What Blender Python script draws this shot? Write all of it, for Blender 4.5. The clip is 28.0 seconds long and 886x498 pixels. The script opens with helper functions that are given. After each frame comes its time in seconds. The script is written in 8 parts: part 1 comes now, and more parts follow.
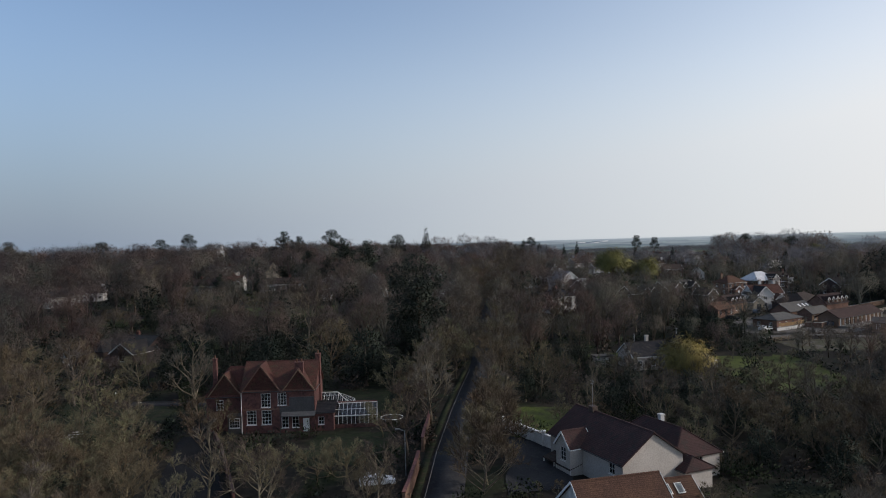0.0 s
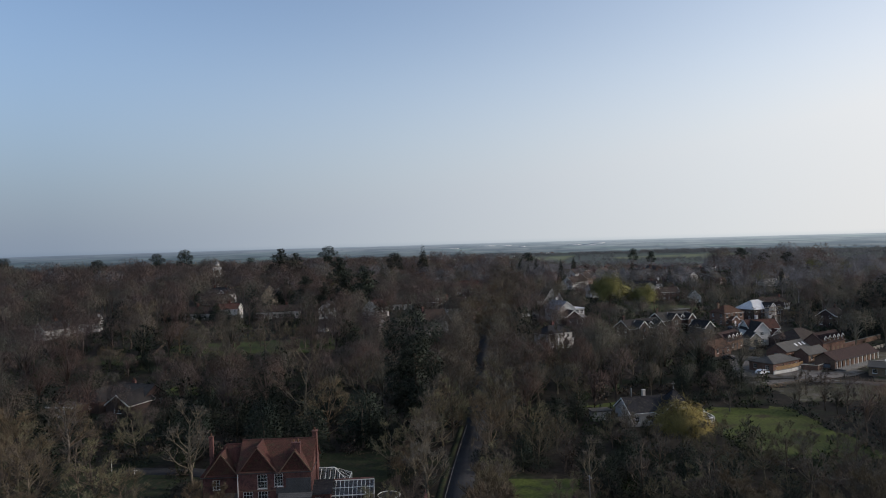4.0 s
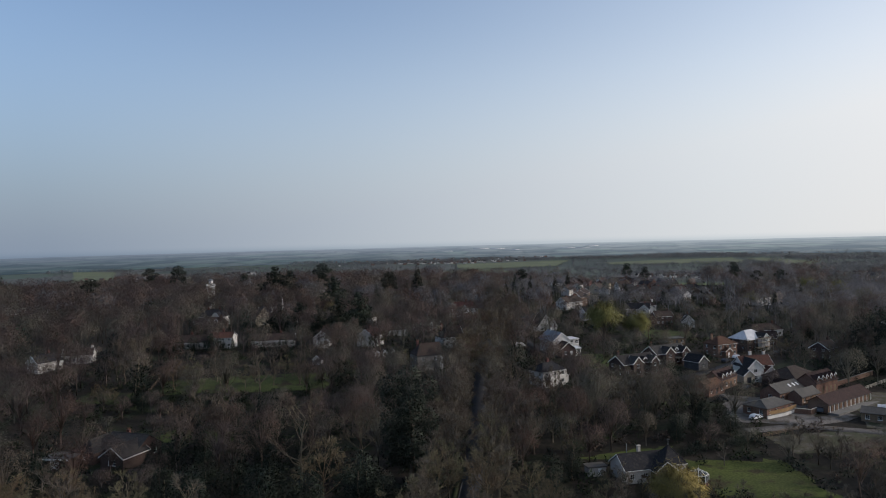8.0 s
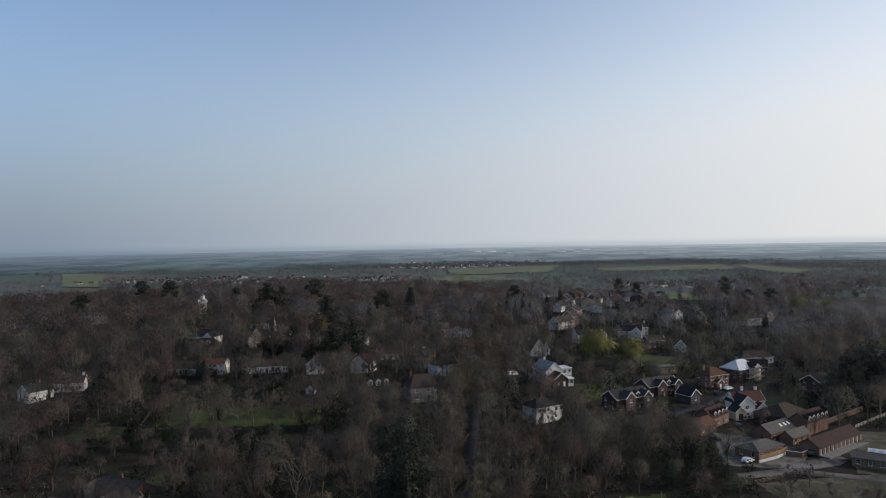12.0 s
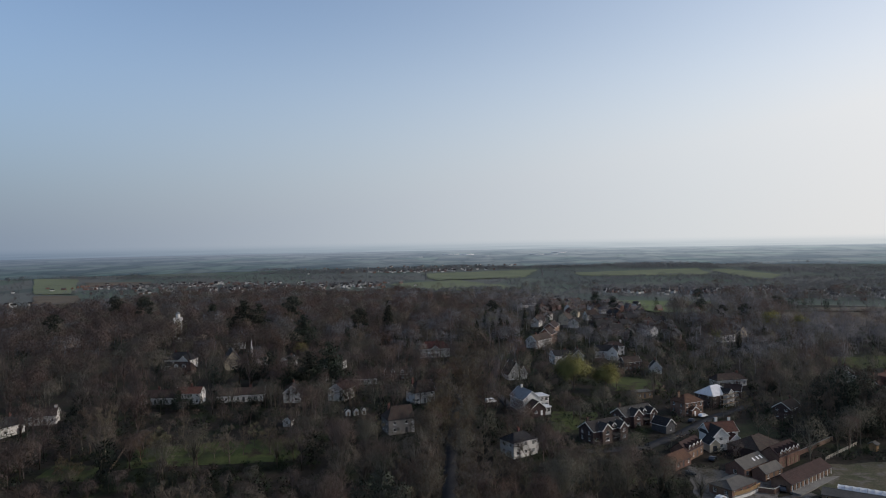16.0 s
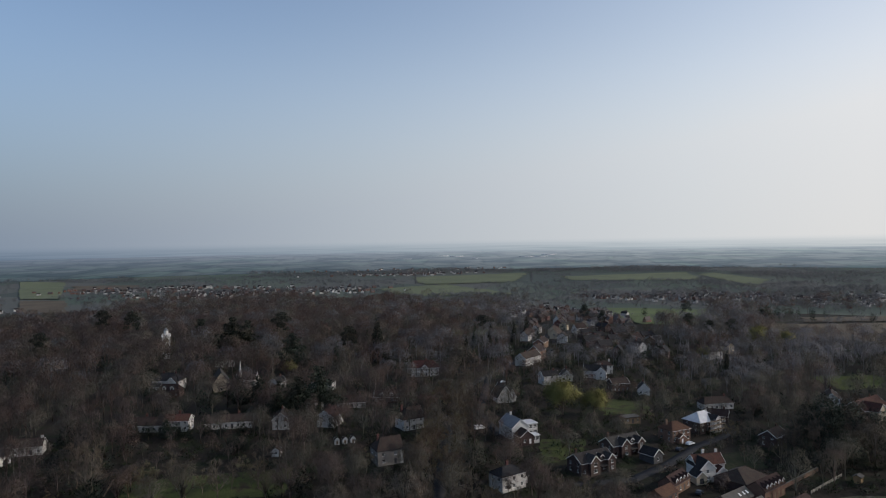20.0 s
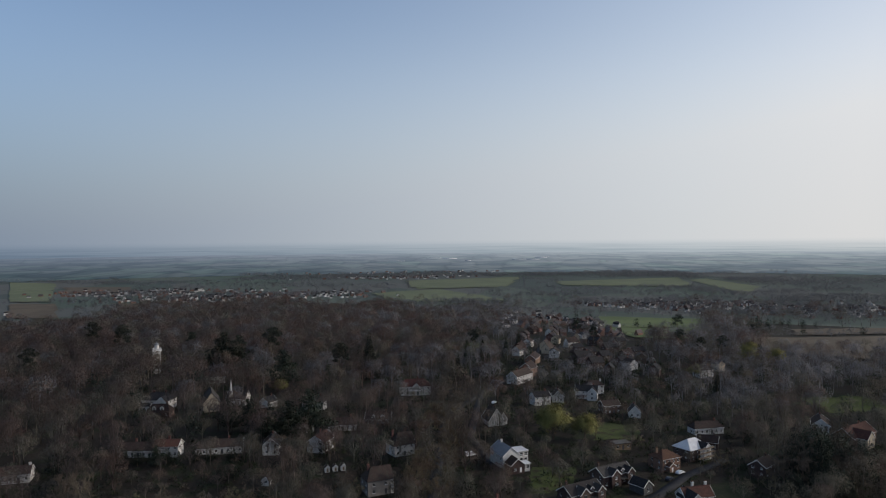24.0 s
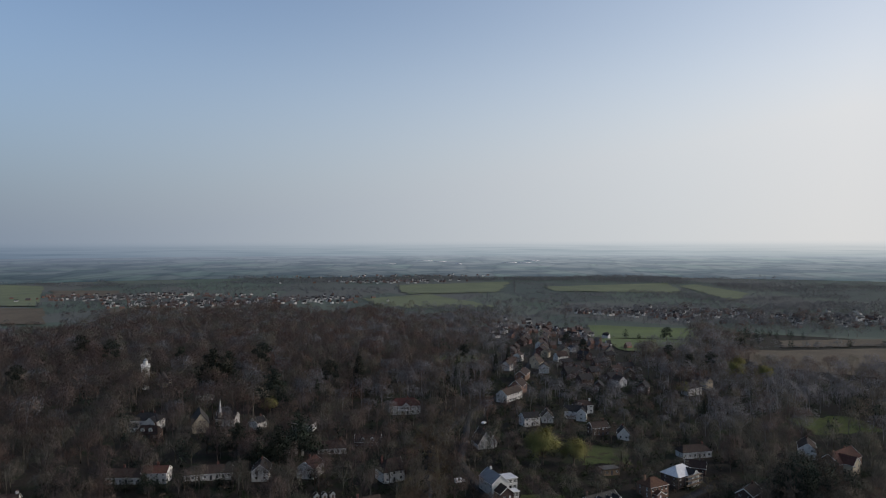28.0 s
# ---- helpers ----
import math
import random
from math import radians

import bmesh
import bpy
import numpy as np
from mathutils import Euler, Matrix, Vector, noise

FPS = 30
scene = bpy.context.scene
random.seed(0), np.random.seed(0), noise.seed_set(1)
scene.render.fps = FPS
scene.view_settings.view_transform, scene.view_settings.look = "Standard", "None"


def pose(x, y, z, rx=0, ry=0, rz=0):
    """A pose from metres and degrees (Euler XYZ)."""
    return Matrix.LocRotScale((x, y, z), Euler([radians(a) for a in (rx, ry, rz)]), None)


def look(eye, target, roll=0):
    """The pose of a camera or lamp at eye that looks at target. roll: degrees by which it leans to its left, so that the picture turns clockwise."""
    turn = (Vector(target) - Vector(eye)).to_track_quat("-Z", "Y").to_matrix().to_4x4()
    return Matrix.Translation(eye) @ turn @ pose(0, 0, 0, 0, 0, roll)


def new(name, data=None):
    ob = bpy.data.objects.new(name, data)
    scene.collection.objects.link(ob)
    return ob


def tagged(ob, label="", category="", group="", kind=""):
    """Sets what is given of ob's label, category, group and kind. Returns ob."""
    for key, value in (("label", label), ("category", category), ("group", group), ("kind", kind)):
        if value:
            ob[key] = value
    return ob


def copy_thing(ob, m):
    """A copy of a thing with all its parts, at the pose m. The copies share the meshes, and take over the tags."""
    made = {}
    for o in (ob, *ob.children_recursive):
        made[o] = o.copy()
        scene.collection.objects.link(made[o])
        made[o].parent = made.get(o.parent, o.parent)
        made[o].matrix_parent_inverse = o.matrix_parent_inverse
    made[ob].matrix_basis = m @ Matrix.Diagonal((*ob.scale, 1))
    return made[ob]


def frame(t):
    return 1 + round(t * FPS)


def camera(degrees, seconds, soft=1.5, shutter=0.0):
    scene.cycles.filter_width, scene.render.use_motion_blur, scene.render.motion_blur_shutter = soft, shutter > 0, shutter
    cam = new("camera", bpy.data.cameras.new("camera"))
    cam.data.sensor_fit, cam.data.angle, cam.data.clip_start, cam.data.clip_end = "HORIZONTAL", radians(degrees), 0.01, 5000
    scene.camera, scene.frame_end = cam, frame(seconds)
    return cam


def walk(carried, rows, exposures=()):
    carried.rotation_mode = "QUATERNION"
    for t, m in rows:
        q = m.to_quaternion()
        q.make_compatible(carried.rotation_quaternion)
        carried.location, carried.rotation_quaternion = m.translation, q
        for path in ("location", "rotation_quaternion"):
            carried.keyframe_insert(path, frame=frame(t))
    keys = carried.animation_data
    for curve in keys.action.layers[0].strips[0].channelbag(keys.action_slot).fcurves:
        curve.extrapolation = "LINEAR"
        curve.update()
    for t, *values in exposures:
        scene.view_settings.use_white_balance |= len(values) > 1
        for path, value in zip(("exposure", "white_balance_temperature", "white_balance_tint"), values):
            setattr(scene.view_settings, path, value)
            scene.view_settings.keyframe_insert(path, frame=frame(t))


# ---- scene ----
# camera: a drone that climbs almost straight up; seconds, x, y, z, yaw, pitch, roll
cam = camera(64.288, 28.0, soft=1.0)
CLIMB = [
    (0.0, 0.00, -0.00, 29.08, 0.000, -0.674, -1.608),
    (0.5, 0.02, 0.05, 30.48, -0.013, -0.810, -1.697),
    (1.0, 0.03, 0.12, 32.01, -0.047, -0.767, -1.773),
    (1.5, 0.03, 0.20, 33.59, -0.087, -0.785, -1.830),
    (2.0, 0.05, 0.29, 35.24, -0.135, -0.757, -1.908),
    (2.5, 0.13, 0.34, 36.87, -0.185, -0.780, -1.923),
    (3.0, 0.24, 0.37, 38.50, -0.213, -0.723, -1.747),
    (3.5, 0.31, 0.40, 40.06, -0.219, -0.724, -1.630),
    (5.5, 0.17, 0.40, 46.47, -0.467, -0.706, -1.776),
    (6.0, 0.16, 0.42, 48.10, -0.544, -0.680, -1.842),
    (6.5, 0.15, 0.43, 49.67, -0.595, -0.710, -1.813),
    (7.0, 0.15, 0.44, 51.25, -0.644, -0.688, -1.702),
    (7.5, 0.13, 0.43, 52.80, -0.708, -0.729, -1.613),
    (8.0, 0.09, 0.43, 54.34, -0.780, -0.723, -1.487),
    (8.5, 0.05, 0.43, 55.88, -0.832, -0.757, -1.306),
    (9.0, 0.03, 0.44, 57.41, -0.883, -0.764, -1.141),
    (9.5, 0.01, 0.44, 58.91, -0.949, -0.773, -1.049),
    (10.0, -0.05, 0.42, 60.39, -1.043, -0.761, -1.008),
    (10.5, -0.17, 0.40, 61.85, -1.141, -0.774, -0.997),
    (11.0, -0.36, 0.39, 63.31, -1.274, -0.736, -1.009),
    (11.5, -0.57, 0.38, 64.79, -1.384, -0.740, -1.018),
    (12.0, -0.76, 0.37, 66.30, -1.474, -0.700, -1.024),
    (12.5, -0.90, 0.35, 67.81, -1.774, -0.714, -1.059),
    (14.5, -0.73, 0.31, 73.86, -2.919, -0.717, -1.179),
    (15.0, -0.61, 0.25, 75.28, -3.042, -0.684, -1.158),
    (15.5, -0.49, 0.19, 76.68, -3.114, -0.707, -1.139),
    (16.0, -0.39, 0.15, 78.10, -3.249, -0.675, -1.057),
    (16.5, -0.32, 0.11, 79.54, -3.369, -0.694, -0.968),
    (17.0, -0.28, 0.09, 81.02, -3.521, -0.678, -0.945),
    (17.5, -0.27, 0.06, 82.51, -3.644, -0.710, -0.927),
    (18.0, -0.26, 0.03, 84.03, -3.778, -0.693, -0.891),
    (18.5, -0.24, -0.00, 85.55, -3.871, -0.715, -0.901),
    (19.0, -0.19, -0.02, 87.08, -3.937, -0.720, -0.914),
    (19.5, -0.12, -0.05, 88.60, -4.017, -0.750, -0.945),
    (20.0, -0.02, -0.08, 90.13, -4.080, -0.727, -0.934),
    (20.5, 0.10, -0.10, 91.68, -4.114, -0.761, -0.905),
    (21.0, 0.22, -0.09, 93.24, -4.171, -0.764, -0.870),
    (21.5, 0.31, -0.06, 94.78, -4.235, -0.781, -0.846),
    (23.5, 0.54, 0.28, 100.23, -4.537, -0.750, -0.557),
    (24.0, 0.56, 0.23, 101.62, -4.636, -0.732, -0.484),
    (24.5, 0.56, 0.15, 103.01, -4.706, -0.754, -0.420),
    (25.0, 0.55, 0.09, 104.41, -4.812, -0.728, -0.318),
    (25.5, 0.54, 0.04, 105.83, -4.895, -0.717, -0.262),
    (26.0, 0.53, -0.03, 107.25, -5.001, -0.701, -0.229),
    (26.5, 0.53, -0.10, 108.68, -5.079, -0.692, -0.197),
    (27.0, 0.55, -0.17, 110.13, -5.188, -0.683, -0.139),
    (27.5, 0.56, -0.21, 111.59, -5.279, -0.688, -0.183),
    (28.0, 0.59, -0.25, 113.07, -5.396, -0.672, -0.157),
]


def aimed(x, y, z, yaw, pitch, roll):
    a, b = radians(yaw), radians(pitch)
    return look((x, y, z), (x - math.sin(a) * math.cos(b), y + math.cos(a) * math.cos(b), z + math.sin(b)), roll)


walk(cam, [(r[0], aimed(*r[1:])) for r in CLIMB], [(0.0, 0.1, 6225, 13), (10.0, 0.1, 6225, 13), (19.0, -0.02, 6225, 13), (28.0, -0.09, 6225, 13)])

# light: hazy low sun from the right, pale blue sky
SUN_SIDE, SUN_UP = 93.0, 24.0
world = bpy.data.worlds.new("sky")
scene.world = world
world.use_nodes = True
wn = world.node_tree
wn.nodes.clear()
sky = wn.nodes.new("ShaderNodeTexSky")
sky.sky_type = "NISHITA"
sky.sun_disc = False
sky.sun_elevation, sky.sun_rotation = radians(SUN_UP), radians(SUN_SIDE)
sky.altitude, sky.air_density, sky.dust_density, sky.ozone_density = 100, 1.0, 0.9, 1.5
back = wn.nodes.new("ShaderNodeBackground")
back.inputs["Strength"].default_value = 0.143
haze = wn.nodes.new("ShaderNodeMix")
haze.data_type = "RGBA"
way = wn.nodes.new("ShaderNodeTexCoord")
axis = wn.nodes.new("ShaderNodeSeparateXYZ")
wn.links.new(way.outputs["Generated"], axis.inputs[0])


def sky_range(src, a, b, lo=0.0, hi=1.0, smooth=False):
    r = wn.nodes.new("ShaderNodeMapRange")
    r.interpolation_type = "SMOOTHSTEP" if smooth else "LINEAR"
    for key, v in (("From Min", a), ("From Max", b), ("To Min", lo), ("To Max", hi)):
        r.inputs[key].default_value = v
    wn.links.new(src, r.inputs["Value"])
    return r.outputs[0]


def sky_ramp(src, stops):
    r = wn.nodes.new("ShaderNodeValToRGB")
    for k, (at, c) in enumerate(stops):
        e = r.color_ramp.elements[k] if k < 2 else r.color_ramp.elements.new(at)
        e.position, e.color = at, (*c, 1)
    wn.links.new(src, r.inputs[0])
    return r.outputs[0]


def sky_math(kind, a, b, c=0.0):
    m = wn.nodes.new("ShaderNodeMath")
    m.operation = kind
    for k, v in enumerate((a, b, c)):
        if isinstance(v, float):
            m.inputs[k].default_value = v
        else:
            wn.links.new(v, m.inputs[k])
    return m.outputs[0]


veil = sky_range(axis.outputs["Z"], -0.02, 0.36, 0.97, 0.1, True)   # hazier towards the horizon
sunward = wn.nodes.new("ShaderNodeVectorMath")                      # whiter towards the sun
sunward.operation = "DOT_PRODUCT"
sunward.inputs[1].default_value = (math.sin(radians(SUN_SIDE)), math.cos(radians(SUN_SIDE)), 0)
wn.links.new(way.outputs["Generated"], sunward.inputs[0])
glow = sky_range(sunward.outputs["Value"], -0.71, 0.53)
both = sky_math("MULTIPLY_ADD", sky_math("POWER", glow, 2.0), 0.43, veil)
clamp = sky_range(both, 0.0, 1.0)
wn.links.new(clamp, haze.inputs[0])
milk = sky_ramp(glow, ((0.0, (0.262, 0.34, 0.455)), (0.15, (0.297, 0.376, 0.48)), (0.5, (0.575, 0.645, 0.70)), (0.85, (0.85, 0.895, 0.90)), (1.0, (0.965, 0.98, 0.955))))
air = wn.nodes.new("ShaderNodeMix")
air.data_type, air.blend_type = "RGBA", "MULTIPLY"
air.inputs[0].default_value = 1.0
wn.links.new(sky_ramp(sky_range(axis.outputs["Z"], 0.0, 0.22), ((0.0, (5.4, 5.26, 5.06)), (1.0, (5.75, 5.75, 5.75)))), air.inputs[7])   # warmer low down
wn.links.new(milk, air.inputs[6])
wn.links.new(air.outputs[2], haze.inputs[7])
wn.links.new(sky.outputs[0], haze.inputs[6])
# the far edge of the plain, lost in haze just under the horizon
streak = wn.nodes.new("ShaderNodeMapping")
streak.inputs["Scale"].default_value = (9, 9, 420)
wn.links.new(way.outputs["Generated"], streak.inputs["Vector"])
bands = wn.nodes.new("ShaderNodeTexNoise")
bands.inputs["Scale"].default_value, bands.inputs["Detail"].default_value = 1.0, 4
wn.links.new(streak.outputs[0], bands.inputs["Vector"])
depth = sky_math("MULTIPLY_ADD", sky_range(axis.outputs["Z"], -0.0045, -0.026), 0.85, sky_math("MULTIPLY", sky_range(bands.outputs["Fac"], 0.4, 0.7), sky_range(axis.outputs["Z"], -0.004, -0.012, 0.0, 0.4)))
plain = wn.nodes.new("ShaderNodeMix")
plain.data_type, plain.blend_type = "RGBA", "MULTIPLY"
wn.links.new(sky_ramp(depth, ((0.0, (0.88, 0.91, 0.93)), (1.0, (0.5, 0.58, 0.63)))), plain.inputs[7])
wn.links.new(sky_range(axis.outputs["Z"], 0.0005, -0.0075, smooth=True), plain.inputs[0])
wn.links.new(haze.outputs[2], plain.inputs[6])
wout = wn.nodes.new("ShaderNodeOutputWorld")
wn.links.new(plain.outputs[2], back.inputs["Color"])
wn.links.new(back.outputs[0], wout.inputs["Surface"])
sun = new("sun", bpy.data.lights.new("sun", "SUN"))
sun.data.energy, sun.data.angle, sun.data.color = 2.35, radians(2.0), (1.0, 0.89, 0.76)
a, b = radians(SUN_SIDE), radians(SUN_UP)
toward = Vector((math.sin(a) * math.cos(b), math.cos(a) * math.cos(b), math.sin(b)))
sun.matrix_world = look(toward * 300, (0, 0, 0))


# ---------- ground shape ----------
def ease(a, b, v):
    t = np.clip((v - a) / (b - a), 0.0, 1.0)
    return t * t * (3 - 2 * t)


def ground(x, y):
    d = np.hypot(x, y)
    edge = 130 + 0.8 * np.maximum(y - 300, 0)
    z = ease(150, 320, y) * (3.6 + 3.4 * ease(edge, edge - 110, x) + 2.2 * ease(0, -100, x))
    z = z - 1.5 * ease(0, 60, x) * (1 - ease(120, 220, y))
    return z * (1 - ease(620, 1100, d)) - 22 * ease(600, 1250, d) + 28 * ease(2100, 4900, d)


def gz(x, y):
    return float(ground(x, y))


# ---------- materials ----------
def surface(name, c1, c2, rough=0.8, scale=0.4, fine=9.0, bump=0.2, shade=0.35, metal=0.0, place="object", spread=0.0, rows=0.0, c3=None, vary=0.0, thin=0.0):
    """Two-tone noise with finer grain and relief; rows: courses of that height in metres; spread: difference from object to object."""
    m = bpy.data.materials.new(name)
    m.use_nodes = True
    n, l = m.node_tree.nodes, m.node_tree.links
    p = n["Principled BSDF"]
    p.inputs["Roughness"].default_value, p.inputs["Metallic"].default_value = rough, metal
    p.inputs["Specular IOR Level"].default_value = 0.5 if rough < 0.6 else 0.12
    if place == "object":
        at = n.new("ShaderNodeTexCoord").outputs["Object"]
    else:
        at = n.new("ShaderNodeNewGeometry").outputs["Position"]

    def grain(s, detail):
        g = n.new("ShaderNodeTexNoise")
        g.inputs["Scale"].default_value, g.inputs["Detail"].default_value = s, detail
        l.new(at, g.inputs["Vector"])
        return g.outputs["Fac"]

    def ramp(src, a, b):
        r = n.new("ShaderNodeMapRange")
        r.inputs["From Min"].default_value, r.inputs["From Max"].default_value = a, b
        l.new(src, r.inputs["Value"])
        return r.outputs["Result"]

    def mix(kind, fac, a, b):
        x = n.new("ShaderNodeMix")
        x.data_type, x.blend_type = "RGBA", kind
        for key, v in ((0, fac), (6, a), (7, b)):
            if isinstance(v, (int, float)):
                x.inputs[key].default_value = v
            elif isinstance(v, tuple):
                x.inputs[key].default_value = (*v, 1)
            else:
                l.new(v, x.inputs[key])
        return x.outputs[2]

    big, small = grain(scale, 3), grain(fine, 2)
    col = mix("MIX", ramp(big, 0.36, 0.64), c1, c2)
    if c3:
        col = mix("MIX", ramp(grain(scale * 2.7 + 0.013, 4), 0.52, 0.66), col, c3)
    tone = ramp(small, 0.25, 0.75)
    grey = n.new("ShaderNodeCombineColor")
    for k in range(3):
        l.new(tone, grey.inputs[k])
    col = mix("OVERLAY", shade, col, grey.outputs[0])
    relief = small
    if rows:
        w = n.new("ShaderNodeTexWave")
        w.wave_type, w.bands_direction, w.wave_profile = "BANDS", "Z", "SAW"
        w.inputs["Scale"].default_value = 0.314 / rows
        w.inputs["Distortion"].default_value, w.inputs["Detail"].default_value = 0.6, 1
        l.new(at, w.inputs["Vector"])
        col = mix("MULTIPLY", 0.35, col, w.outputs["Color"])
        relief = w.outputs["Fac"]
    if vary:
        own = n.new("ShaderNodeAttribute")
        own.attribute_name = "tone"
        hue = n.new("ShaderNodeHueSaturation")
        l.new(col, hue.inputs["Color"])
        for key, lo, hi in (("Value", 1 - vary, 1 + vary), ("Hue", 0.485, 0.515), ("Saturation", 1.15, 0.8)):
            r = n.new("ShaderNodeMapRange")
            r.inputs["To Min"].default_value, r.inputs["To Max"].default_value = lo, hi
            r.clamp = key != "Value"
            l.new(own.outputs["Fac"], r.inputs["Value"])
            l.new(r.outputs["Result"], hue.inputs[key])
        col = hue.outputs["Color"]
    if spread:
        info = n.new("ShaderNodeObjectInfo")
        hsv = n.new("ShaderNodeHueSaturation")
        l.new(col, hsv.inputs["Color"])
        for key, lo, hi in (("Value", 1 - spread, 1 + spread), ("Hue", 0.5 - spread * 0.08, 0.5 + spread * 0.08)):
            r = n.new("ShaderNodeMapRange")
            r.inputs["To Min"].default_value, r.inputs["To Max"].default_value = lo, hi
            l.new(info.outputs["Random"], r.inputs["Value"])
            l.new(r.outputs["Result"], hsv.inputs[key])
        col = hsv.outputs["Color"]
    l.new(col, p.inputs["Base Color"])
    if thin:
        soft, both = n.new("ShaderNodeBsdfTranslucent"), n.new("ShaderNodeMixShader")
        l.new(col, soft.inputs["Color"])
        both.inputs[0].default_value = thin
        l.new(p.outputs[0], both.inputs[1])
        l.new(soft.outputs[0], both.inputs[2])
        l.new(both.outputs[0], n["Material Output"].inputs["Surface"])
    if bump:
        bn = n.new("ShaderNodeBump")
        bn.inputs["Strength"].default_value, bn.inputs["Distance"].default_value = bump, 0.05
        l.new(relief, bn.inputs["Height"])
        l.new(bn.outputs["Normal"], p.inputs["Normal"])
    return m


def glazing(name):
    m = bpy.data.materials.new(name)
    m.use_nodes = True
    p = m.node_tree.nodes["Principled BSDF"]
    p.inputs["Base Color"].default_value = (0.3, 0.33, 0.34, 1)
    p.inputs["Roughness"].default_value = 0.04
    p.inputs["Transmission Weight"].default_value = 0.9
    p.inputs["IOR"].default_value = 1.3
    return m


BRICK = surface("red_brick", (0.182, 0.089, 0.074), (0.134, 0.068, 0.065), 0.85, 0.7, 14, 0.3, 0.5, rows=0.075, c3=(0.085, 0.05, 0.045))
BRICK_ORANGE = surface("orange_brick", (0.245, 0.155, 0.113), (0.185, 0.117, 0.087), 0.85, 0.5, 12, 0.3, 0.45, rows=0.075, spread=0.15)
BRICK_BROWN = surface("brown_brick", (0.104, 0.074, 0.064), (0.078, 0.056, 0.051), 0.85, 0.5, 12, 0.3, 0.4, rows=0.075, spread=0.2)
RENDER_WHITE = surface("white_render", (0.60, 0.58, 0.545), (0.50, 0.485, 0.455), 0.8, 0.35, 6, 0.15, 0.15, c3=(0.44, 0.42, 0.385))
# darker, warmer copy of the white render, without its third tone
RENDER_DULL = surface("dull_render", (0.46, 0.42, 0.375), (0.4, 0.365, 0.325), 0.85, 0.35, 6, 0.15, 0.15)
# darkened render: tree shade on one house's walls put into the colour
RENDER_SHADED = surface("shaded_render", (0.25, 0.232, 0.21), (0.195, 0.18, 0.165), 0.9, 0.35, 9, 0.3, 0.25)
SLATE_HUNG = surface("hung_slate", (0.104, 0.104, 0.105), (0.081, 0.081, 0.083), 0.8, 0.6, 8, 0.4, 0.35, rows=0.16)
RENDER_CREAM = surface("cream_render", (0.5, 0.42, 0.31), (0.43, 0.36, 0.26), 0.8, 0.35, 6, 0.15, 0.15)
STONE = surface("pale_stone", (0.5, 0.45, 0.36), (0.4, 0.36, 0.3), 0.85, 0.5, 8, 0.3, 0.3)
TILE_RED = surface("red_clay_tile", (0.103, 0.044, 0.036), (0.074, 0.036, 0.031), 0.8, 0.5, 7, 0.5, 0.5, rows=0.12, c3=(0.075, 0.05, 0.035), spread=0.12)
TILE_ORANGE = surface("orange_clay_tile", (0.117, 0.063, 0.041), (0.088, 0.048, 0.034), 0.8, 0.4, 7, 0.5, 0.45, rows=0.14, spread=0.12)
TILE_DARKRED = surface("dark_red_tile", (0.066, 0.038, 0.033), (0.048, 0.03, 0.028), 0.8, 0.5, 7, 0.5, 0.5, rows=0.12, c3=(0.05, 0.036, 0.03))
TILE_BROWN = surface("brown_roof_tile", (0.06, 0.041, 0.034), (0.043, 0.03, 0.027), 0.75, 0.5, 7, 0.5, 0.4, rows=0.14, c3=(0.05, 0.046, 0.038), spread=0.2)
TILE_MAROON = surface("maroon_roof_tile", (0.078, 0.043, 0.039), (0.058, 0.034, 0.032), 0.8, 0.5, 7, 0.5, 0.35, rows=0.14, c3=(0.05, 0.038, 0.034))
ROOF_GREY = surface("weathered_grey_roof", (0.062, 0.056, 0.053), (0.046, 0.042, 0.040), 0.8, 0.5, 7, 0.5, 0.35, rows=0.14, c3=(0.05, 0.048, 0.042), spread=0.25)
# pale tile: low sun on the far roofs put into the colour
TILE_SUNLIT = surface("sunlit_concrete_tile", (0.135, 0.114, 0.106), (0.095, 0.082, 0.077), 0.8, 0.5, 7, 0.3, 0.35, spread=0.2)
SLATE = surface("grey_slate", (0.028, 0.027, 0.030), (0.021, 0.020, 0.023), 0.72, 0.6, 8, 0.4, 0.35, rows=0.16, c3=(0.05, 0.048, 0.04), spread=0.15)
SLATE_PALE = surface("pale_sheeting", (0.55, 0.55, 0.55), (0.46, 0.46, 0.47), 0.5, 0.5, 5, 0.2, 0.2)
SHEET_GREY = surface("grey_roof_sheet", (0.094, 0.085, 0.075), (0.070, 0.065, 0.058), 0.6, 0.4, 6, 0.3, 0.3)
LEAD = surface("grey_lead", (0.16, 0.16, 0.165), (0.12, 0.12, 0.125), 0.5, 0.8, 7, 0.1, 0.3)
PAINT = surface("white_paint", (0.78, 0.77, 0.74), (0.7, 0.69, 0.66), 0.5, 1.5, 9, 0.05, 0.12)
PAINT_DARK = surface("dark_paint", (0.05, 0.05, 0.055), (0.035, 0.035, 0.04), 0.5, 1.5, 9, 0.05, 0.15)
TIMBER = surface("weathered_timber", (0.2, 0.15, 0.1), (0.14, 0.105, 0.075), 0.8, 0.8, 10, 0.3, 0.4)
# ochre timber, lighter and warmer: sunlight put into its tone
BOARDS_SUNLIT = surface("sunlit_ochre_boards", (0.288, 0.187, 0.095), (0.216, 0.140, 0.076), 0.8, 0.8, 10, 0.3, 0.4)
GLASS = glazing("window_glass")
CLAY = surface("clay_pot", (0.150, 0.078, 0.049), (0.110, 0.060, 0.042), 0.8, 2, 9, 0.1, 0.3)
BARK = surface("bark", (0.14, 0.115, 0.085), (0.09, 0.074, 0.056), 0.95, 0.6, 6, 0.5, 0.5, spread=0.25)
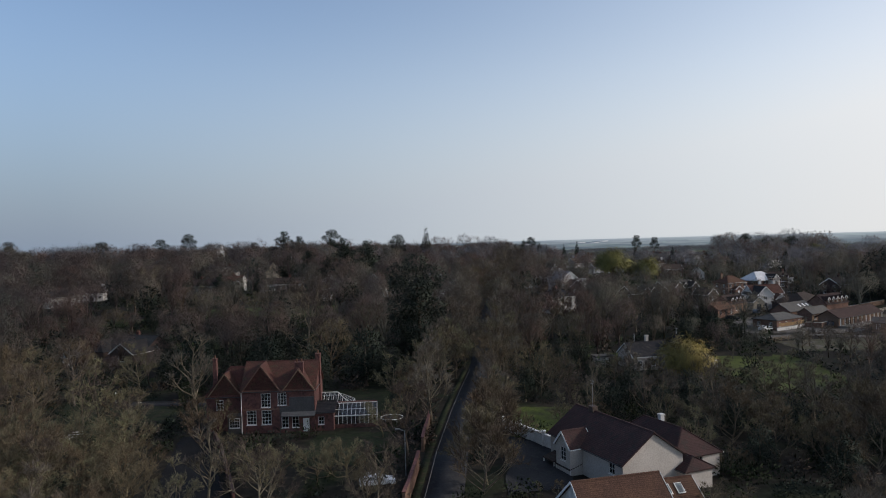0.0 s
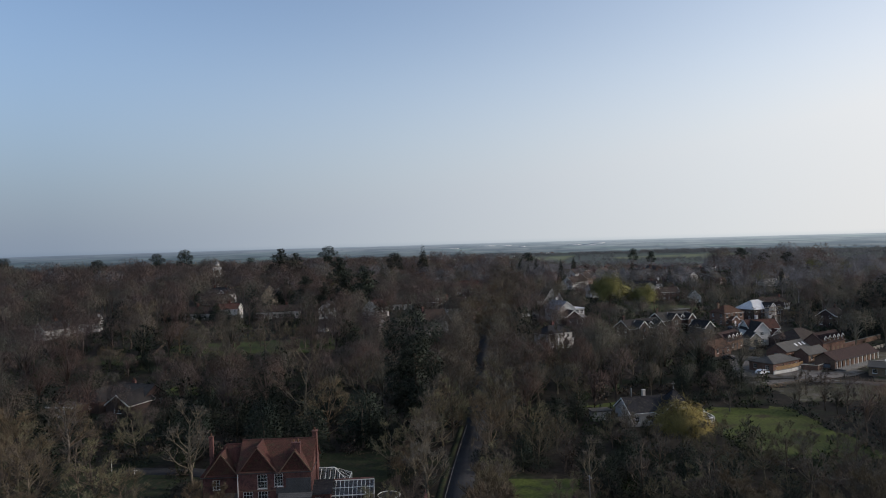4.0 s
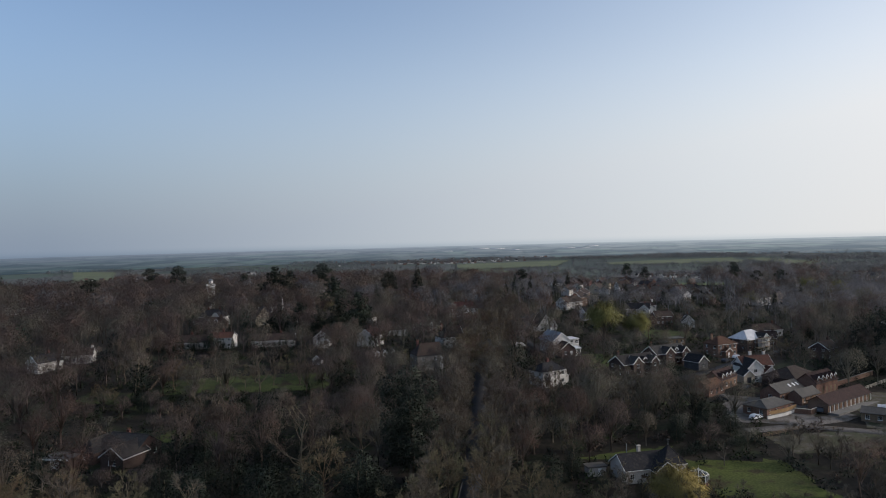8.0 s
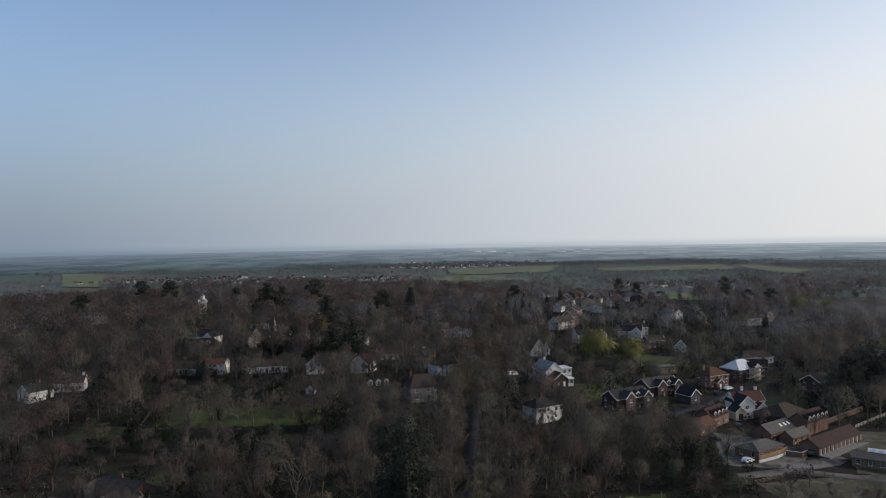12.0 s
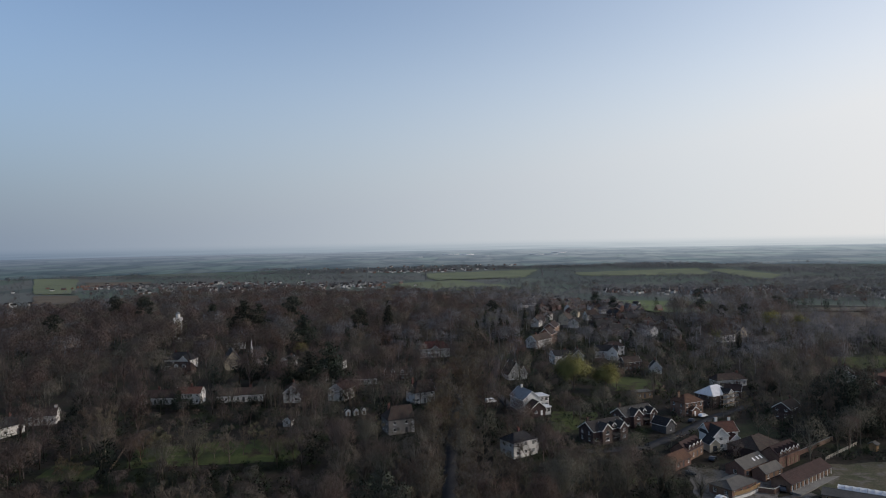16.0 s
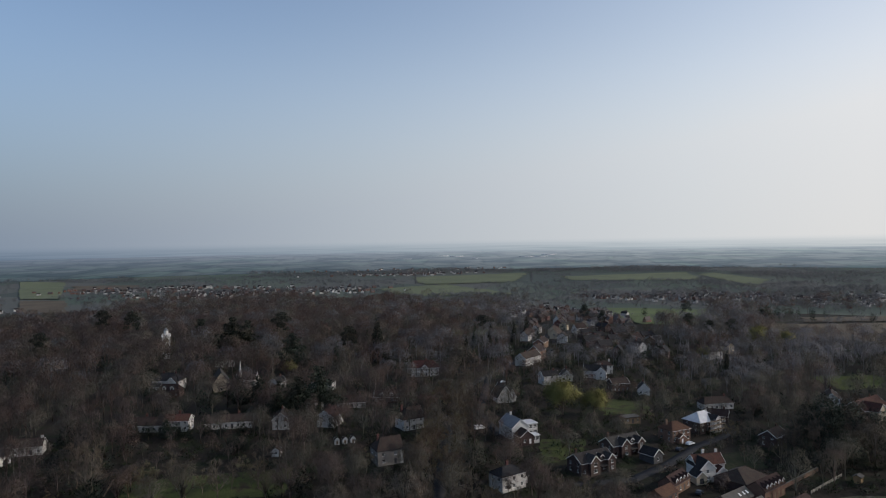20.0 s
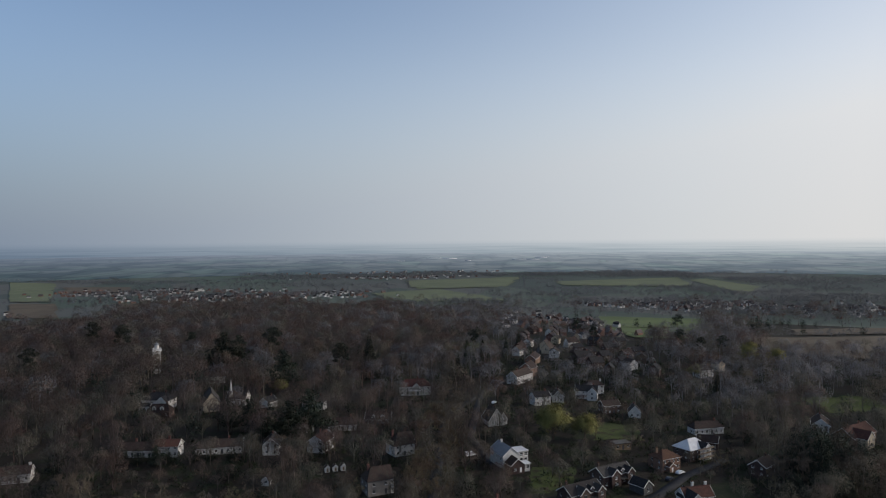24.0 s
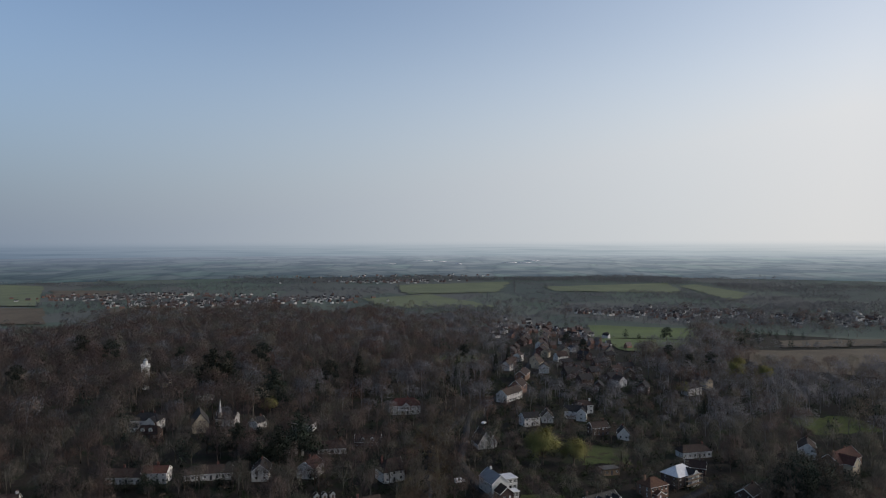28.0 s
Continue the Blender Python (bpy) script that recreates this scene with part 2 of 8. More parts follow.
BARK_PALE = surface("pale_bark", (0.16, 0.14, 0.115), (0.105, 0.09, 0.073), 0.9, 0.8, 5, 0.3, 0.5, spread=0.15)
TWIG_BROWN = surface("brown_twigs", (0.116, 0.090, 0.071), (0.081, 0.065, 0.052), 0.9, 0.09, 0.7, 0, 0.4, place="world", spread=0.25)
TWIG_GREY = surface("grey_twigs", (0.137, 0.119, 0.099), (0.096, 0.086, 0.072), 0.9, 0.08, 0.7, 0, 0.4, place="world", spread=0.22)
TWIG_OLIVE = surface("olive_twigs", (0.158, 0.142, 0.084), (0.112, 0.103, 0.067), 0.9, 0.09, 0.7, 0, 0.4, place="world", spread=0.22)
TWIG_DUN = surface("dun_twigs", (0.136, 0.106, 0.068), (0.092, 0.073, 0.050), 0.9, 0.09, 0.7, 0, 0.4, place="world", spread=0.22)
WOOD_BROWN = surface("brown_woodland", (0.137, 0.107, 0.095), (0.115, 0.091, 0.080), 0.9, 0.05, 0.9, 0, 0.15, place="world", thin=0.42, vary=0.2)
# twig grey lifted and blued: eastern haze put into the colour
WOOD_HAZE_GREY = surface("haze_grey_woodland", (0.203, 0.198, 0.208), (0.171, 0.168, 0.177), 0.9, 0.05, 0.9, 0, 0.15, place="world", thin=0.48, vary=0.2)
WOOD_DUN = surface("dun_woodland", (0.159, 0.135, 0.106), (0.131, 0.110, 0.090), 0.9, 0.05, 0.9, 0, 0.15, place="world", thin=0.42, vary=0.18)
WOOD_OLIVE = surface("olive_woodland", (0.140, 0.131, 0.102), (0.116, 0.110, 0.089), 0.9, 0.05, 0.9, 0, 0.15, place="world", thin=0.42, vary=0.2)
WOOD_RUST = surface("rust_woodland", (0.140, 0.098, 0.080), (0.115, 0.083, 0.071), 0.9, 0.05, 0.9, 0, 0.15, place="world", thin=0.42, vary=0.2)
# pale grey of the far copses holds distance haze in its colour
WOOD_HAZED = surface("hazed_woodland", (0.175, 0.178, 0.180), (0.148, 0.152, 0.156), 0.85, 0.01, 0.1, 0, 0.15, place="world", thin=0.48, vary=0.15)
# warmer, slightly lighter tone than the plain bark
BARK_TAN = surface("tan_bark", (0.155, 0.117, 0.073), (0.092, 0.070, 0.045), 0.9, 0.8, 5, 0.3, 0.5, spread=0.2)
LEAF_DARK = surface("dark_evergreen", (0.034, 0.041, 0.030), (0.020, 0.028, 0.022), 0.92, 0.12, 0.9, 0, 0.4, place="world", spread=0.3)
LEAF_HEDGE = surface("hedge_leaf", (0.032, 0.04, 0.02), (0.02, 0.027, 0.014), 0.92, 0.12, 0.9, 0, 0.4, place="world", spread=0.3)
LEAF_OAK = surface("grey_evergreen", (0.053, 0.061, 0.047), (0.032, 0.039, 0.030), 0.92, 0.2, 0.9, 0, 0.4, place="world")
LEAF_WILLOW = surface("willow_leaf", (0.2, 0.19, 0.062), (0.15, 0.145, 0.052), 0.7, 0.3, 1.3, 0, 0.3, place="world", spread=0.15)
LEAF_GOLD = surface("golden_willow_leaf", (0.27, 0.215, 0.07), (0.2, 0.162, 0.058), 0.7, 0.3, 1.3, 0, 0.3, place="world")
LAWN = surface("lawn_grass", (0.068, 0.085, 0.019), (0.050, 0.064, 0.018), 0.9, 0.12, 2.2, 0.3, 0.35, place="world", c3=(0.05, 0.052, 0.022))
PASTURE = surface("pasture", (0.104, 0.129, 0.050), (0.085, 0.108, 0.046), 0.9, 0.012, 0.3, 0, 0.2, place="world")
# paler, greyer copy of the pasture: distance haze put into its colour
PASTURE_HAZED = surface("hazed_pasture", (0.135, 0.15, 0.085), (0.11, 0.124, 0.073), 0.9, 0.012, 0.3, 0, 0.2, place="world")
STUBBLE = surface("stubble_field", (0.11, 0.088, 0.062), (0.085, 0.068, 0.048), 0.9, 0.02, 0.5, 0, 0.3, place="world")
ASPHALT = surface("asphalt", (0.036, 0.036, 0.038), (0.028, 0.028, 0.031), 0.85, 0.25, 5, 0.2, 0.3, place="world", c3=(0.042, 0.041, 0.04))
GRAVEL = surface("gravel_yard", (0.15, 0.137, 0.125), (0.11, 0.1, 0.092), 0.9, 0.12, 3, 0.3, 0.4, place="world", c3=(0.07, 0.06, 0.045))
CONCRETE = surface("concrete", (0.2, 0.19, 0.17), (0.16, 0.15, 0.135), 0.85, 0.4, 6, 0.2, 0.3, place="world")
CAR_WHITE = surface("white_car_paint", (0.75, 0.75, 0.75), (0.72, 0.72, 0.72), 0.25, 1, 5, 0, 0.05)
CAR_DARK = surface("dark_car_paint", (0.03, 0.035, 0.045), (0.025, 0.03, 0.04), 0.25, 1, 5, 0, 0.05)
RUBBER = surface("rubber", (0.02, 0.02, 0.02), (0.03, 0.03, 0.03), 0.8, 3, 9, 0, 0.1)
ZINC = surface("galvanised_steel", (0.3, 0.31, 0.32), (0.22, 0.23, 0.24), 0.45, 1, 8, 0, 0.2, metal=0.6)


# ---------- mesh building ----------
class Build:
    def __init__(self, m=None):
        self.v, self.f, self.m = [], [], m or Matrix()

    def add(self, pts, faces):
        k = len(self.v)
        self.v += [tuple(self.m @ Vector(p)) for p in pts]
        self.f += [tuple(k + i for i in f) for f in faces]
        return self

    def box(self, x0, x1, y0, y1, z0, z1):
        return self.add([(x0, y0, z0), (x1, y0, z0), (x1, y1, z0), (x0, y1, z0), (x0, y0, z1), (x1, y0, z1), (x1, y1, z1), (x0, y1, z1)],
                        [(3, 2, 1, 0), (4, 5, 6, 7), (0, 1, 5, 4), (1, 2, 6, 5), (2, 3, 7, 6), (3, 0, 4, 7)])

    def prism(self, outline, x0, x1):
        """An outline in (y, z), drawn out along x."""
        n = len(outline)
        return self.add([(x0, y, z) for y, z in outline] + [(x1, y, z) for y, z in outline],
                        [tuple(range(n)), tuple(reversed(range(n, 2 * n)))] + [((i + 1) % n, i, n + i, n + (i + 1) % n) for i in range(n)])

    def beam(self, p, q, w, h):
        p, q = Vector(p), Vector(q)
        d = (q - p).normalized()
        side = d.cross(Vector((0, 0, 1)))
        side = (side if side.length > 0.05 else Vector((1, 0, 0))).normalized() * w / 2
        up = side.cross(d).normalized() * h / 2
        c = [e + a * side + b * up for e in (p, q) for a, b in ((-1, -1), (1, -1), (1, 1), (-1, 1))]
        return self.add(c, [(0, 1, 2, 3), (7, 6, 5, 4), (1, 0, 4, 5), (2, 1, 5, 6), (3, 2, 6, 7), (0, 3, 7, 4)])

    def tube(self, p, q, r0, r1, n=8, caps=True):
        p, q = Vector(p), Vector(q)
        d = (q - p).normalized()
        a = d.orthogonal().normalized()
        b = d.cross(a)
        ring = [(math.cos(6.28319 * i / n), math.sin(6.28319 * i / n)) for i in range(n)]
        pts = [p + (a * c + b * s) * r0 for c, s in ring] + [q + (a * c + b * s) * r1 for c, s in ring]
        faces = [(i, (i + 1) % n, n + (i + 1) % n, n + i) for i in range(n)]
        if caps:
            faces += [tuple(reversed(range(n))), tuple(range(n, 2 * n))]
        return self.add(pts, faces)

    def mesh(self, name, material):
        me = bpy.data.meshes.new(name)
        me.from_pydata(self.v, [], self.f)
        me.materials.append(material)
        me.update()
        return me


def part(name, b, material, parent, label=""):
    ob = new(name, b.mesh(name, material))
    ob.parent = parent
    return tagged(ob, label)


def thing(name, x, y, turn, label, category, group="", z=None):
    ob = new(name)
    ob.matrix_world = pose(x, y, gz(x, y) if z is None else z, 0, 0, turn)
    return tagged(ob, label, category, group)


def sheet_mesh(name, pts, faces, material, normals=None):
    me = bpy.data.meshes.new(name)
    me.vertices.add(len(pts))
    me.vertices.foreach_set("co", np.asarray(pts, np.float32).ravel())
    faces = np.asarray(faces, np.int32)
    k = faces.shape[1]
    me.loops.add(faces.size)
    me.loops.foreach_set("vertex_index", faces.ravel())
    me.polygons.add(len(faces))
    me.polygons.foreach_set("loop_start", np.arange(len(faces), dtype=np.int32) * k)
    me.update(calc_edges=True)
    if normals is not None:
        soft = me.attributes.new("custom_normal", "FLOAT_VECTOR", "POINT")
        soft.data.foreach_set("vector", np.asarray(normals, np.float32).ravel())
        me.update()
    for m in (material if isinstance(material, list) else [material]):
        me.materials.append(m)
    return me


# ---------- the ground and what lies on it ----------
TAKEN = []   # (x, y, cos, sin, half length, half width): kept free of trees
FRONT = []   # the same, where only low growth stands


def keep(x, y, turn, a, b, where=None):
    (TAKEN if where is None else where).append((x, y, math.cos(radians(turn)), math.sin(radians(turn)), a, b))


def inside(where, x, y):
    out = np.zeros(np.shape(x), bool)
    for cx, cy, c, s, a, b in where:
        dx, dy = x - cx, y - cy
        out |= (np.abs(dx * c + dy * s) < a) & (np.abs(dy * c - dx * s) < b)
    return out


def patch(name, corners, lift, material, label, category, n=14, clear=True):
    """A four-cornered patch that lies on the ground, with a slightly ragged edge."""
    rng = np.random.default_rng(abs(hash((round(corners[0][0]), round(corners[0][1])))) % 9999)
    c = [np.array(p, float) for p in corners]
    pts, faces = [], []
    size = np.linalg.norm(c[2] - c[0])
    slim = 0.3 * min(np.linalg.norm(c[k] - c[k - 1]) for k in range(4)) / n
    for i in range(n + 1):
        for j in range(n + 1):
            u, v = i / n, j / n
            p = (c[0] * (1 - u) + c[1] * u) * (1 - v) + (c[3] * (1 - u) + c[2] * u) * v
            if i in (0, n) or j in (0, n):
                p = p + rng.normal(0, min(size * (0.022 if category in ("lawn", "field") else 0.008), slim), 2)
            pts.append((p[0], p[1], gz(*p) + lift))
            edge = 2 if category == "lawn" and n > 12 else 1
            if clear and edge <= i <= n - edge and edge <= j <= n - edge:
                TAKEN.append((p[0], p[1], 1.0, 0.0, size / n * 0.55, size / n * 0.55))
    for i in range(n):
        for j in range(n):
            k = i * (n + 1) + j
            faces.append((k, k + n + 1, k + n + 2, k + 1))
    me = sheet_mesh(name, pts, faces, material)
    ob = new(name, me)
    if me.polygons[0].normal.z < 0:
        me.flip_normals()
    return tagged(ob, label, category, kind="structure")


def ribbon(name, line, width, lift, material, label, category, thick=0.0, step=3.0, clear=0.0, side=0.0):
    pts, faces = [], []
    fine = []
    for p, q in zip(line, line[1:]):
        k = max(1, int(math.dist(p, q) / step))
        fine += [(p[0] + (q[0] - p[0]) * i / k, p[1] + (q[1] - p[1]) * i / k) for i in range(k)]
    fine.append(line[-1])
    for i, (x, y) in enumerate(fine):
        ax, ay = fine[max(i - 1, 0)]
        bx, by = fine[min(i + 1, len(fine) - 1)]
        d = math.hypot(bx - ax, by - ay)
        nx, ny = (by - ay) / d, -(bx - ax) / d
        if clear:
            keep(x, y, math.degrees(math.atan2(by - ay, bx - ax)), step, clear)
        for s in (side - width / 2, side + width / 2):
            X, Y = x + nx * s, y + ny * s
            pts += [(X, Y, gz(X, Y) + lift), (X, Y, gz(X, Y) + lift - max(thick, 0.02) - 0.05)]
        if i:
            k = 4 * (i - 1)
            faces += [(k, k + 4, k + 6, k + 2), (k + 1, k + 5, k + 4, k), (k + 2, k + 6, k + 7, k + 3)]
    me = sheet_mesh(name, pts, faces, material)
    if me.polygons[0].normal.z < 0:
        me.flip_normals()
    return tagged(new(name, me), label, category, kind="structure")


def farmland(name):
    """Distant fields in many greens and browns, split by dark hedge lines."""
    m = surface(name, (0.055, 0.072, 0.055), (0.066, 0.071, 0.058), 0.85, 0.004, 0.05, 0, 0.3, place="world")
    n, l = m.node_tree.nodes, m.node_tree.links
    p = n["Principled BSDF"]
    geo = n.new("ShaderNodeNewGeometry")
    stretch = n.new("ShaderNodeMapping")
    stretch.inputs["Scale"].default_value = (0.0042, 0.0030, 0)
    stretch.inputs["Rotation"].default_value = (0, 0, 0.4)
    l.new(geo.outputs["Position"], stretch.inputs["Vector"])
    cell = n.new("ShaderNodeTexVoronoi")
    cell.inputs["Scale"].default_value = 1.0
    l.new(stretch.outputs[0], cell.inputs["Vector"])
    tint = n.new("ShaderNodeSeparateColor")
    l.new(cell.outputs["Color"], tint.inputs[0])
    band = n.new("ShaderNodeValToRGB")
    band.color_ramp.interpolation = "CONSTANT"
    # tones greyed, blued and lifted: haze over the plain put into the colours
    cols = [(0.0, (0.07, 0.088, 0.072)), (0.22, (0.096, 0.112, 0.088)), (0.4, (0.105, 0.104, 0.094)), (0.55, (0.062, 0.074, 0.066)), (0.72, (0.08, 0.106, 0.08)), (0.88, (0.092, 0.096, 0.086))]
    band.color_ramp.elements[0].color = (*cols[0][1], 1)
    band.color_ramp.elements[1].position, band.color_ramp.elements[1].color = cols[1][0], (*cols[1][1], 1)
    for pos, c in cols[2:]:
        band.color_ramp.elements.new(pos).color = (*c, 1)
    l.new(tint.outputs[0], band.inputs[0])
    mixer = n.new("ShaderNodeMix")
    mixer.data_type = "RGBA"
    mixer.inputs[0].default_value = 0.75
    old = p.inputs["Base Color"].links[0].from_socket
    l.new(old, mixer.inputs[6])
    l.new(band.outputs[0], mixer.inputs[7])
    l.new(mixer.outputs[2], p.inputs["Base Color"])
    return m


FLOOR = surface("woodland_floor", (0.026, 0.021, 0.016), (0.018, 0.016, 0.012), 0.95, 0.03, 0.8, 0.4, 0.45, place="world", c3=(0.02, 0.025, 0.012))
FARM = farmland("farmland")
rings = [0.0] + [4.0 * 1.0375 ** i for i in range(194)]
rings[-1] = 4950.0
spokes = 260
gp, gf = [(0.0, 0.0, gz(0, 0))], []
for r in rings[1:]:
    an = np.arange(spokes) * 2 * np.pi / spokes
    gx, gy = r * np.sin(an), r * np.cos(an)
    gp += list(zip(gx, gy, ground(gx, gy)))
for i in range(1, len(rings) - 1):
    for j in range(spokes):
        a0, b0 = 1 + (i - 1) * spokes + j, 1 + (i - 1) * spokes + (j + 1) % spokes
        gf.append((a0, b0, b0 + spokes, a0 + spokes))
hub = [(0, 1 + j, 1 + (j + 1) % spokes, 1 + (j + 1) % spokes) for j in range(spokes)]
land = bpy.data.meshes.new("ground")
land.from_pydata(gp, [], gf + [h[:3] for h in hub])
land.materials.append(FLOOR)
land.materials.append(FARM)
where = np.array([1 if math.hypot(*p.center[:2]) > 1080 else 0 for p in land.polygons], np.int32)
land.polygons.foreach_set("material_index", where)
land.update()
if land.polygons[0].normal.z < 0:
    land.flip_normals()
tagged(new("ground", land), "leaf-littered woodland floor running out to distant farmland", "ground", kind="structure")


# the hazy far plain and low hills, a glowing backdrop beyond three kilometres
HAZE = bpy.data.materials.new("far_haze")
HAZE.use_nodes = True
hn, hl = HAZE.node_tree.nodes, HAZE.node_tree.links
hn.clear()
hgeo = hn.new("ShaderNodeNewGeometry")


def far_node(kind, src, **given):
    e = hn.new(kind)
    for key, v in given.items():
        e.inputs[key.replace("_", " ")].default_value = v
    hl.new(src, e.inputs["Vector" if "Vector" in e.inputs else "Value"])
    return e


def far_mix(kind, fac, a, b):
    e = hn.new("ShaderNodeMix")
    e.data_type, e.blend_type = "RGBA", kind
    for key, v in ((0, fac), (6, a), (7, b)):
        if isinstance(v, float):
            e.inputs[key].default_value = v
        elif isinstance(v, tuple):
            e.inputs[key].default_value = (*v, 1)
        else:
            hl.new(v, e.inputs[key])
    return e.outputs[2]


def far_ramp(src, *stops):
    e = hn.new("ShaderNodeValToRGB")
    for k, (at, c) in enumerate(stops):
        q = e.color_ramp.elements[k] if k < 2 else e.color_ramp.elements.new(at)
        q.position, q.color = at, (*c, 1)
    hl.new(src, e.inputs[0])
    return e.outputs[0]


hmap = far_node("ShaderNodeMapping", hgeo.outputs["Position"], Scale=(0.0078, 0.0034, 0), Rotation=(0, 0, 0.2))
hcell = far_node("ShaderNodeTexVoronoi", hmap.outputs[0], Scale=1.0)
hedges = hn.new("ShaderNodeTexVoronoi")
hedges.feature = "DISTANCE_TO_EDGE"
hl.new(hmap.outputs[0], hedges.inputs["Vector"])
hedges.inputs["Scale"].default_value = 1.0
hwood = far_node("ShaderNodeTexNoise", far_node("ShaderNodeMapping", hgeo.outputs["Position"], Scale=(0.0046, 0.0036, 0)).outputs[0], Scale=1.0, Detail=6.0)
hpatch = hn.new("ShaderNodeSeparateColor")
hl.new(hcell.outputs["Color"], hpatch.inputs[0])
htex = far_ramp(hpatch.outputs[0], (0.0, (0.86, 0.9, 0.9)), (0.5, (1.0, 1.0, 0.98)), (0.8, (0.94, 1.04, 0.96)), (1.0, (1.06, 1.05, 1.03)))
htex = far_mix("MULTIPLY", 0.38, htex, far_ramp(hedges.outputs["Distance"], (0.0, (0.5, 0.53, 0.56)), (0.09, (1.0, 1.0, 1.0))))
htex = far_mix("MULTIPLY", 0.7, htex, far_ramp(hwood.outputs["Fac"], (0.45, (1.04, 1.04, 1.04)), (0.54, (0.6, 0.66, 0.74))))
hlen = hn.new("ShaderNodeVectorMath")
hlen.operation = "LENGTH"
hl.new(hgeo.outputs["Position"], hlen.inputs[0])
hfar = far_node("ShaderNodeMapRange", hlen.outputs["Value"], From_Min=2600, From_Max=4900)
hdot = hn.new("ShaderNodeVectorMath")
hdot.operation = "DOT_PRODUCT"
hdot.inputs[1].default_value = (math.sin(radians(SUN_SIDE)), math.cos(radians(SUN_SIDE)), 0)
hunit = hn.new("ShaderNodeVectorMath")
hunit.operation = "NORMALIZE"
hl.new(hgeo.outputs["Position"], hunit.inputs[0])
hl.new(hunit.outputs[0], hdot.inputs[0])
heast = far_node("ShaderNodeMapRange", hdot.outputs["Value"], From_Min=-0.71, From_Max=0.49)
# haze painted into the emission: paler with distance and towards the sun
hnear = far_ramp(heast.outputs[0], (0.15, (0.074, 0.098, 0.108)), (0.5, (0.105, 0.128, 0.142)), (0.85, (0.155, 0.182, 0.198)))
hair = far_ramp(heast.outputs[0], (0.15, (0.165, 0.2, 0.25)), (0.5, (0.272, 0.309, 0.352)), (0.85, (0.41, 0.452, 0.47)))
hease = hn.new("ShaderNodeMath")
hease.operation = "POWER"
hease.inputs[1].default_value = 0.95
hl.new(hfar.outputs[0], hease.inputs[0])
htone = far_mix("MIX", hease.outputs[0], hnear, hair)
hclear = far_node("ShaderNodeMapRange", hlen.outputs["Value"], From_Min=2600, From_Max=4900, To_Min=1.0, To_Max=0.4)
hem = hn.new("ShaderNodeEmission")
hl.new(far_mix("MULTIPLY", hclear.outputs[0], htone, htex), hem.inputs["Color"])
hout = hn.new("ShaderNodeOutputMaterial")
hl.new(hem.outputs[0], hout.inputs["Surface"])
bp, bf = [], []
for r, lift in ((2600, 0.5), (2750, 3), (3100, 4), (3300, 4), (3700, 4), (4200, 4), (4700, 5), (4930, 5), (4935, -6)):
    for j in range(200):
        an = 2 * math.pi * j / 200
        x, y = r * math.sin(an), r * math.cos(an)
        swell = 2 * noise.noise((x * 0.0012, y * 0.0012, 3)) if r > 4000 else 0
        bp.append((x, y, gz(x, y) + lift + swell))
for i in range(8):
    for j in range(200):
        k, q = i * 200 + j, i * 200 + (j + 1) % 200
        bf.append((k, q, q + 200, k + 200))
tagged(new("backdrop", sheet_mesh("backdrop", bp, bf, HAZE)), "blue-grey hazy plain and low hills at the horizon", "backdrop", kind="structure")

# much darker than the lawn grass: shade put into the grass colour
GRASS_SHADED = surface("shaded_grass", (0.025, 0.032, 0.0145), (0.018, 0.0225, 0.012), 0.95, 0.3, 2.5, 0.3, 0.4, place="world", c3=(0.036, 0.03, 0.019))
# near-black copy of the asphalt with the drive's shade in its colour
ASPHALT_SHADED = surface("shaded_asphalt", (0.014, 0.014, 0.015), (0.01, 0.01, 0.011), 0.9, 0.25, 5, 0.2, 0.3, place="world")
PARK = surface("park_grass", (0.062, 0.076, 0.024), (0.042, 0.05, 0.02), 0.95, 0.06, 2.0, 0.3, 0.4, place="world", c3=(0.036, 0.029, 0.02))
MEADOW = surface("meadow_grass", (0.074, 0.088, 0.022), (0.052, 0.061, 0.02), 0.95, 0.07, 2.0, 0.3, 0.4, place="world", c3=(0.046, 0.04, 0.02))
PADDOCK = surface("worn_paddock", (0.085, 0.074, 0.05), (0.055, 0.058, 0.032), 0.95, 0.09, 2.0, 0.3, 0.4, place="world", c3=(0.11, 0.098, 0.082))
ROAD = [(-2.6, 40), (-1.6, 62), (-0.7, 80), (0.5, 97), (2.7, 119), (4.8, 137), (7.3, 157), (11.6, 202), (15.2, 246), (18.5, 272), (22, 300), (26, 340), (36, 385), (58, 430), (88, 480), (112, 540), (140, 620), (168, 720), (190, 800)]
ribbon("road", ROAD, 4.6, 0.10, ASPHALT, "narrow dark asphalt lane between hedges and verges", "road", clear=2.6)
ribbon("road_south", [(-7, -60), (-5, 0), (-2.6, 40)], 4.6, 0.10, ASPHALT, "narrow dark asphalt lane between verges", "road", clear=2.6)
ribbon("road_edge_line", ROAD[:7], 0.09, 0.112, CONCRETE, "worn white edge line on the lane", "road marking", side=-2.12)
ribbon("verge", ROAD[:7], 1.0, 0.08, GRASS_SHADED, "rough mown grass verge beside the lane", "verge", side=-3.2, clear=2.8)
ribbon("road_branch", [(58, 430), (40, 335), (44, 300), (50, 285)], 4.0, 0.13, ASPHALT, "asphalt close leading off the lane", "road", clear=2.5)
ribbon("street", [(62, 243), (84, 246), (104, 262), (124, 282), (150, 300)], 4.4, 0.14, ASPHALT, "asphalt close in front of the houses", "road", clear=3)
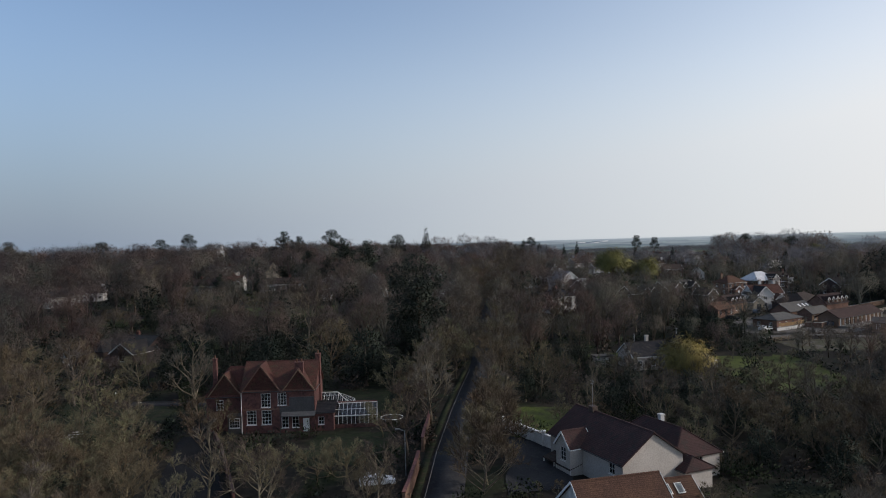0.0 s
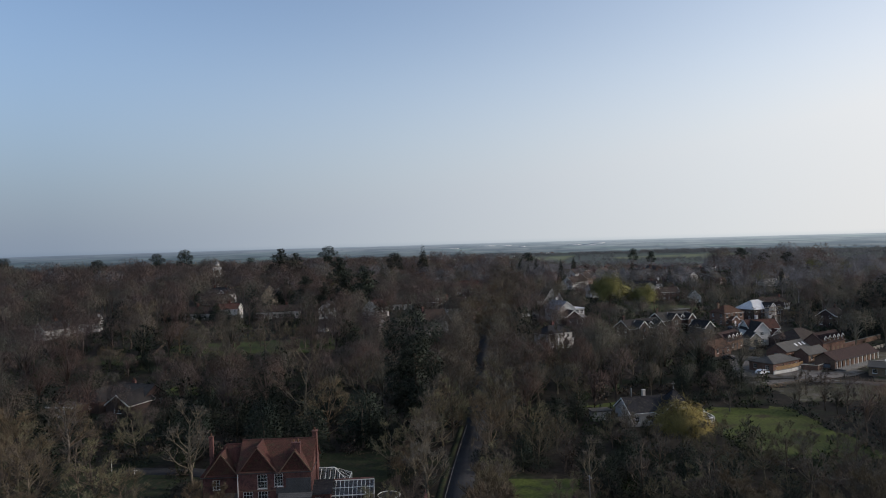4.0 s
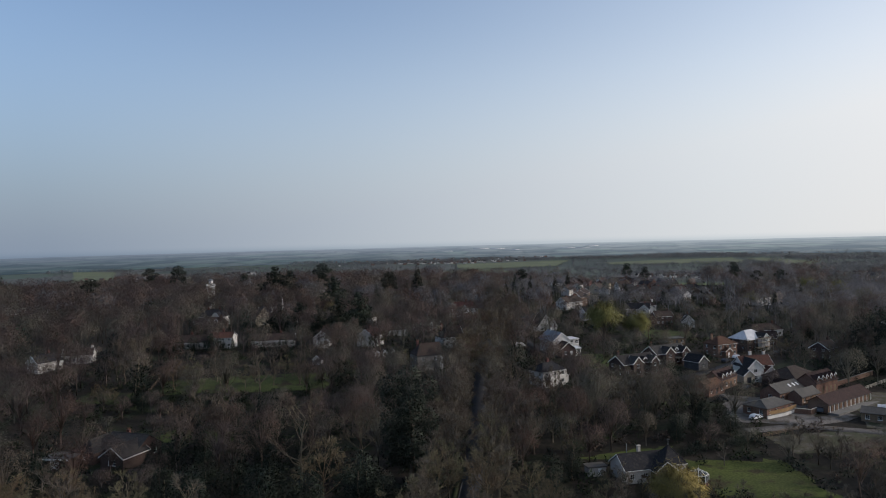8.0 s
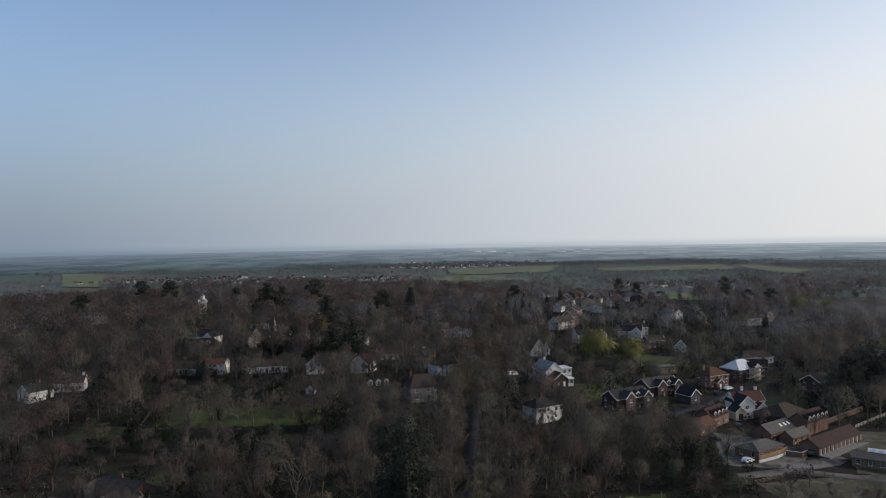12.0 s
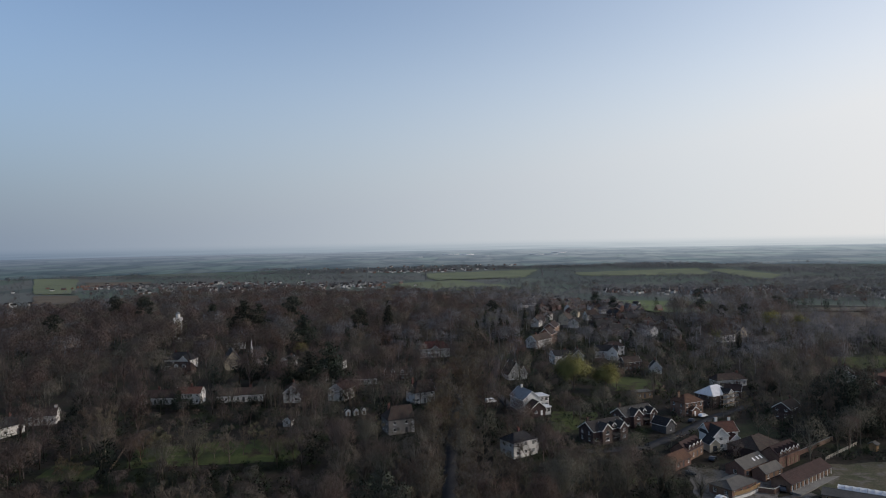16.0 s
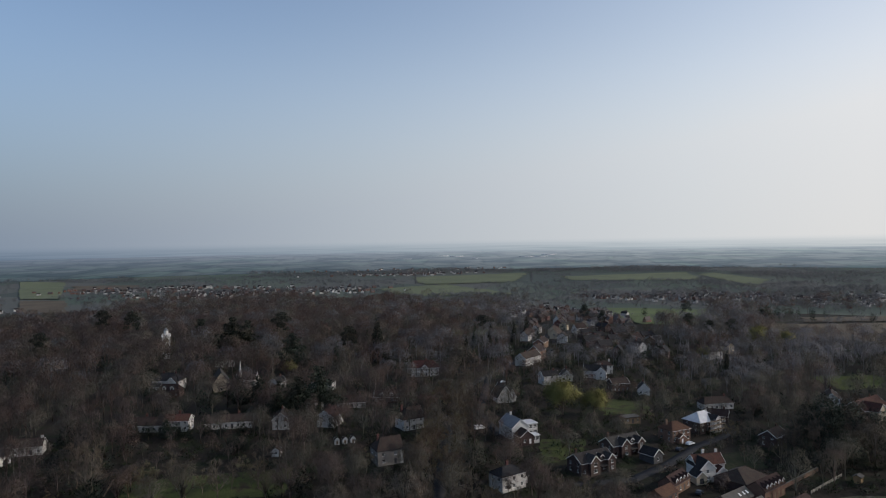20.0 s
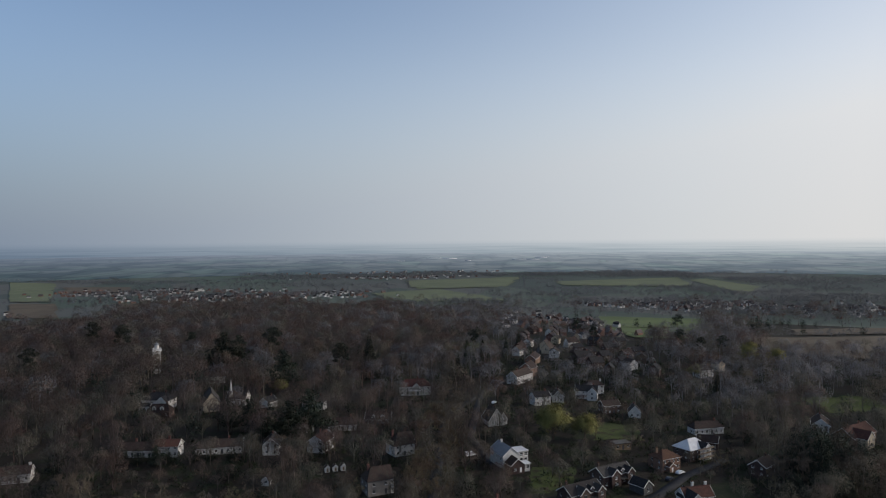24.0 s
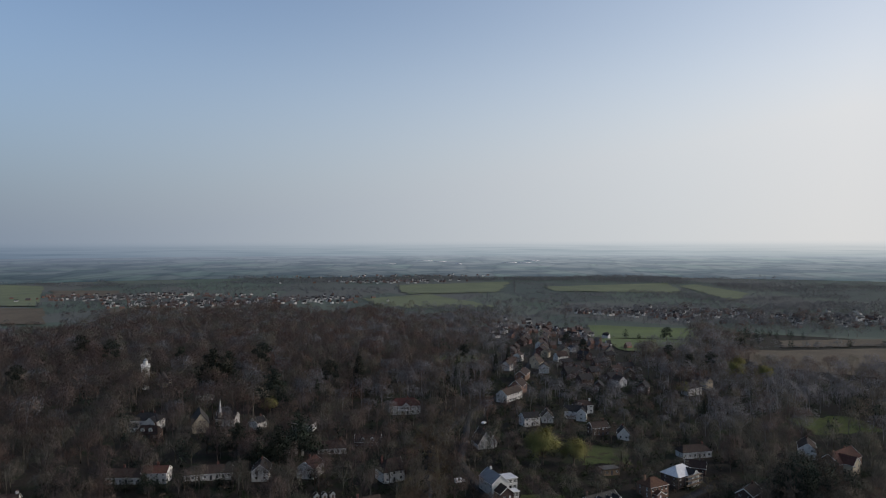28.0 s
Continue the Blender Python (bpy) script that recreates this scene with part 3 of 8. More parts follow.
ribbon("farm_track", [(94, 199), (103, 196), (114, 199), (120, 203)], 6.0, 0.13, GRAVEL, "pale gravel track through the stable yard", "track", clear=5)
ribbon("field_track", [(84, 190), (100, 193), (118, 186), (135, 178), (150, 170)], 4.0, 0.13, GRAVEL, "sandy riding track beside a rail fence", "track", clear=2.5)
patch("drive_white_house", [(6.5, 80), (15, 82), (14, 100), (8.5, 104)], 0.09, ASPHALT, "dark asphalt forecourt of the white house", "driveway")
patch("drive_brick_house", [(-34, 78), (-25.6, 80), (-36.8, 108), (-41, 108)], 0.09, ASPHALT_SHADED, "shaded asphalt drive of the brick house", "driveway")
ribbon("drive_lane", [(-60, 132), (-48, 131), (-40, 128), (-37, 118)], 4.0, 0.09, ASPHALT, "grey tarmac drive behind the brick house", "driveway", clear=2.6)
patch("lawn_white_house", [(8, 104), (16.5, 101), (24, 122), (11, 122)], 0.07, LAWN, "bright mown lawn beside the white house", "lawn")
patch("lawn_brick_house", [(-20, 92), (-8, 92), (-8, 108), (-20, 107)], 0.07, GRASS_SHADED, "shaded lawn below the greenhouse", "lawn")
patch("lawn_back", [(-24, 122), (-8, 122), (-8, 140), (-26, 140)], 0.07, GRASS_SHADED, "shaded lawn behind the brick house", "lawn")
patch("lawn_side", [(-66, 116), (-46, 116), (-48, 130), (-72, 132)], 0.07, GRASS_SHADED, "dark lawn under bare trees", "lawn")
patch("paddock", [(60, 134), (84, 130), (82, 168), (58, 170)], 0.07, MEADOW, "green garden meadow striped by tree shadows", "lawn")
patch("garden_back", [(34, 172), (50, 178), (60, 180), (58, 170)], 0.07, LAWN, "lawn behind the slate-roofed house", "lawn", n=8)
patch("lawn_bungalow", [(-79, 193), (-56, 190), (-54, 199), (-76, 203)], 0.07, LAWN, "lawn behind the dark-roofed bungalow", "lawn")
patch("lawn_park", [(-93, 237), (-38, 241), (-38, 266), (-97, 255)], 0.09, PARK, "wide parkland lawn among bare trees", "lawn", n=18)
patch("rough_clearing", [(-120, 230), (-101, 228), (-102, 241), (-118, 242)], 0.09, PARK, "rough cleared ground with cut brushwood", "clearing", n=10)
patch("stable_yard", [(83, 198), (104, 194), (118, 214), (92, 228)], 0.10, GRAVEL, "gravel stable yard worn by wheels", "yard")
patch("riding_arena", [(88, 172), (126, 172), (130, 191), (86, 185)], 0.08, PADDOCK, "sandy horse paddock beside the stables", "paddock")
patch("yard_east", [(116, 190), (156, 184), (180, 226), (136, 226)], 0.10, PADDOCK, "worn brown grass paddock beside the long stable", "paddock")
patch("lawn_cross_house", [(122, 252), (140, 256), (144, 274), (124, 270)], 0.09, GRASS_SHADED, "small lawn behind the white gabled house", "lawn", n=8)
patch("lawn_close", [(54, 262), (74, 270), (80, 292), (60, 292)], 0.09, PARK, "gardens with hedges and lawn between houses", "lawn", n=8, clear=False)
patch("green_close", [(100, 330), (124, 330), (130, 356), (104, 360)], 0.09, PARK, "green back gardens", "lawn", n=8)
patch("green_park", [(50, 606), (90, 612), (92, 650), (54, 650)], 0.3, LAWN, "small green clearing in the woods", "lawn", n=8)
patch("green_east", [(245, 370), (290, 376), (290, 410), (250, 408)], 0.2, LAWN, "meadow strip by the eastern houses", "lawn", n=8)
# distant fields
patch("field", [(441, 730), (592, 775), (663, 868), (500, 827)], 1.0, STUBBLE, "pale stubble strip beyond a hedge", "field")
patch("field", [(-777, 1773), (-612, 1752), (-698, 1999), (-886, 2021)], 1.5, STUBBLE, "brown ploughed field beside the suburb", "field")
patch("field", [(240, 665), (285, 648), (376, 796), (254, 812)], 1.0, PASTURE, "bright green pasture with a hedge", "field")
patch("field", [(257, 824), (382, 808), (482, 1007), (325, 1070)], 1.0, PASTURE, "bright green pasture behind a hedge line", "field")
patch("field", [(330, 585), (398, 514), (590, 752), (352, 676)], 0.6, STUBBLE, "pale brown winter stubble field", "field")
patch("field", [(27, 1406), (243, 1403), (133, 1764), (-34, 1643)], 1.5, PASTURE_HAZED, "green field edged by hedges", "field")
patch("field", [(76, 1769), (313, 1812), (436, 2253), (58, 2138)], 1.5, PASTURE_HAZED, "large bright green field", "field")
patch("field", [(469, 1834), (774, 1717), (900, 2119), (479, 2006)], 1.5, PASTURE_HAZED, "long pale green field", "field")
patch("field", [(776, 1465), (930, 1690), (958, 2044), (880, 1990)], 1.5, PASTURE_HAZED, "sloping pale green field", "field")
patch("field", [(-788, 1549), (-700, 1535), (-990, 2209), (-1159, 2279)], 1.5, PASTURE_HAZED, "dull green field on the plain", "field")
patch("field", [(-618, 1205), (-538, 1200), (-664, 1485), (-761, 1495)], 1.5, STUBBLE, "pale stubble field below the wood", "field")
patch("field", [(-480, 1330), (-330, 1340), (-380, 1480), (-540, 1460)], 1.5, STUBBLE, "brown ploughed strip by the suburb", "field")
keep(-125, 398, 107.5, 70, 8, FRONT)   # the tower shows over low growth
keep(100, 176, 15, 44, 20, FRONT)
keep(350, 535, 40, 70, 45, FRONT)   # low growth before the stubble
keep(250, 640, 0, 50, 40, FRONT)
keep(-68, 211, 4, 46, 16, FRONT)   # open outlook over the park lawn


# ---------- buildings ----------
def wall_panel(b, length, base, height, holes, thick, apex=None):
    """A wall in local x (along) and z, outer face at y = 0, with openings through it; apex: the ridge height of a gable end."""
    xs = sorted({-length / 2, length / 2, *[h[0] - h[2] / 2 for h in holes], *[h[0] + h[2] / 2 for h in holes]})
    zs = sorted({base, height, *[h[1] for h in holes if h[1] < height], *[min(h[1] + h[3], height) for h in holes]})
    for x0, x1 in zip(xs, xs[1:]):
        for z0, z1 in zip(zs, zs[1:]):
            cx, cz = (x0 + x1) / 2, (z0 + z1) / 2
            if any(abs(cx - h[0]) < h[2] / 2 and h[1] < cz < h[1] + h[3] for h in holes):
                continue
            b.add([(x0, 0, z0), (x1, 0, z0), (x1, 0, z1), (x0, 0, z1)], [(0, 1, 2, 3)])
            b.add([(x0, thick, z0), (x1, thick, z0), (x1, thick, z1), (x0, thick, z1)], [(3, 2, 1, 0)])
    for s, z, w, h in [q[:4] for q in holes]:
        x0, x1, z1 = s - w / 2, s + w / 2, min(z + h, height)
        b.add([(x0, 0, z), (x1, 0, z), (x1, 0, z1), (x0, 0, z1), (x0, thick, z), (x1, thick, z), (x1, thick, z1), (x0, thick, z1)],
              [(0, 4, 5, 1), (1, 5, 6, 2), (2, 6, 7, 3), (3, 7, 4, 0)])
    if apex:
        b.add([(-length / 2, 0, height), (length / 2, 0, height), (0, 0, apex), (-length / 2, thick, height), (length / 2, thick, height), (0, thick, apex)],
              [(0, 1, 2), (5, 4, 3), (1, 4, 5, 2), (3, 0, 2, 5)])
    return b


def window(root, m, s, z, w, h, bars=(2, 2), frame_material=None, inset=0.07, sill=True):
    """A glazed window: frame with bars, a sill, and a pane behind."""
    fm = frame_material or PAINT
    b, t = Build(m), 0.07 if w > 0.7 else 0.05
    x0, x1, z1 = s - w / 2, s + w / 2, z + h
    y0, y1 = inset, inset + 0.06
    xs, zs = [x0, x0 + t], [z, z + t]
    for i in range(1, bars[0]):
        xs += [x0 + w * i / bars[0] - 0.014, x0 + w * i / bars[0] + 0.014]
    for i in range(1, bars[1]):
        zs += [z + h * i / bars[1] - 0.016, z + h * i / bars[1] + 0.016]
    xs, zs = xs + [x1 - t, x1], zs + [z1 - t, z1]
    nx, nz = len(xs), len(zs)
    solid = lambda i, k: 0 <= i < nx - 1 and 0 <= k < nz - 1 and (i % 2 == 0 or k % 2 == 0)
    at = lambda i, k, back: (k * nx + i) * 2 + back
    faces = []
    for k in range(nz - 1):
        for i in range(nx - 1):
            if solid(i, k):
                c = [(i, k), (i + 1, k), (i + 1, k + 1), (i, k + 1)]
                faces.append(tuple(at(*q, 0) for q in c))
                for e, (di, dk) in enumerate(((0, -1), (1, 0), (0, 1), (-1, 0))):
                    if not solid(i + di, k + dk):
                        p, q = c[e], c[(e + 1) % 4]
                        faces.append((at(*q, 0), at(*p, 0), at(*p, 1), at(*q, 1)))
    b.add([(x, y, q) for q in zs for x in xs for y in (y0, y1)], faces)
    win = part("window", b, fm, root)
    if sill and root.matrix_world.translation.length < 330:
        part("window_sill", Build(m).box(x0 - 0.06, x1 + 0.06, -0.06, inset, z - 0.09, z - 0.005), fm, win)
    part("pane", Build(m).box(x0 + t * 0.5, x1 - t * 0.5, y0 + 0.025, y0 + 0.04, z + t * 0.5, z1 - t * 0.5), GLASS, win)
    return win


def door(root, m, s, z, w, h, material):
    b = Build(m).box(s - w / 2, s + w / 2, 0.08, 0.14, z, z + h)
    for q in (0.12, 0.52):
        b.box(s - w * 0.36, s + w * 0.36, 0.06, 0.08, z + h * q, z + h * (q + 0.32))
    d = part("door", b, material, root)
    part("door_handle", Build(m).box(s + w * 0.34, s + w * 0.4, 0.03, 0.078, z + h * 0.46, z + h * 0.5), ZINC, d)
    return d


def chimney(root, m, x, y, z0, z1, w, d, material, pots=2):
    b = Build(m).box(x - w / 2, x + w / 2, y - d / 2, y + d / 2, z0, z1).box(x - w / 2 - 0.07, x + w / 2 + 0.07, y - d / 2 - 0.07, y + d / 2 + 0.07, z1, z1 + 0.16)
    c = part("chimney", b, material, root)
    for i in range(pots):
        px = x + (i - (pots - 1) / 2) * w * 0.55
        part("chimney_pot", Build(m).tube((px, y, z1 + 0.15), (px, y, z1 + 0.65), 0.15, 0.12, 8), CLAY, c)
    return c


def body(root, m, length, depth, eave, ridge, wall, roof, hip=(0, 0), holes=None, base=-1.0, over=0.3, thick=0.28, trim=None, sides="SNEW", cap=None, gutters=True):
    """Four walls with openings and a pitched roof. Local x lies along the ridge; S faces -y. hip: how far each ridge end stands back, W and E."""
    holes = holes or {}
    L, D = length / 2, depth / 2
    turn = {"S": (0, (0, -D, 0), length), "N": (180, (0, D, 0), length), "E": (90, (L, 0, 0), depth), "W": (-90, (-L, 0, 0), depth)}
    slope = (ridge - eave) / D
    for k in sides:
        a, at, size = turn[k]
        mm = m @ Matrix.Translation(at) @ pose(0, 0, 0, 0, 0, a)
        gable = k in "EW" and hip["WE".index(k)] == 0 and ridge > eave
        listed = holes.get(k, [])
        size -= 0.004 if k in "EW" else 0
        part("wall", wall_panel(Build(mm), size, base, eave, [h for h in listed if h[1] < eave], thick, ridge - 0.02 if gable else None), wall, root)
        for h in listed:
            s, z, w, hh = h[:4]
            kind = h[4] if len(h) > 4 else None
            if kind == "door":
                door(root, mm, s, z, w, hh, h[5] if len(h) > 5 else PAINT)
            elif kind == "open":
                pass
            elif z >= eave:
                window(root, mm, s, z, w, hh, (2, 2), trim, inset=-0.03, sill=False)
            else:
                window(root, mm, s, z, w, hh, kind or (2, 2), trim)
    lift, t = 0.03, 0.16
    drop = over * slope
    if ridge <= eave:
        part("roof", Build(m).box(-L - over, L + over, -D - over, D + over, eave + 0.004, eave + 0.25), roof, root)
        return
    x0, x1 = -L + hip[0], L - hip[1]
    r0, r1 = (x0 if hip[0] else -L - over), (x1 if hip[1] else L + over)
    zr, ze = ridge + lift, eave - drop + lift
    e0, e1, yo = -L - over, L + over, D + over
    pts = [(e0, -yo, ze), (e1, -yo, ze), (e1, yo, ze), (e0, yo, ze), (r0, 0, zr), (r1, 0, zr)]
    n = len(pts)
    faces = [(0, 1, 5, 4), (2, 3, 4, 5)]
    top = [(x, y, z + t) for x, y, z in pts]
    ends = []
    for hp, q in ((hip[1], (1, 2, 5)), (hip[0], (3, 0, 4))):
        (faces if hp else ends).append(q)
    allf = [tuple(n + i for i in f) for f in faces] + [tuple(reversed(f)) for f in faces]
    for p, q in ((0, 1), (2, 3)):
        allf.append((p, q, q + n, p + n))
    for hp, (p, q, r) in ((hip[1], (1, 2, 5)), (hip[0], (3, 0, 4))):
        if hp:
            allf.append((p, q, q + n, p + n))
        else:
            allf += [(p, r, r + n, p + n), (r, q, q + n, r + n)]
    part("roof", Build(m).add(pts + top, allf), roof, root)
    if r1 - r0 > 0.5:
        part("ridge_tiles", Build(m).prism([(-0.16, zr + t - 0.06), (-0.07, zr + t + 0.07), (0.07, zr + t + 0.07), (0.16, zr + t - 0.06)], r0, r1), cap or roof, root)
    for hp, x, sg in ((hip[0], e0, -1), (hip[1], e1, 1)):
        if hp:
            hb = Build(m)
            xa = r0 if sg < 0 else r1
            for yy in (-yo, yo):
                hb.beam((x, yy, ze + t), (xa, 0, zr + t + 0.02), 0.22, 0.1)
            part("hip_tiles", hb, cap or roof, root)
        elif trim:
            for yy in (-yo, yo):
                part("bargeboard", Build(m).beam((x + sg * 0.03, yy, ze + t * 0.45), (x + sg * 0.03, 0, zr + t * 0.45), 0.05, 0.24), trim, root)
    if gutters:
        for yy, sg in ((-yo, -1), (yo, 1)):
            part("gutter", Build(m).box(e0, e1, min(yy, yy + sg * 0.1), max(yy, yy + sg * 0.1), ze + 0.0, ze + 0.1), trim if trim else PAINT_DARK, root)


def rowwin(length, zs, n, w=1.1, h=1.2, bars=(2, 2), jitter=0.0):
    gap = length / n
    return [(-length / 2 + gap * (i + 0.5) + jitter * (i % 2), z, w, h, bars) for z in zs for i in range(n)]


def plot(x, y, turn, length, depth, clear=2.5, front=16.0):
    """Keep trees off a building and only low growth between it and the camera's foot."""
    keep(x, y, turn, length / 2 + clear, depth / 2 + clear)
    d = math.hypot(x, y)
    front = front * (1.45 if y > 200 and front > 13 else 1.0)
    reach = length * 0.5 + 1
    keep(x - x / d * (front / 2 + depth / 2), y - y / d * (front / 2 + depth / 2), math.degrees(math.atan2(y, x)), front / 2 + 2, reach, FRONT)


def house(label, x, y, turn, length, depth, eave, ridge, wall, roof, hip=(0, 0), front=4, back=3, ends=(2, 2), floors=2, chimneys=((0.3, 0.0),), trim=PAINT, front_door=True, stack=None, front_clear=18.0, name="house", over=0.3):
    root = thing(name, x, y, turn, label, "house")
    zs = [0.9, 3.45][:floors] if eave > 4.3 else [0.9]
    h = {}
    if front:
        h["S"] = rowwin(length, zs, front)
        if front_door:
            i = front // 2
            s = h["S"][i][0]
            h["S"][i] = (s, 0.05, 1.0, 2.05, "door", PAINT_DARK)
    if back:
        h["N"] = rowwin(length, zs, back)
    for k, n in zip("WE", ends):
        if n:
            h[k] = rowwin(depth, zs, n)
    body(root, Matrix(), length, depth, eave, ridge, wall, roof, hip, h, trim=trim, over=over)
    for u, v in chimneys:
        top = ridge + 0.9
        chimney(root, Matrix(), u * length, v * depth, ridge - abs(v) * 2 * (ridge - eave) - 0.6, top, 0.9, 0.6, stack or (wall if wall in (BRICK, BRICK_BROWN, BRICK_ORANGE) else BRICK))
    plot(x, y, turn, length, depth, front=front_clear)
    return root


def wing(root, x, y, turn, length, depth, eave, ridge, wall, roof, hip=(0, 0), holes=None, z=0.0, base=-1.0, **more):
    body(root, pose(x, y, z, 0, 0, turn), length, depth, eave, ridge, wall, roof, hip, holes, base=base, **more)


def dormer(root, x, y, z, facing, width, wallh, gable, length, wall, roof, trim=PAINT):
    """A small gabled dormer. facing: the turn of its front from -y."""
    m = pose(x, y, z, 0, 0, facing) @ pose(0, length / 2, 0, 0, 0, 90)
    body(root, m, length, width, wallh, wallh + gable, wall, roof, (0, 0), {"W": [(0, 0.25, width * 0.62, wallh - 0.2, (2, 2))]}, base=-0.3, over=0.14, thick=0.12, trim=trim, sides="SNW", gutters=False)


# the red-brick house with two front gables
def brick_house():
    r = thing("brick_house", -26.3, 113.4, 1.5, "old red-brick house with clay-tile gables and white sash windows", "house")
    sash = (3, 4)
    # main block, ridge along the front
    body(r, Matrix(), 11.2, 8.6, 6.6, 10.3, BRICK, TILE_RED, (0, 0), {
        "S": [(-4.2, 1.35, 1.5, 2.2, sash), (-1.9, 1.35, 1.5, 2.2, sash), (-1.95, 4.0, 1.5, 2.15, sash), (0.55, 4.25, 1.35, 1.95, sash),
              (0.95, 0.75, 1.1, 1.75, (2, 3)), (2.55, 0.75, 1.1, 1.75, (2, 3)), (4.2, 0.05, 1.0, 2.1, "door", PAINT)],
        "N": rowwin(11.2, [1.2, 4.0], 4, 1.2, 1.8, sash), "E": [(1.5, 4.0, 1.2, 1.7, sash)]}, trim=None, over=0.25)
    # front gables
    for gx, w in ((-2.6, 5.6), (3.2, 4.6)):
        wing(r, gx, -2.15, 90, 4.4, w, 6.6, 6.6 + w * 0.66, TILE_RED, TILE_RED, (0, 0), None, base=6.3, trim=None, over=0.18, sides="W")
        v = Build()
        for sg in (-1, 1):
            v.beam((gx + sg * (w / 2 + 0.2), -4.62, 6.45), (gx, -4.62, 6.72 + w * 0.66), 0.1, 0.16)
        # orange on both verges puts the sunlit gable edge into the colour
        part("bargeboard", v, BRICK_ORANGE, r, "verge tiles in a sunlit orange")
    # left wing, set back
    wing(r, -8.6, 1.2, 0, 6.2, 7.0, 5.6, 9.4, BRICK, TILE_RED, (3.0, 0), {"S": [(-1.0, 3.4, 1.1, 1.5, (2, 3)), (1.4, 0.9, 1.8, 1.7, (4, 2))]}, trim=None)
    wing(r, -8.7, -0.1, 90, 4.6, 5.0, 5.6, 8.9, TILE_RED, TILE_RED, (0, 0), None, base=5.3, trim=None, over=0.18, sides="W")
    v = Build()
    for sg in (-1, 1):
        v.beam((-8.7 + sg * 2.7, -2.66, 5.45), (-8.7, -2.66, 9.02), 0.1, 0.16)
    # the same sunlit orange painted on the left wing's verge
    part("bargeboard", v, BRICK_ORANGE, r, "verge tiles in a sunlit orange")
    # slate-hung upper wall and pent roof over the kitchen
    part("slate_hanging", Build().box(0.2, 5.5, -4.42, -4.3 - 0.004, 2.9, 4.05).box(1.7, 5.5, -4.42, -4.3 - 0.004, 4.05, 5.5), SLATE_HUNG, r, "grey slate-hung wall band")
    part("pent_roof", Build().prism([(-5.3, 2.62), (-4.31, 3.15), (-4.31, 3.3), (-5.3, 2.75)], 0.5, 5.7), SLATE_HUNG, r)
    part("band_course", Build().box(-5.6, 0.5, -4.36, -4.304, 3.62, 3.78), BRICK_ORANGE, r)
    # porch bay left of the door
    part("bay", Build().box(-8.0, -5.9, -4.0, -2.3, 0, 2.6).box(-8.1, -5.8, -4.1, -2.3, 2.6, 2.8), SHEET_GREY, r, "grey timber bay beside the front")
    window(r, pose(0, -4.03, 0), -6.9, 0.9, 1.6, 1.5, (4, 3), inset=-0.04)
    # chimneys
    chimney(r, Matrix(), -10.9, 0.2, 6.0, 11.0, 0.6, 0.6, BRICK, 1)
    chimney(r, Matrix(), 3.2, -3.3, 6.8, 10.6, 1.3, 0.9, BRICK, 2)
    chimney(r, Matrix(), 5.5, 1.0, 0.0, 11.2, 0.7, 1.1, BRICK, 1)
    part("downpipe", Build().tube((-5.7, -4.4, -0.3), (-5.7, -4.4, 6.4), 0.06, 0.06, 6), PAINT, r)
    part("downpipe", Build().tube((0.2, -4.4, -0.3), (0.2, -4.4, 6.4), 0.05, 0.05, 6), PAINT_DARK, r)
    # lean-to on the right
    wing(r, 7.0, -1.8, 0, 2.8, 4.4, 2.9, 4.0, BRICK, SLATE, (0, 0), {"S": [(-0.5, 1.0, 0.9, 1.2, (2, 2))]}, trim=None)
    plot(-26.3, 113.4, 1.5, 24, 9.5, 1.5, 9)
    return r


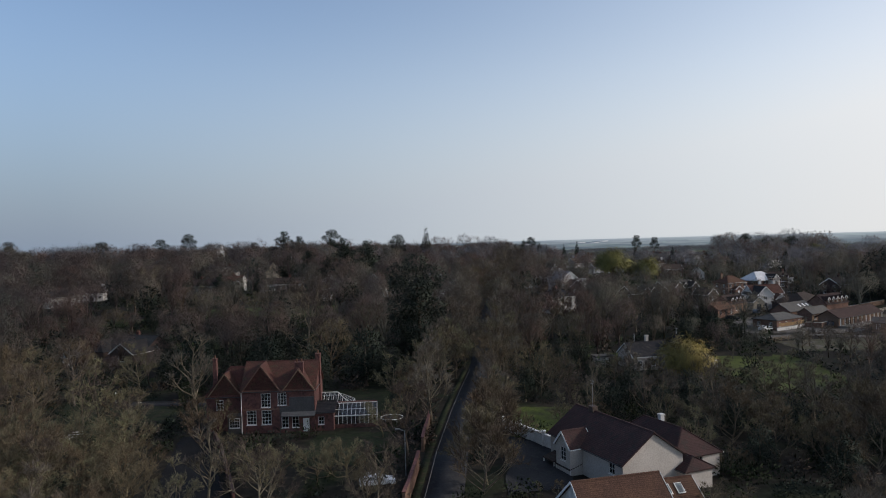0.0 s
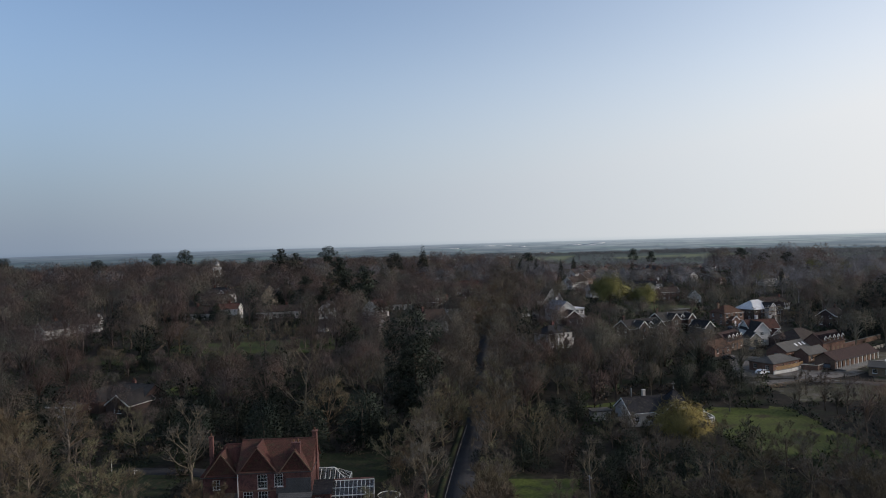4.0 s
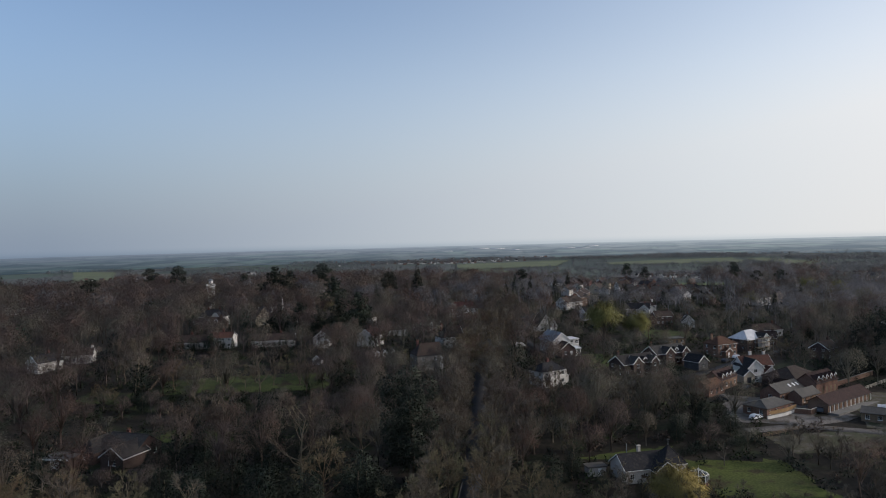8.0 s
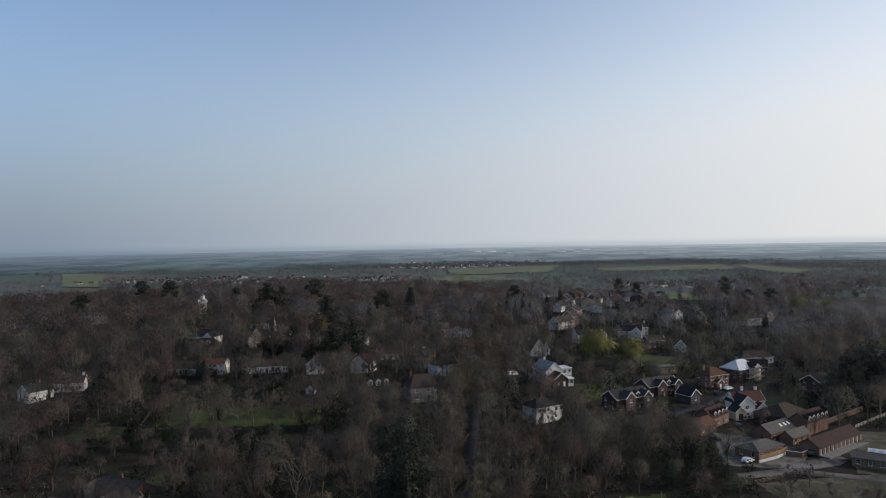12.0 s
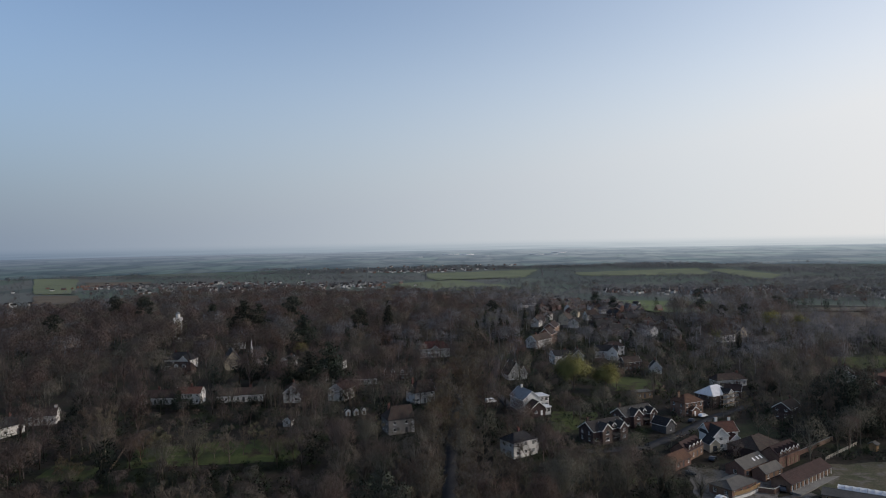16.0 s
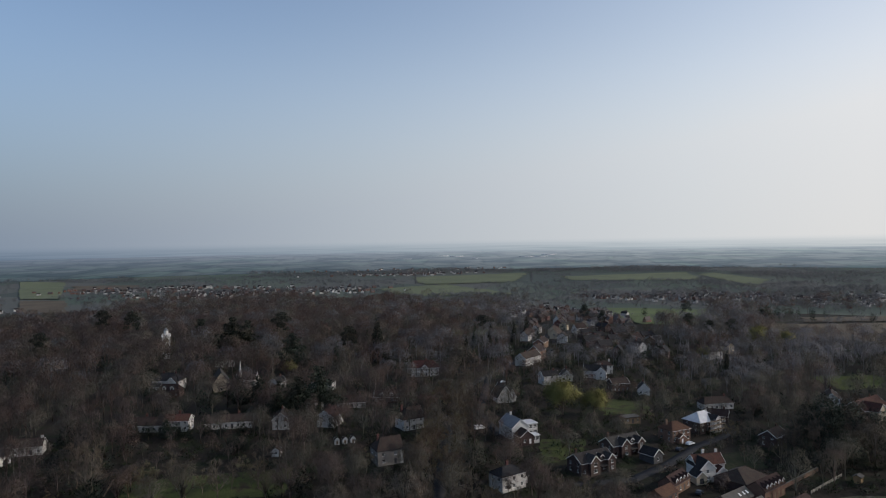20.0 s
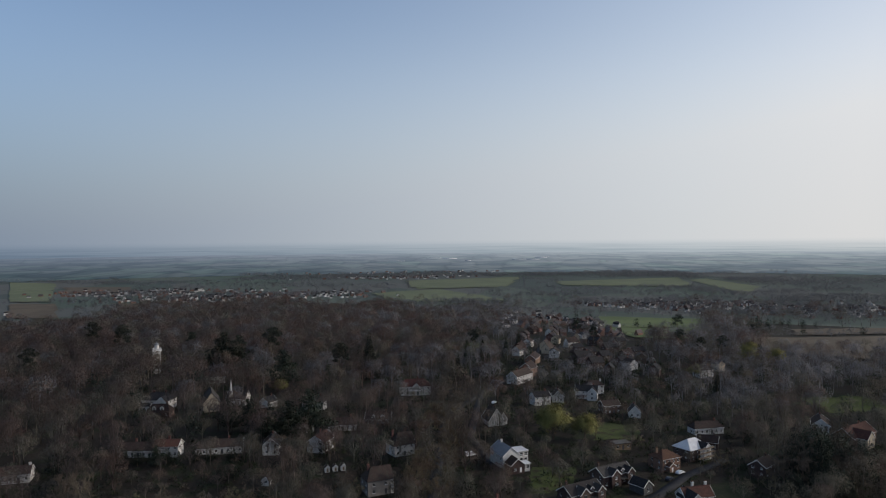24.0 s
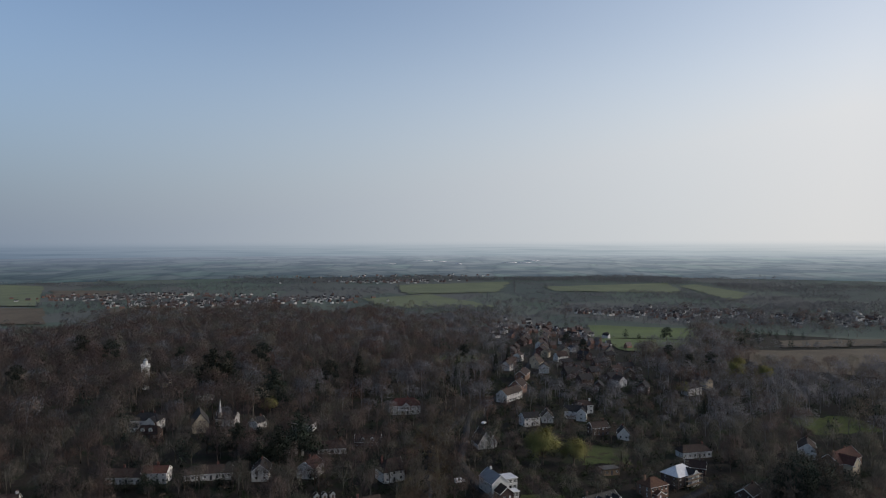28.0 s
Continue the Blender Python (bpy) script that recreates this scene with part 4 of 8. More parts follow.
def glasshouse(label, x, y, turn, length, depth, eave, ridge, lean=False, plinth=0.6):
    """White-framed glasshouse: plinth, posts and rafters as one frame each side, panes between."""
    r = thing("greenhouse", x, y, turn, label, "greenhouse")
    L, D = length / 2, depth / 2
    part("plinth", Build().box(-L, L, -D, -D + 0.2, -0.6, plinth).box(-L, L, D - 0.2, D, -0.6, plinth).box(-L, -L + 0.2, -D + 0.2, D - 0.2, -0.6, plinth).box(L - 0.2, L, -D + 0.2, D - 0.2, -0.6, plinth), BRICK, r)
    back_z, top_y = (ridge, D) if lean else (eave, 0)
    n = max(4, int(length / 0.62))
    for i in range(n + 1):
        x0 = -L + length * i / n
        part("post", Build().box(x0 - 0.025, x0 + 0.025, -D, -D + 0.05, plinth, eave), PAINT, r)
        b = Build().beam((x0, -D, eave), (x0, top_y, ridge), 0.05, 0.05)
        if not lean:
            b.beam((x0, D, eave), (x0, 0, ridge), 0.07, 0.07)
        part("rafter", b, PAINT, r)
    part("rail", Build().box(-L, L, -D - 0.02, -D + 0.09, eave - 0.06, eave + 0.06).box(-L, L, top_y - 0.06, top_y + 0.06, ridge - 0.06, ridge + 0.08), PAINT, r)
    part("rail", Build().beam((-L, -D * 0.5 + top_y * 0.5, (eave + ridge) / 2 + 0.03), (L, -D * 0.5 + top_y * 0.5, (eave + ridge) / 2 + 0.03), 0.06, 0.06), PAINT, r)
    for sx in (-L, L):
        for q in (-D / 3, D / 3, D):
            zt = eave + (ridge - eave) * ((q + D) / (2 * D) if lean else 1 - abs(q) / D)
            part("end_post", Build().box(sx - 0.03, sx + 0.03, q - 0.03, q + 0.03, plinth, zt), PAINT, r)
    for i in range(n):
        x0, x1 = -L + length * i / n + 0.04, -L + length * (i + 1) / n - 0.04
        part("pane", Build().box(x0, x1, -D + 0.02, -D + 0.03, plinth, eave - 0.07), GLASS, r)
        g = Build().beam(((x0 + x1) / 2, -D, eave + 0.02), ((x0 + x1) / 2, top_y, ridge + 0.0), x1 - x0, 0.012)
        part("roof_pane", g, GLASS, r)
    if lean:
        part("back_wall", Build().box(-L, L, D, D + 0.25, -0.5, ridge + 0.25), BRICK, r)
    keep(x, y, turn, L + 1, D + 1)
    return r


def summer_room(label, x, y, turn, radius, eave, ridge):
    """An octagonal glazed garden room."""
    r = thing("conservatory", x, y, turn, label, "conservatory")
    ring = [(radius * math.cos(radians(22.5 + 45 * i)), radius * math.sin(radians(22.5 + 45 * i))) for i in range(8)]
    for i in range(8):
        p, q = ring[i], ring[(i + 1) % 8]
        part("plinth", Build().beam((*p, 0.15), (*q, 0.15), 0.16, 1.0), BRICK, r)
        part("post", Build().tube((*p, 0.6), (*p, eave), 0.07, 0.07, 6), PAINT, r)
        part("rafter", Build().beam((*p, eave), (0, 0, ridge), 0.08, 0.08), PAINT, r)
        mid = ((p[0] + q[0]) / 2, (p[1] + q[1]) / 2)
        part("rafter", Build().beam((*mid, eave), (0, 0, ridge), 0.05, 0.05), PAINT, r)
        part("rail", Build().beam((*p, eave), (*q, eave), 0.1, 0.12).beam((*mid, 0.6), (*mid, eave), 0.06, 0.06), PAINT, r)
        part("pane", Build().beam((p[0] * 0.99, p[1] * 0.99, (0.6 + eave) / 2), (q[0] * 0.99, q[1] * 0.99, (0.6 + eave) / 2), 0.012, eave - 0.7), GLASS, r)
        part("roof_pane", Build().add([(*p, eave + 0.02), (*q, eave + 0.02), (0, 0, ridge + 0.02), (p[0], p[1], eave + 0.035), (q[0], q[1], eave + 0.035), (0, 0, ridge + 0.035)],
                                      [(0, 2, 1), (3, 4, 5), (0, 1, 4, 3), (1, 2, 5, 4), (2, 0, 3, 5)]), GLASS, r)
    part("finial", Build().tube((0, 0, ridge), (0, 0, ridge + 0.6), 0.08, 0.02, 6), PAINT, r)
    keep(x, y, turn, radius + 1, radius + 1)
    return r


def conservatory(label, x, y, turn, length, depth, eave, ridge):
    """A white-framed glazed room, its ridge hipped at the free end."""
    r = thing("conservatory", x, y, turn, label, "conservatory")
    L, D, hip = length / 2, depth / 2, depth * 0.55
    tip = L - hip
    part("plinth", Build().box(-L, L, -D, -D + 0.2, -0.6, 0.6).box(-L, L, D - 0.2, D, -0.6, 0.6).box(L - 0.2, L, -D + 0.2, D - 0.2, -0.6, 0.6), BRICK, r)
    n = 8
    for sy in (-1, 1):
        for i in range(n + 1):
            x0 = -L + length * i / n
            part("post", Build().box(x0 - 0.04, x0 + 0.04, sy * D - 0.04, sy * D + 0.04, 0.6, eave), PAINT, r)
            k = min(1.0, (L - x0) / hip)   # jack rafters shorten along the hip
            if k > 0:
                part("rafter", Build().beam((x0, sy * D, eave), (x0, sy * D * (1 - k), eave + (ridge - eave) * k), 0.06, 0.06), PAINT, r)
        part("rail", Build().beam((-L, sy * D, eave), (L, sy * D, eave), 0.1, 0.12), PAINT, r)
        part("hip_rafter", Build().beam((L, sy * D, eave), (tip, 0, ridge), 0.08, 0.08), PAINT, r)
        part("roof_pane", Build().add([(-L, sy * D, eave + 0.02), (L, sy * D, eave + 0.02), (tip, 0, ridge + 0.02), (-L, 0, ridge + 0.02)], [(0, 1, 2, 3)]), GLASS, r)
        part("pane", Build().box(-L, L, sy * (D - 0.01) - 0.006, sy * (D - 0.01) + 0.006, 0.6, eave - 0.06), GLASS, r)
    for q in (-0.5, 0.0, 0.5):
        part("post", Build().box(L - 0.04, L + 0.04, q * D - 0.04, q * D + 0.04, 0.6, eave), PAINT, r)
        part("rafter", Build().beam((L, q * D, eave), (L - hip * (1 - abs(q)), q * D, eave + (ridge - eave) * (1 - abs(q))), 0.06, 0.06), PAINT, r)
    part("rail", Build().beam((L, -D, eave), (L, D, eave), 0.1, 0.12), PAINT, r)
    part("end_pane", Build().box(L - 0.016, L - 0.004, -D, D, 0.6, eave - 0.06), GLASS, r)
    part("end_roof_pane", Build().add([(L, -D, eave + 0.02), (L, D, eave + 0.02), (tip, 0, ridge + 0.02)], [(0, 1, 2)]), GLASS, r)
    part("ridge_beam", Build().beam((-L, 0, ridge + 0.03), (tip, 0, ridge + 0.03), 0.12, 0.14), PAINT, r)
    keep(x, y, turn, L + 1, D + 1)
    return r


brick_house()
glasshouse("long white-framed lean-to greenhouse on a brick plinth", -15.0, 112.6, 4, 7.4, 3.2, 1.9, 3.2, lean=True)
conservatory("white-framed conservatory with hipped glazed roof", -18.8, 117.4, 0, 6.2, 4.6, 2.7, 4.3)


# the white house with the long dark roof
def white_house():
    x, y = 20.6, 88.2
    t = math.degrees(math.atan2(95.0 - 80.3, 17.7 - 23.9))          # local x runs away from the camera
    r = thing("white_house", x, y, t, "white-rendered house with long brown tile roof and front gables", "house", z=-2.2)
    body(r, Matrix(), 15.4, 8.6, 5.4, 8.4, RENDER_DULL, TILE_MAROON, (0, 0), {
        "N": [(-5.5, 3.7, 1.1, 1.3, (2, 2)), (5.6, 3.7, 1.1, 1.3, (2, 2)), (-2.6, 3.7, 1.3, 1.3, (2, 2)), (-5.3, 0.8, 1.4, 1.3, (2, 2)), (-2.4, 0.05, 1.0, 2.1, "door", PAINT_DARK), (4.6, 0.8, 1.4, 1.3, (2, 2))],
        "S": rowwin(15.4, [0.8, 3.6], 4)}, trim=None, over=0.35)
    # front gable over the entrance, on the forecourt side
    wing(r, 1.9, 4.5, 90, 3.2, 3.2, 5.3, 7.0, RENDER_DULL, TILE_MAROON, (0, 0), {"E": [(0, 3.5, 1.2, 1.7, (2, 3))]}, trim=PAINT, sides="SNE", over=0.2)
    for px, w in ((2.0, 3.4), (5.4, 2.6)):
        part("porch_roof", Build().prism([(6.2, 2.75), (4.32, 3.3), (4.32, 3.15), (6.2, 2.6)], px - w / 2, px + w / 2), TILE_BROWN, r)
        part("porch_post", Build().box(px - w / 2, px - w / 2 + 0.12, 6.0, 6.12, -0.5, 2.7), PAINT, r)
        part("porch_post", Build().box(px + w / 2 - 0.12, px + w / 2, 6.0, 6.12, -0.5, 2.7), PAINT, r)
    chimney(r, Matrix(), 4.1, 0.0, 7.6, 9.0, 1.0, 0.7, BRICK_BROWN, 0)
    part("aerial", Build().tube((4.1, 0, 9.0), (4.1, 0, 12.6), 0.035, 0.03, 6).beam((3.6, 0, 12.4), (4.6, 0, 12.4), 0.04, 0.04).beam((4.1, -0.4, 12.1), (4.1, 0.4, 12.1), 0.04, 0.04), ZINC, r)
    # rear wing to the east
    wing(r, 0.2, -8.0, 0, 12.5, 7.0, 4.3, 6.8, RENDER_DULL, TILE_MAROON, (2.6, 2.6), {"W": [(0.4, 3.0, 0.9, 1.1, (2, 2))]}, trim=PAINT)
    chimney(r, Matrix(), 1.6, -9.0, 5.0, 7.4, 0.6, 0.6, RENDER_WHITE, 0)
    # hipped bay at the lit gable end
    wing(r, -7.6, -5.4, 0, 3.0, 4.0, 3.8, 4.9, RENDER_DULL, TILE_MAROON, (1.0, 0), None, trim=None)
    plot(x, y, t, 17, 17, 2, 6)
    return r


white_house()


def annexe():
    r = thing("annexe", 17.4, 73.6, 14, "orange clay-tiled annexe roof with two skylights", "house", z=-2.2)
    body(r, Matrix(), 9.6, 8.4, 2.6, 5.9, RENDER_WHITE, TILE_ORANGE, (0, 0), {"S": rowwin(9.6, [0.9], 3), "E": [(0, 0.9, 1.2, 1.2, (2, 2))]}, trim=PAINT)
    wing(r, 6.6, 1.2, 0, 5.6, 4.8, 2.9, 4.6, RENDER_WHITE, TILE_ORANGE, (0, 0), None, trim=PAINT)
    sl = (4.6 - 2.9) / 2.4
    for sx in (6.0, 7.5):
        m = pose(sx, 0.0, 4.0, math.degrees(math.atan(sl)), 0, 0)
        s = part("skylight", Build(m).box(-0.42, 0.42, -0.65, 0.65, 0.02, 0.1), PAINT, r, "white roof skylight")
        part("pane", Build(m).box(-0.34, 0.34, -0.56, 0.56, 0.1, 0.12), GLASS, s)
    plot(17.4, 73.6, 14, 12, 9, 2, 6)


annexe()


def garden_wall(name, line, height, thick, wall, coping, label, pillars=0.0, category="wall", gaps=()):
    r = thing(name, line[0][0], line[0][1], 0, label, category)
    inv = r.matrix_world.inverted()
    for i, (p, q) in enumerate(zip(line, line[1:])):
        if i in gaps:
            continue
        z0, z1 = gz(*p), gz(*q)
        a, b = inv @ Vector((*p, z0 + height / 2 - 0.3)), inv @ Vector((*q, z1 + height / 2 - 0.3))
        part("wall_section", Build().beam(a, b, thick, height + 0.6), wall, r)
        up = Vector((0, 0, height / 2 + 0.36))
        part("coping", Build().beam(a + up, b + up, thick + 0.1, 0.12), coping, r)
    if pillars:
        for p in line:
            a = inv @ Vector((*p, gz(*p)))
            pl = part("pillar", Build().box(a.x - 0.25, a.x + 0.25, a.y - 0.25, a.y + 0.25, a.z - 0.5, a.z + pillars), wall, r)
            part("cap", Build().box(a.x - 0.32, a.x + 0.32, a.y - 0.32, a.y + 0.32, a.z + pillars, a.z + pillars + 0.12), coping, pl)
    return r


garden_wall("garden_wall", [(8.6, 107), (10.6, 104.2), (13.4, 98.8), (15.8, 94.8)], 1.7, 0.3, RENDER_WHITE, PAINT, "white-rendered garden wall with square pillars", 2.1)
garden_wall("roadside_wall", [(-5.0, 76), (-4.6, 80), (-4.2, 86), (-3.9, 91), (-3.6, 97), (-3.4, 102), (-3.0, 108), (-2.8, 114)], 1.9, 0.34, BRICK_ORANGE, BRICK, "weathered orange-brick wall beside the lane", gaps=(3,))
garden_wall("drive_wall", [(-24.6, 80), (-28.5, 90), (-32.4, 100), (-35.6, 107)], 1.0, 0.3, BRICK, BRICK_BROWN, "low brick wall along the shaded drive")


# ---------- the other houses, from near to far ----------
def slate_house():
    x, y = 46.9, 160.2
    r = thing("slate_house", x, y, 12, "white house with slate roof, pyramid turret and finial", "house")
    body(r, Matrix(), 13, 7.5, 3.0, 5.5, RENDER_DULL, SLATE, (0, 0), {"S": rowwin(13, [0.9], 4), "E": rowwin(7.5, [0.9], 2)}, trim=PAINT)
    wing(r, 2.2, -3.6, 90, 5.0, 5.2, 2.9, 4.8, BRICK_BROWN, SLATE, (0, 0), {"W": [(0, 1.0, 1.6, 1.4, (3, 2))]}, trim=PAINT)
    wing(r, 5.0, -2.0, 0, 5.4, 5.4, 3.9, 7.1, RENDER_DULL, SLATE, (2.7, 2.7), {"S": [(0, 1.0, 1.4, 1.4, (3, 2))], "E": [(0, 1.0, 1.4, 1.4, (3, 2))]}, trim=PAINT)
    part("finial", Build().tube((5.0, -2.0, 7.0), (5.0, -2.0, 9.0), 0.1, 0.03, 6).beam((4.6, -2, 8.5), (5.4, -2, 8.5), 0.05, 0.05), ZINC, r)
    chimney(r, Matrix(), -1.0, 0.6, 4.6, 6.9, 0.7, 0.6, RENDER_DULL, 0)
    part("flue", Build().tube((-3.6, 1.4, 4.2), (-3.6, 1.4, 7.4), 0.12, 0.12, 8), ZINC, r)
    plot(x, y, 12, 14, 11, 1.0, 8)
    summer_room("small white conservatory against the slate-roofed house", 57.6, 155.4, 0, 2.1, 2.2, 3.3)
    g = thing("garden_shed", 36.0, 161.5, 10, "pale garden shed with flat roof", "shed")
    body(g, Matrix(), 4.2, 2.6, 2.1, 2.1, RENDER_DULL, SHEET_GREY, holes={"S": [(0.6, 0.05, 0.9, 1.8, "door", PAINT)]})
    keep(36.0, 161.5, 10, 3.5, 3)


slate_house()


def dark_bungalow():
    x, y = -80.5, 182.5
    r = thing("bungalow", x, y, -20, "dark-roofed bungalow with one white-edged gable", "house")
    body(r, Matrix(), 15, 9, 2.9, 5.9, BRICK_BROWN, ROOF_GREY, (3.5, 0), {"S": rowwin(15, [0.9], 4, 1.5), "E": rowwin(9, [0.9], 2)}, trim=None)
    wing(r, 5.0, -5.5, 90, 8.5, 7.0, 2.8, 5.2, BRICK_BROWN, ROOF_GREY, (0, 0), {"W": [(0, 0.9, 2.2, 1.3, (3, 2))]}, trim=PAINT)
    wing(r, -6.4, -3.0, 90, 9.0, 6.5, 2.7, 5.0, BRICK_BROWN, ROOF_GREY, (2.5, 0), {"W": [(0, 0.9, 1.6, 1.2, (3, 2))]}, trim=None)
    chimney(r, Matrix(), 0.8, 0.4, 5.2, 6.7, 0.9, 0.6, BRICK, 2)
    plot(x, y, -20, 18, 15, 2, 42)
    g = thing("flat_garage", -93.5, 176.5, -12, "flat-roofed garage with a pale fascia", "garage")
    body(g, Matrix(), 7.5, 5.5, 2.4, 2.4, BRICK_BROWN, SHEET_GREY, holes={"S": [(0, 0.0, 2.4, 2.1, "door", PAINT)]})
    part("fascia", Build().box(-4.1, 4.1, -3.12, -3.06, 2.3, 2.66), PAINT, g)
    keep(-93.5, 176.5, -12, 5, 4)


dark_bungalow()

# white house with two faces, on the east side of the lane
h = house("white two-storey house with grey hipped roof and lit side", 38.5, 242.5, 30, 10.5, 7.5, 5.2, 7.3, RENDER_WHITE, SLATE, (3.0, 3.0), 3, 3, (2, 2), chimneys=((0.1, 0.2),), front_door=False, front_clear=28)
wing(h, 6.6, 1.0, 0, 3.0, 4.5, 2.6, 3.4, RENDER_WHITE, SLATE, (0.9, 0.9), {"S": [(0, 0.8, 1.6, 1.2, (3, 2))]}, trim=PAINT)


def large_white():
    x, y = 51.5, 296
    r = thing("white_house", x, y, 18, "tall white-rendered house with pale gable and glazed side wing", "house")
    # main roof in the paler lead colour: light on its slope painted in
    body(r, pose(-1.5, 0, 0, 0, 0, 90), 12, 8, 5.6, 8.8, RENDER_WHITE, LEAD, (0, 0), {"W": [(-2, 0.9, 1.4, 1.3, (3, 2)), (1.8, 0.9, 1.4, 1.3, (3, 2))], "S": rowwin(12, [0.9, 3.5], 4), "N": rowwin(12, [0.9, 3.5], 3)}, trim=PAINT)
    wing(r, 5.6, 1.5, 0, 6.5, 6.5, 5.2, 5.2, RENDER_WHITE, SLATE_PALE, (0, 0), {"S": rowwin(6.5, [0.9, 3.3], 3, 1.5, 1.5, (3, 2)), "E": rowwin(6.5, [0.9, 3.3], 2, 1.5, 1.5, (3, 2))}, trim=PAINT)
    part("balcony_rail", Build().box(2.4, 8.8, -1.9, -1.84, 3.1, 3.2).box(2.4, 8.8, -1.9, -1.84, 3.9, 3.97), PAINT, r)
    wing(r, -1.5, -8.6, 90, 6.0, 6.2, 3.2, 5.6, BRICK_BROWN, TILE_BROWN, (0, 0), {"W": [(-1.2, 0.9, 1.2, 1.2, (2, 2)), (1.4, 0.05, 1.0, 2.05, "door", PAINT)]}, trim=PAINT)
    wing(r, 3.2, -8.0, 0, 3.6, 4.0, 2.7, 3.3, RENDER_WHITE, SLATE_PALE, (0.8, 0.8), {"S": rowwin(3.6, [0.7], 2, 1.4, 1.6, (3, 2))}, trim=PAINT)
    chimney(r, Matrix(), -1.5, 3.0, 7.8, 10.0, 0.8, 0.7, RENDER_WHITE, 2)
    plot(x, y, 18, 17, 20, 2, 18)


large_white()


def gabled_pair(x, y, turn, label):
    """Brown-brick house with white-edged front gables and dormers."""
    r = thing("house", x, y, turn, label, "house", "houses of the brick close")
    body(r, Matrix(), 15.5, 8.0, 4.4, 7.0, BRICK_BROWN, ROOF_GREY, (0, 0), {"S": rowwin(15.5, [0.8], 5, 1.2, 1.2), "N": rowwin(15.5, [0.8, 3.0], 5, 1.1, 1.1), "E": rowwin(8, [0.8, 3.0], 2), "W": rowwin(8, [0.8, 3.0], 2)}, trim=PAINT)
    wing(r, -2.4, -3.6, 90, 4.0, 4.6, 4.6, 6.9, BRICK_BROWN, ROOF_GREY, (0, 0), {"W": [(0, 3.1, 1.5, 1.3, (3, 2)), (0, 0.8, 1.8, 1.2, (3, 2))]}, trim=PAINT, over=0.2)
    wing(r, 5.6, -3.6, 90, 4.0, 3.6, 4.6, 6.5, BRICK_BROWN, ROOF_GREY, (0, 0), {"W": [(0, 3.1, 1.3, 1.3, (3, 2)), (0, 0.8, 1.5, 1.2, (3, 2))]}, trim=PAINT, over=0.2)
    dormer(r, 2.2, -4.05, 4.2, 0, 1.7, 1.3, 0.8, 2.4, BRICK_BROWN, ROOF_GREY)
    part("porch", Build().prism([(-5.6, 2.4), (-4.04, 2.9), (-4.04, 2.75), (-5.6, 2.25)], 0.6, 4.0), ROOF_GREY, r)
    chimney(r, Matrix(), -6.2, 0.8, 6.0, 8.2, 0.9, 0.6, BRICK_BROWN, 2)
    plot(x, y, turn, 16, 10, 2, 18)


gabled_pair(72.0, 257.0, 26, "brown-brick pair of houses with white-edged gables")
gabled_pair(90.0, 276.0, 25, "brown-brick houses with white gables and dormer, beside their twin")
h = house("small brick garage with dark slate roof and pale bargeboards", 98.5, 266, -60, 7, 5.2, 3.0, 5.2, SLATE_HUNG, SLATE, (0, 0), 0, 0, (1, 1), 1, (), front_clear=14)
h = house("orange-tiled brick house with hipped roof", 118.4, 292, 22, 10, 8.5, 5.2, 7.7, BRICK_ORANGE, TILE_ORANGE, (3.6, 3.6), 4, 3, (2, 2), chimneys=((-0.35, 0.1),))
wing(h, -1.5, -5.0, 90, 2.8, 3.4, 2.6, 3.8, BRICK_ORANGE, TILE_ORANGE, (0, 0), {"W": [(0, 0.05, 1.0, 2.05, "door", PAINT)]}, trim=PAINT)
h = house("house under building works with pale sheeted roof", 136, 305, 28, 13, 9.5, 5.0, 8.2, BRICK_BROWN, SLATE_PALE, (4.0, 4.0), 4, 3, (2, 2), chimneys=())
wing(h, 2.6, -4.4, 90, 5.0, 4.8, 5.0, 7.2, RENDER_WHITE, SLATE, (0, 0), {"W": [(0, 3.2, 1.4, 1.2, (3, 2)), (0, 0.8, 1.6, 1.3, (3, 2))]}, trim=PAINT)
sc = thing("scaffold", 139.5, 298.2, 28, "steel scaffold with timber boards at the sheeted house", "scaffold")
for i in range(6):
    for j in (0, 1.2):
        part("scaffold_pole", Build().tube((-5 + 2 * i, -j, -0.2), (-5 + 2 * i, -j, 6.4), 0.05, 0.05, 6), ZINC, sc)
for z in (2.0, 4.0, 5.8):
    part("scaffold_board", Build().box(-5.3, 5.3, -1.3, 0.05, z, z + 0.06), TIMBER, sc)
    part("guard_rail", Build().tube((-5.3, -1.25, z + 1), (5.3, -1.25, z + 1), 0.04, 0.04, 6), ZINC, sc)


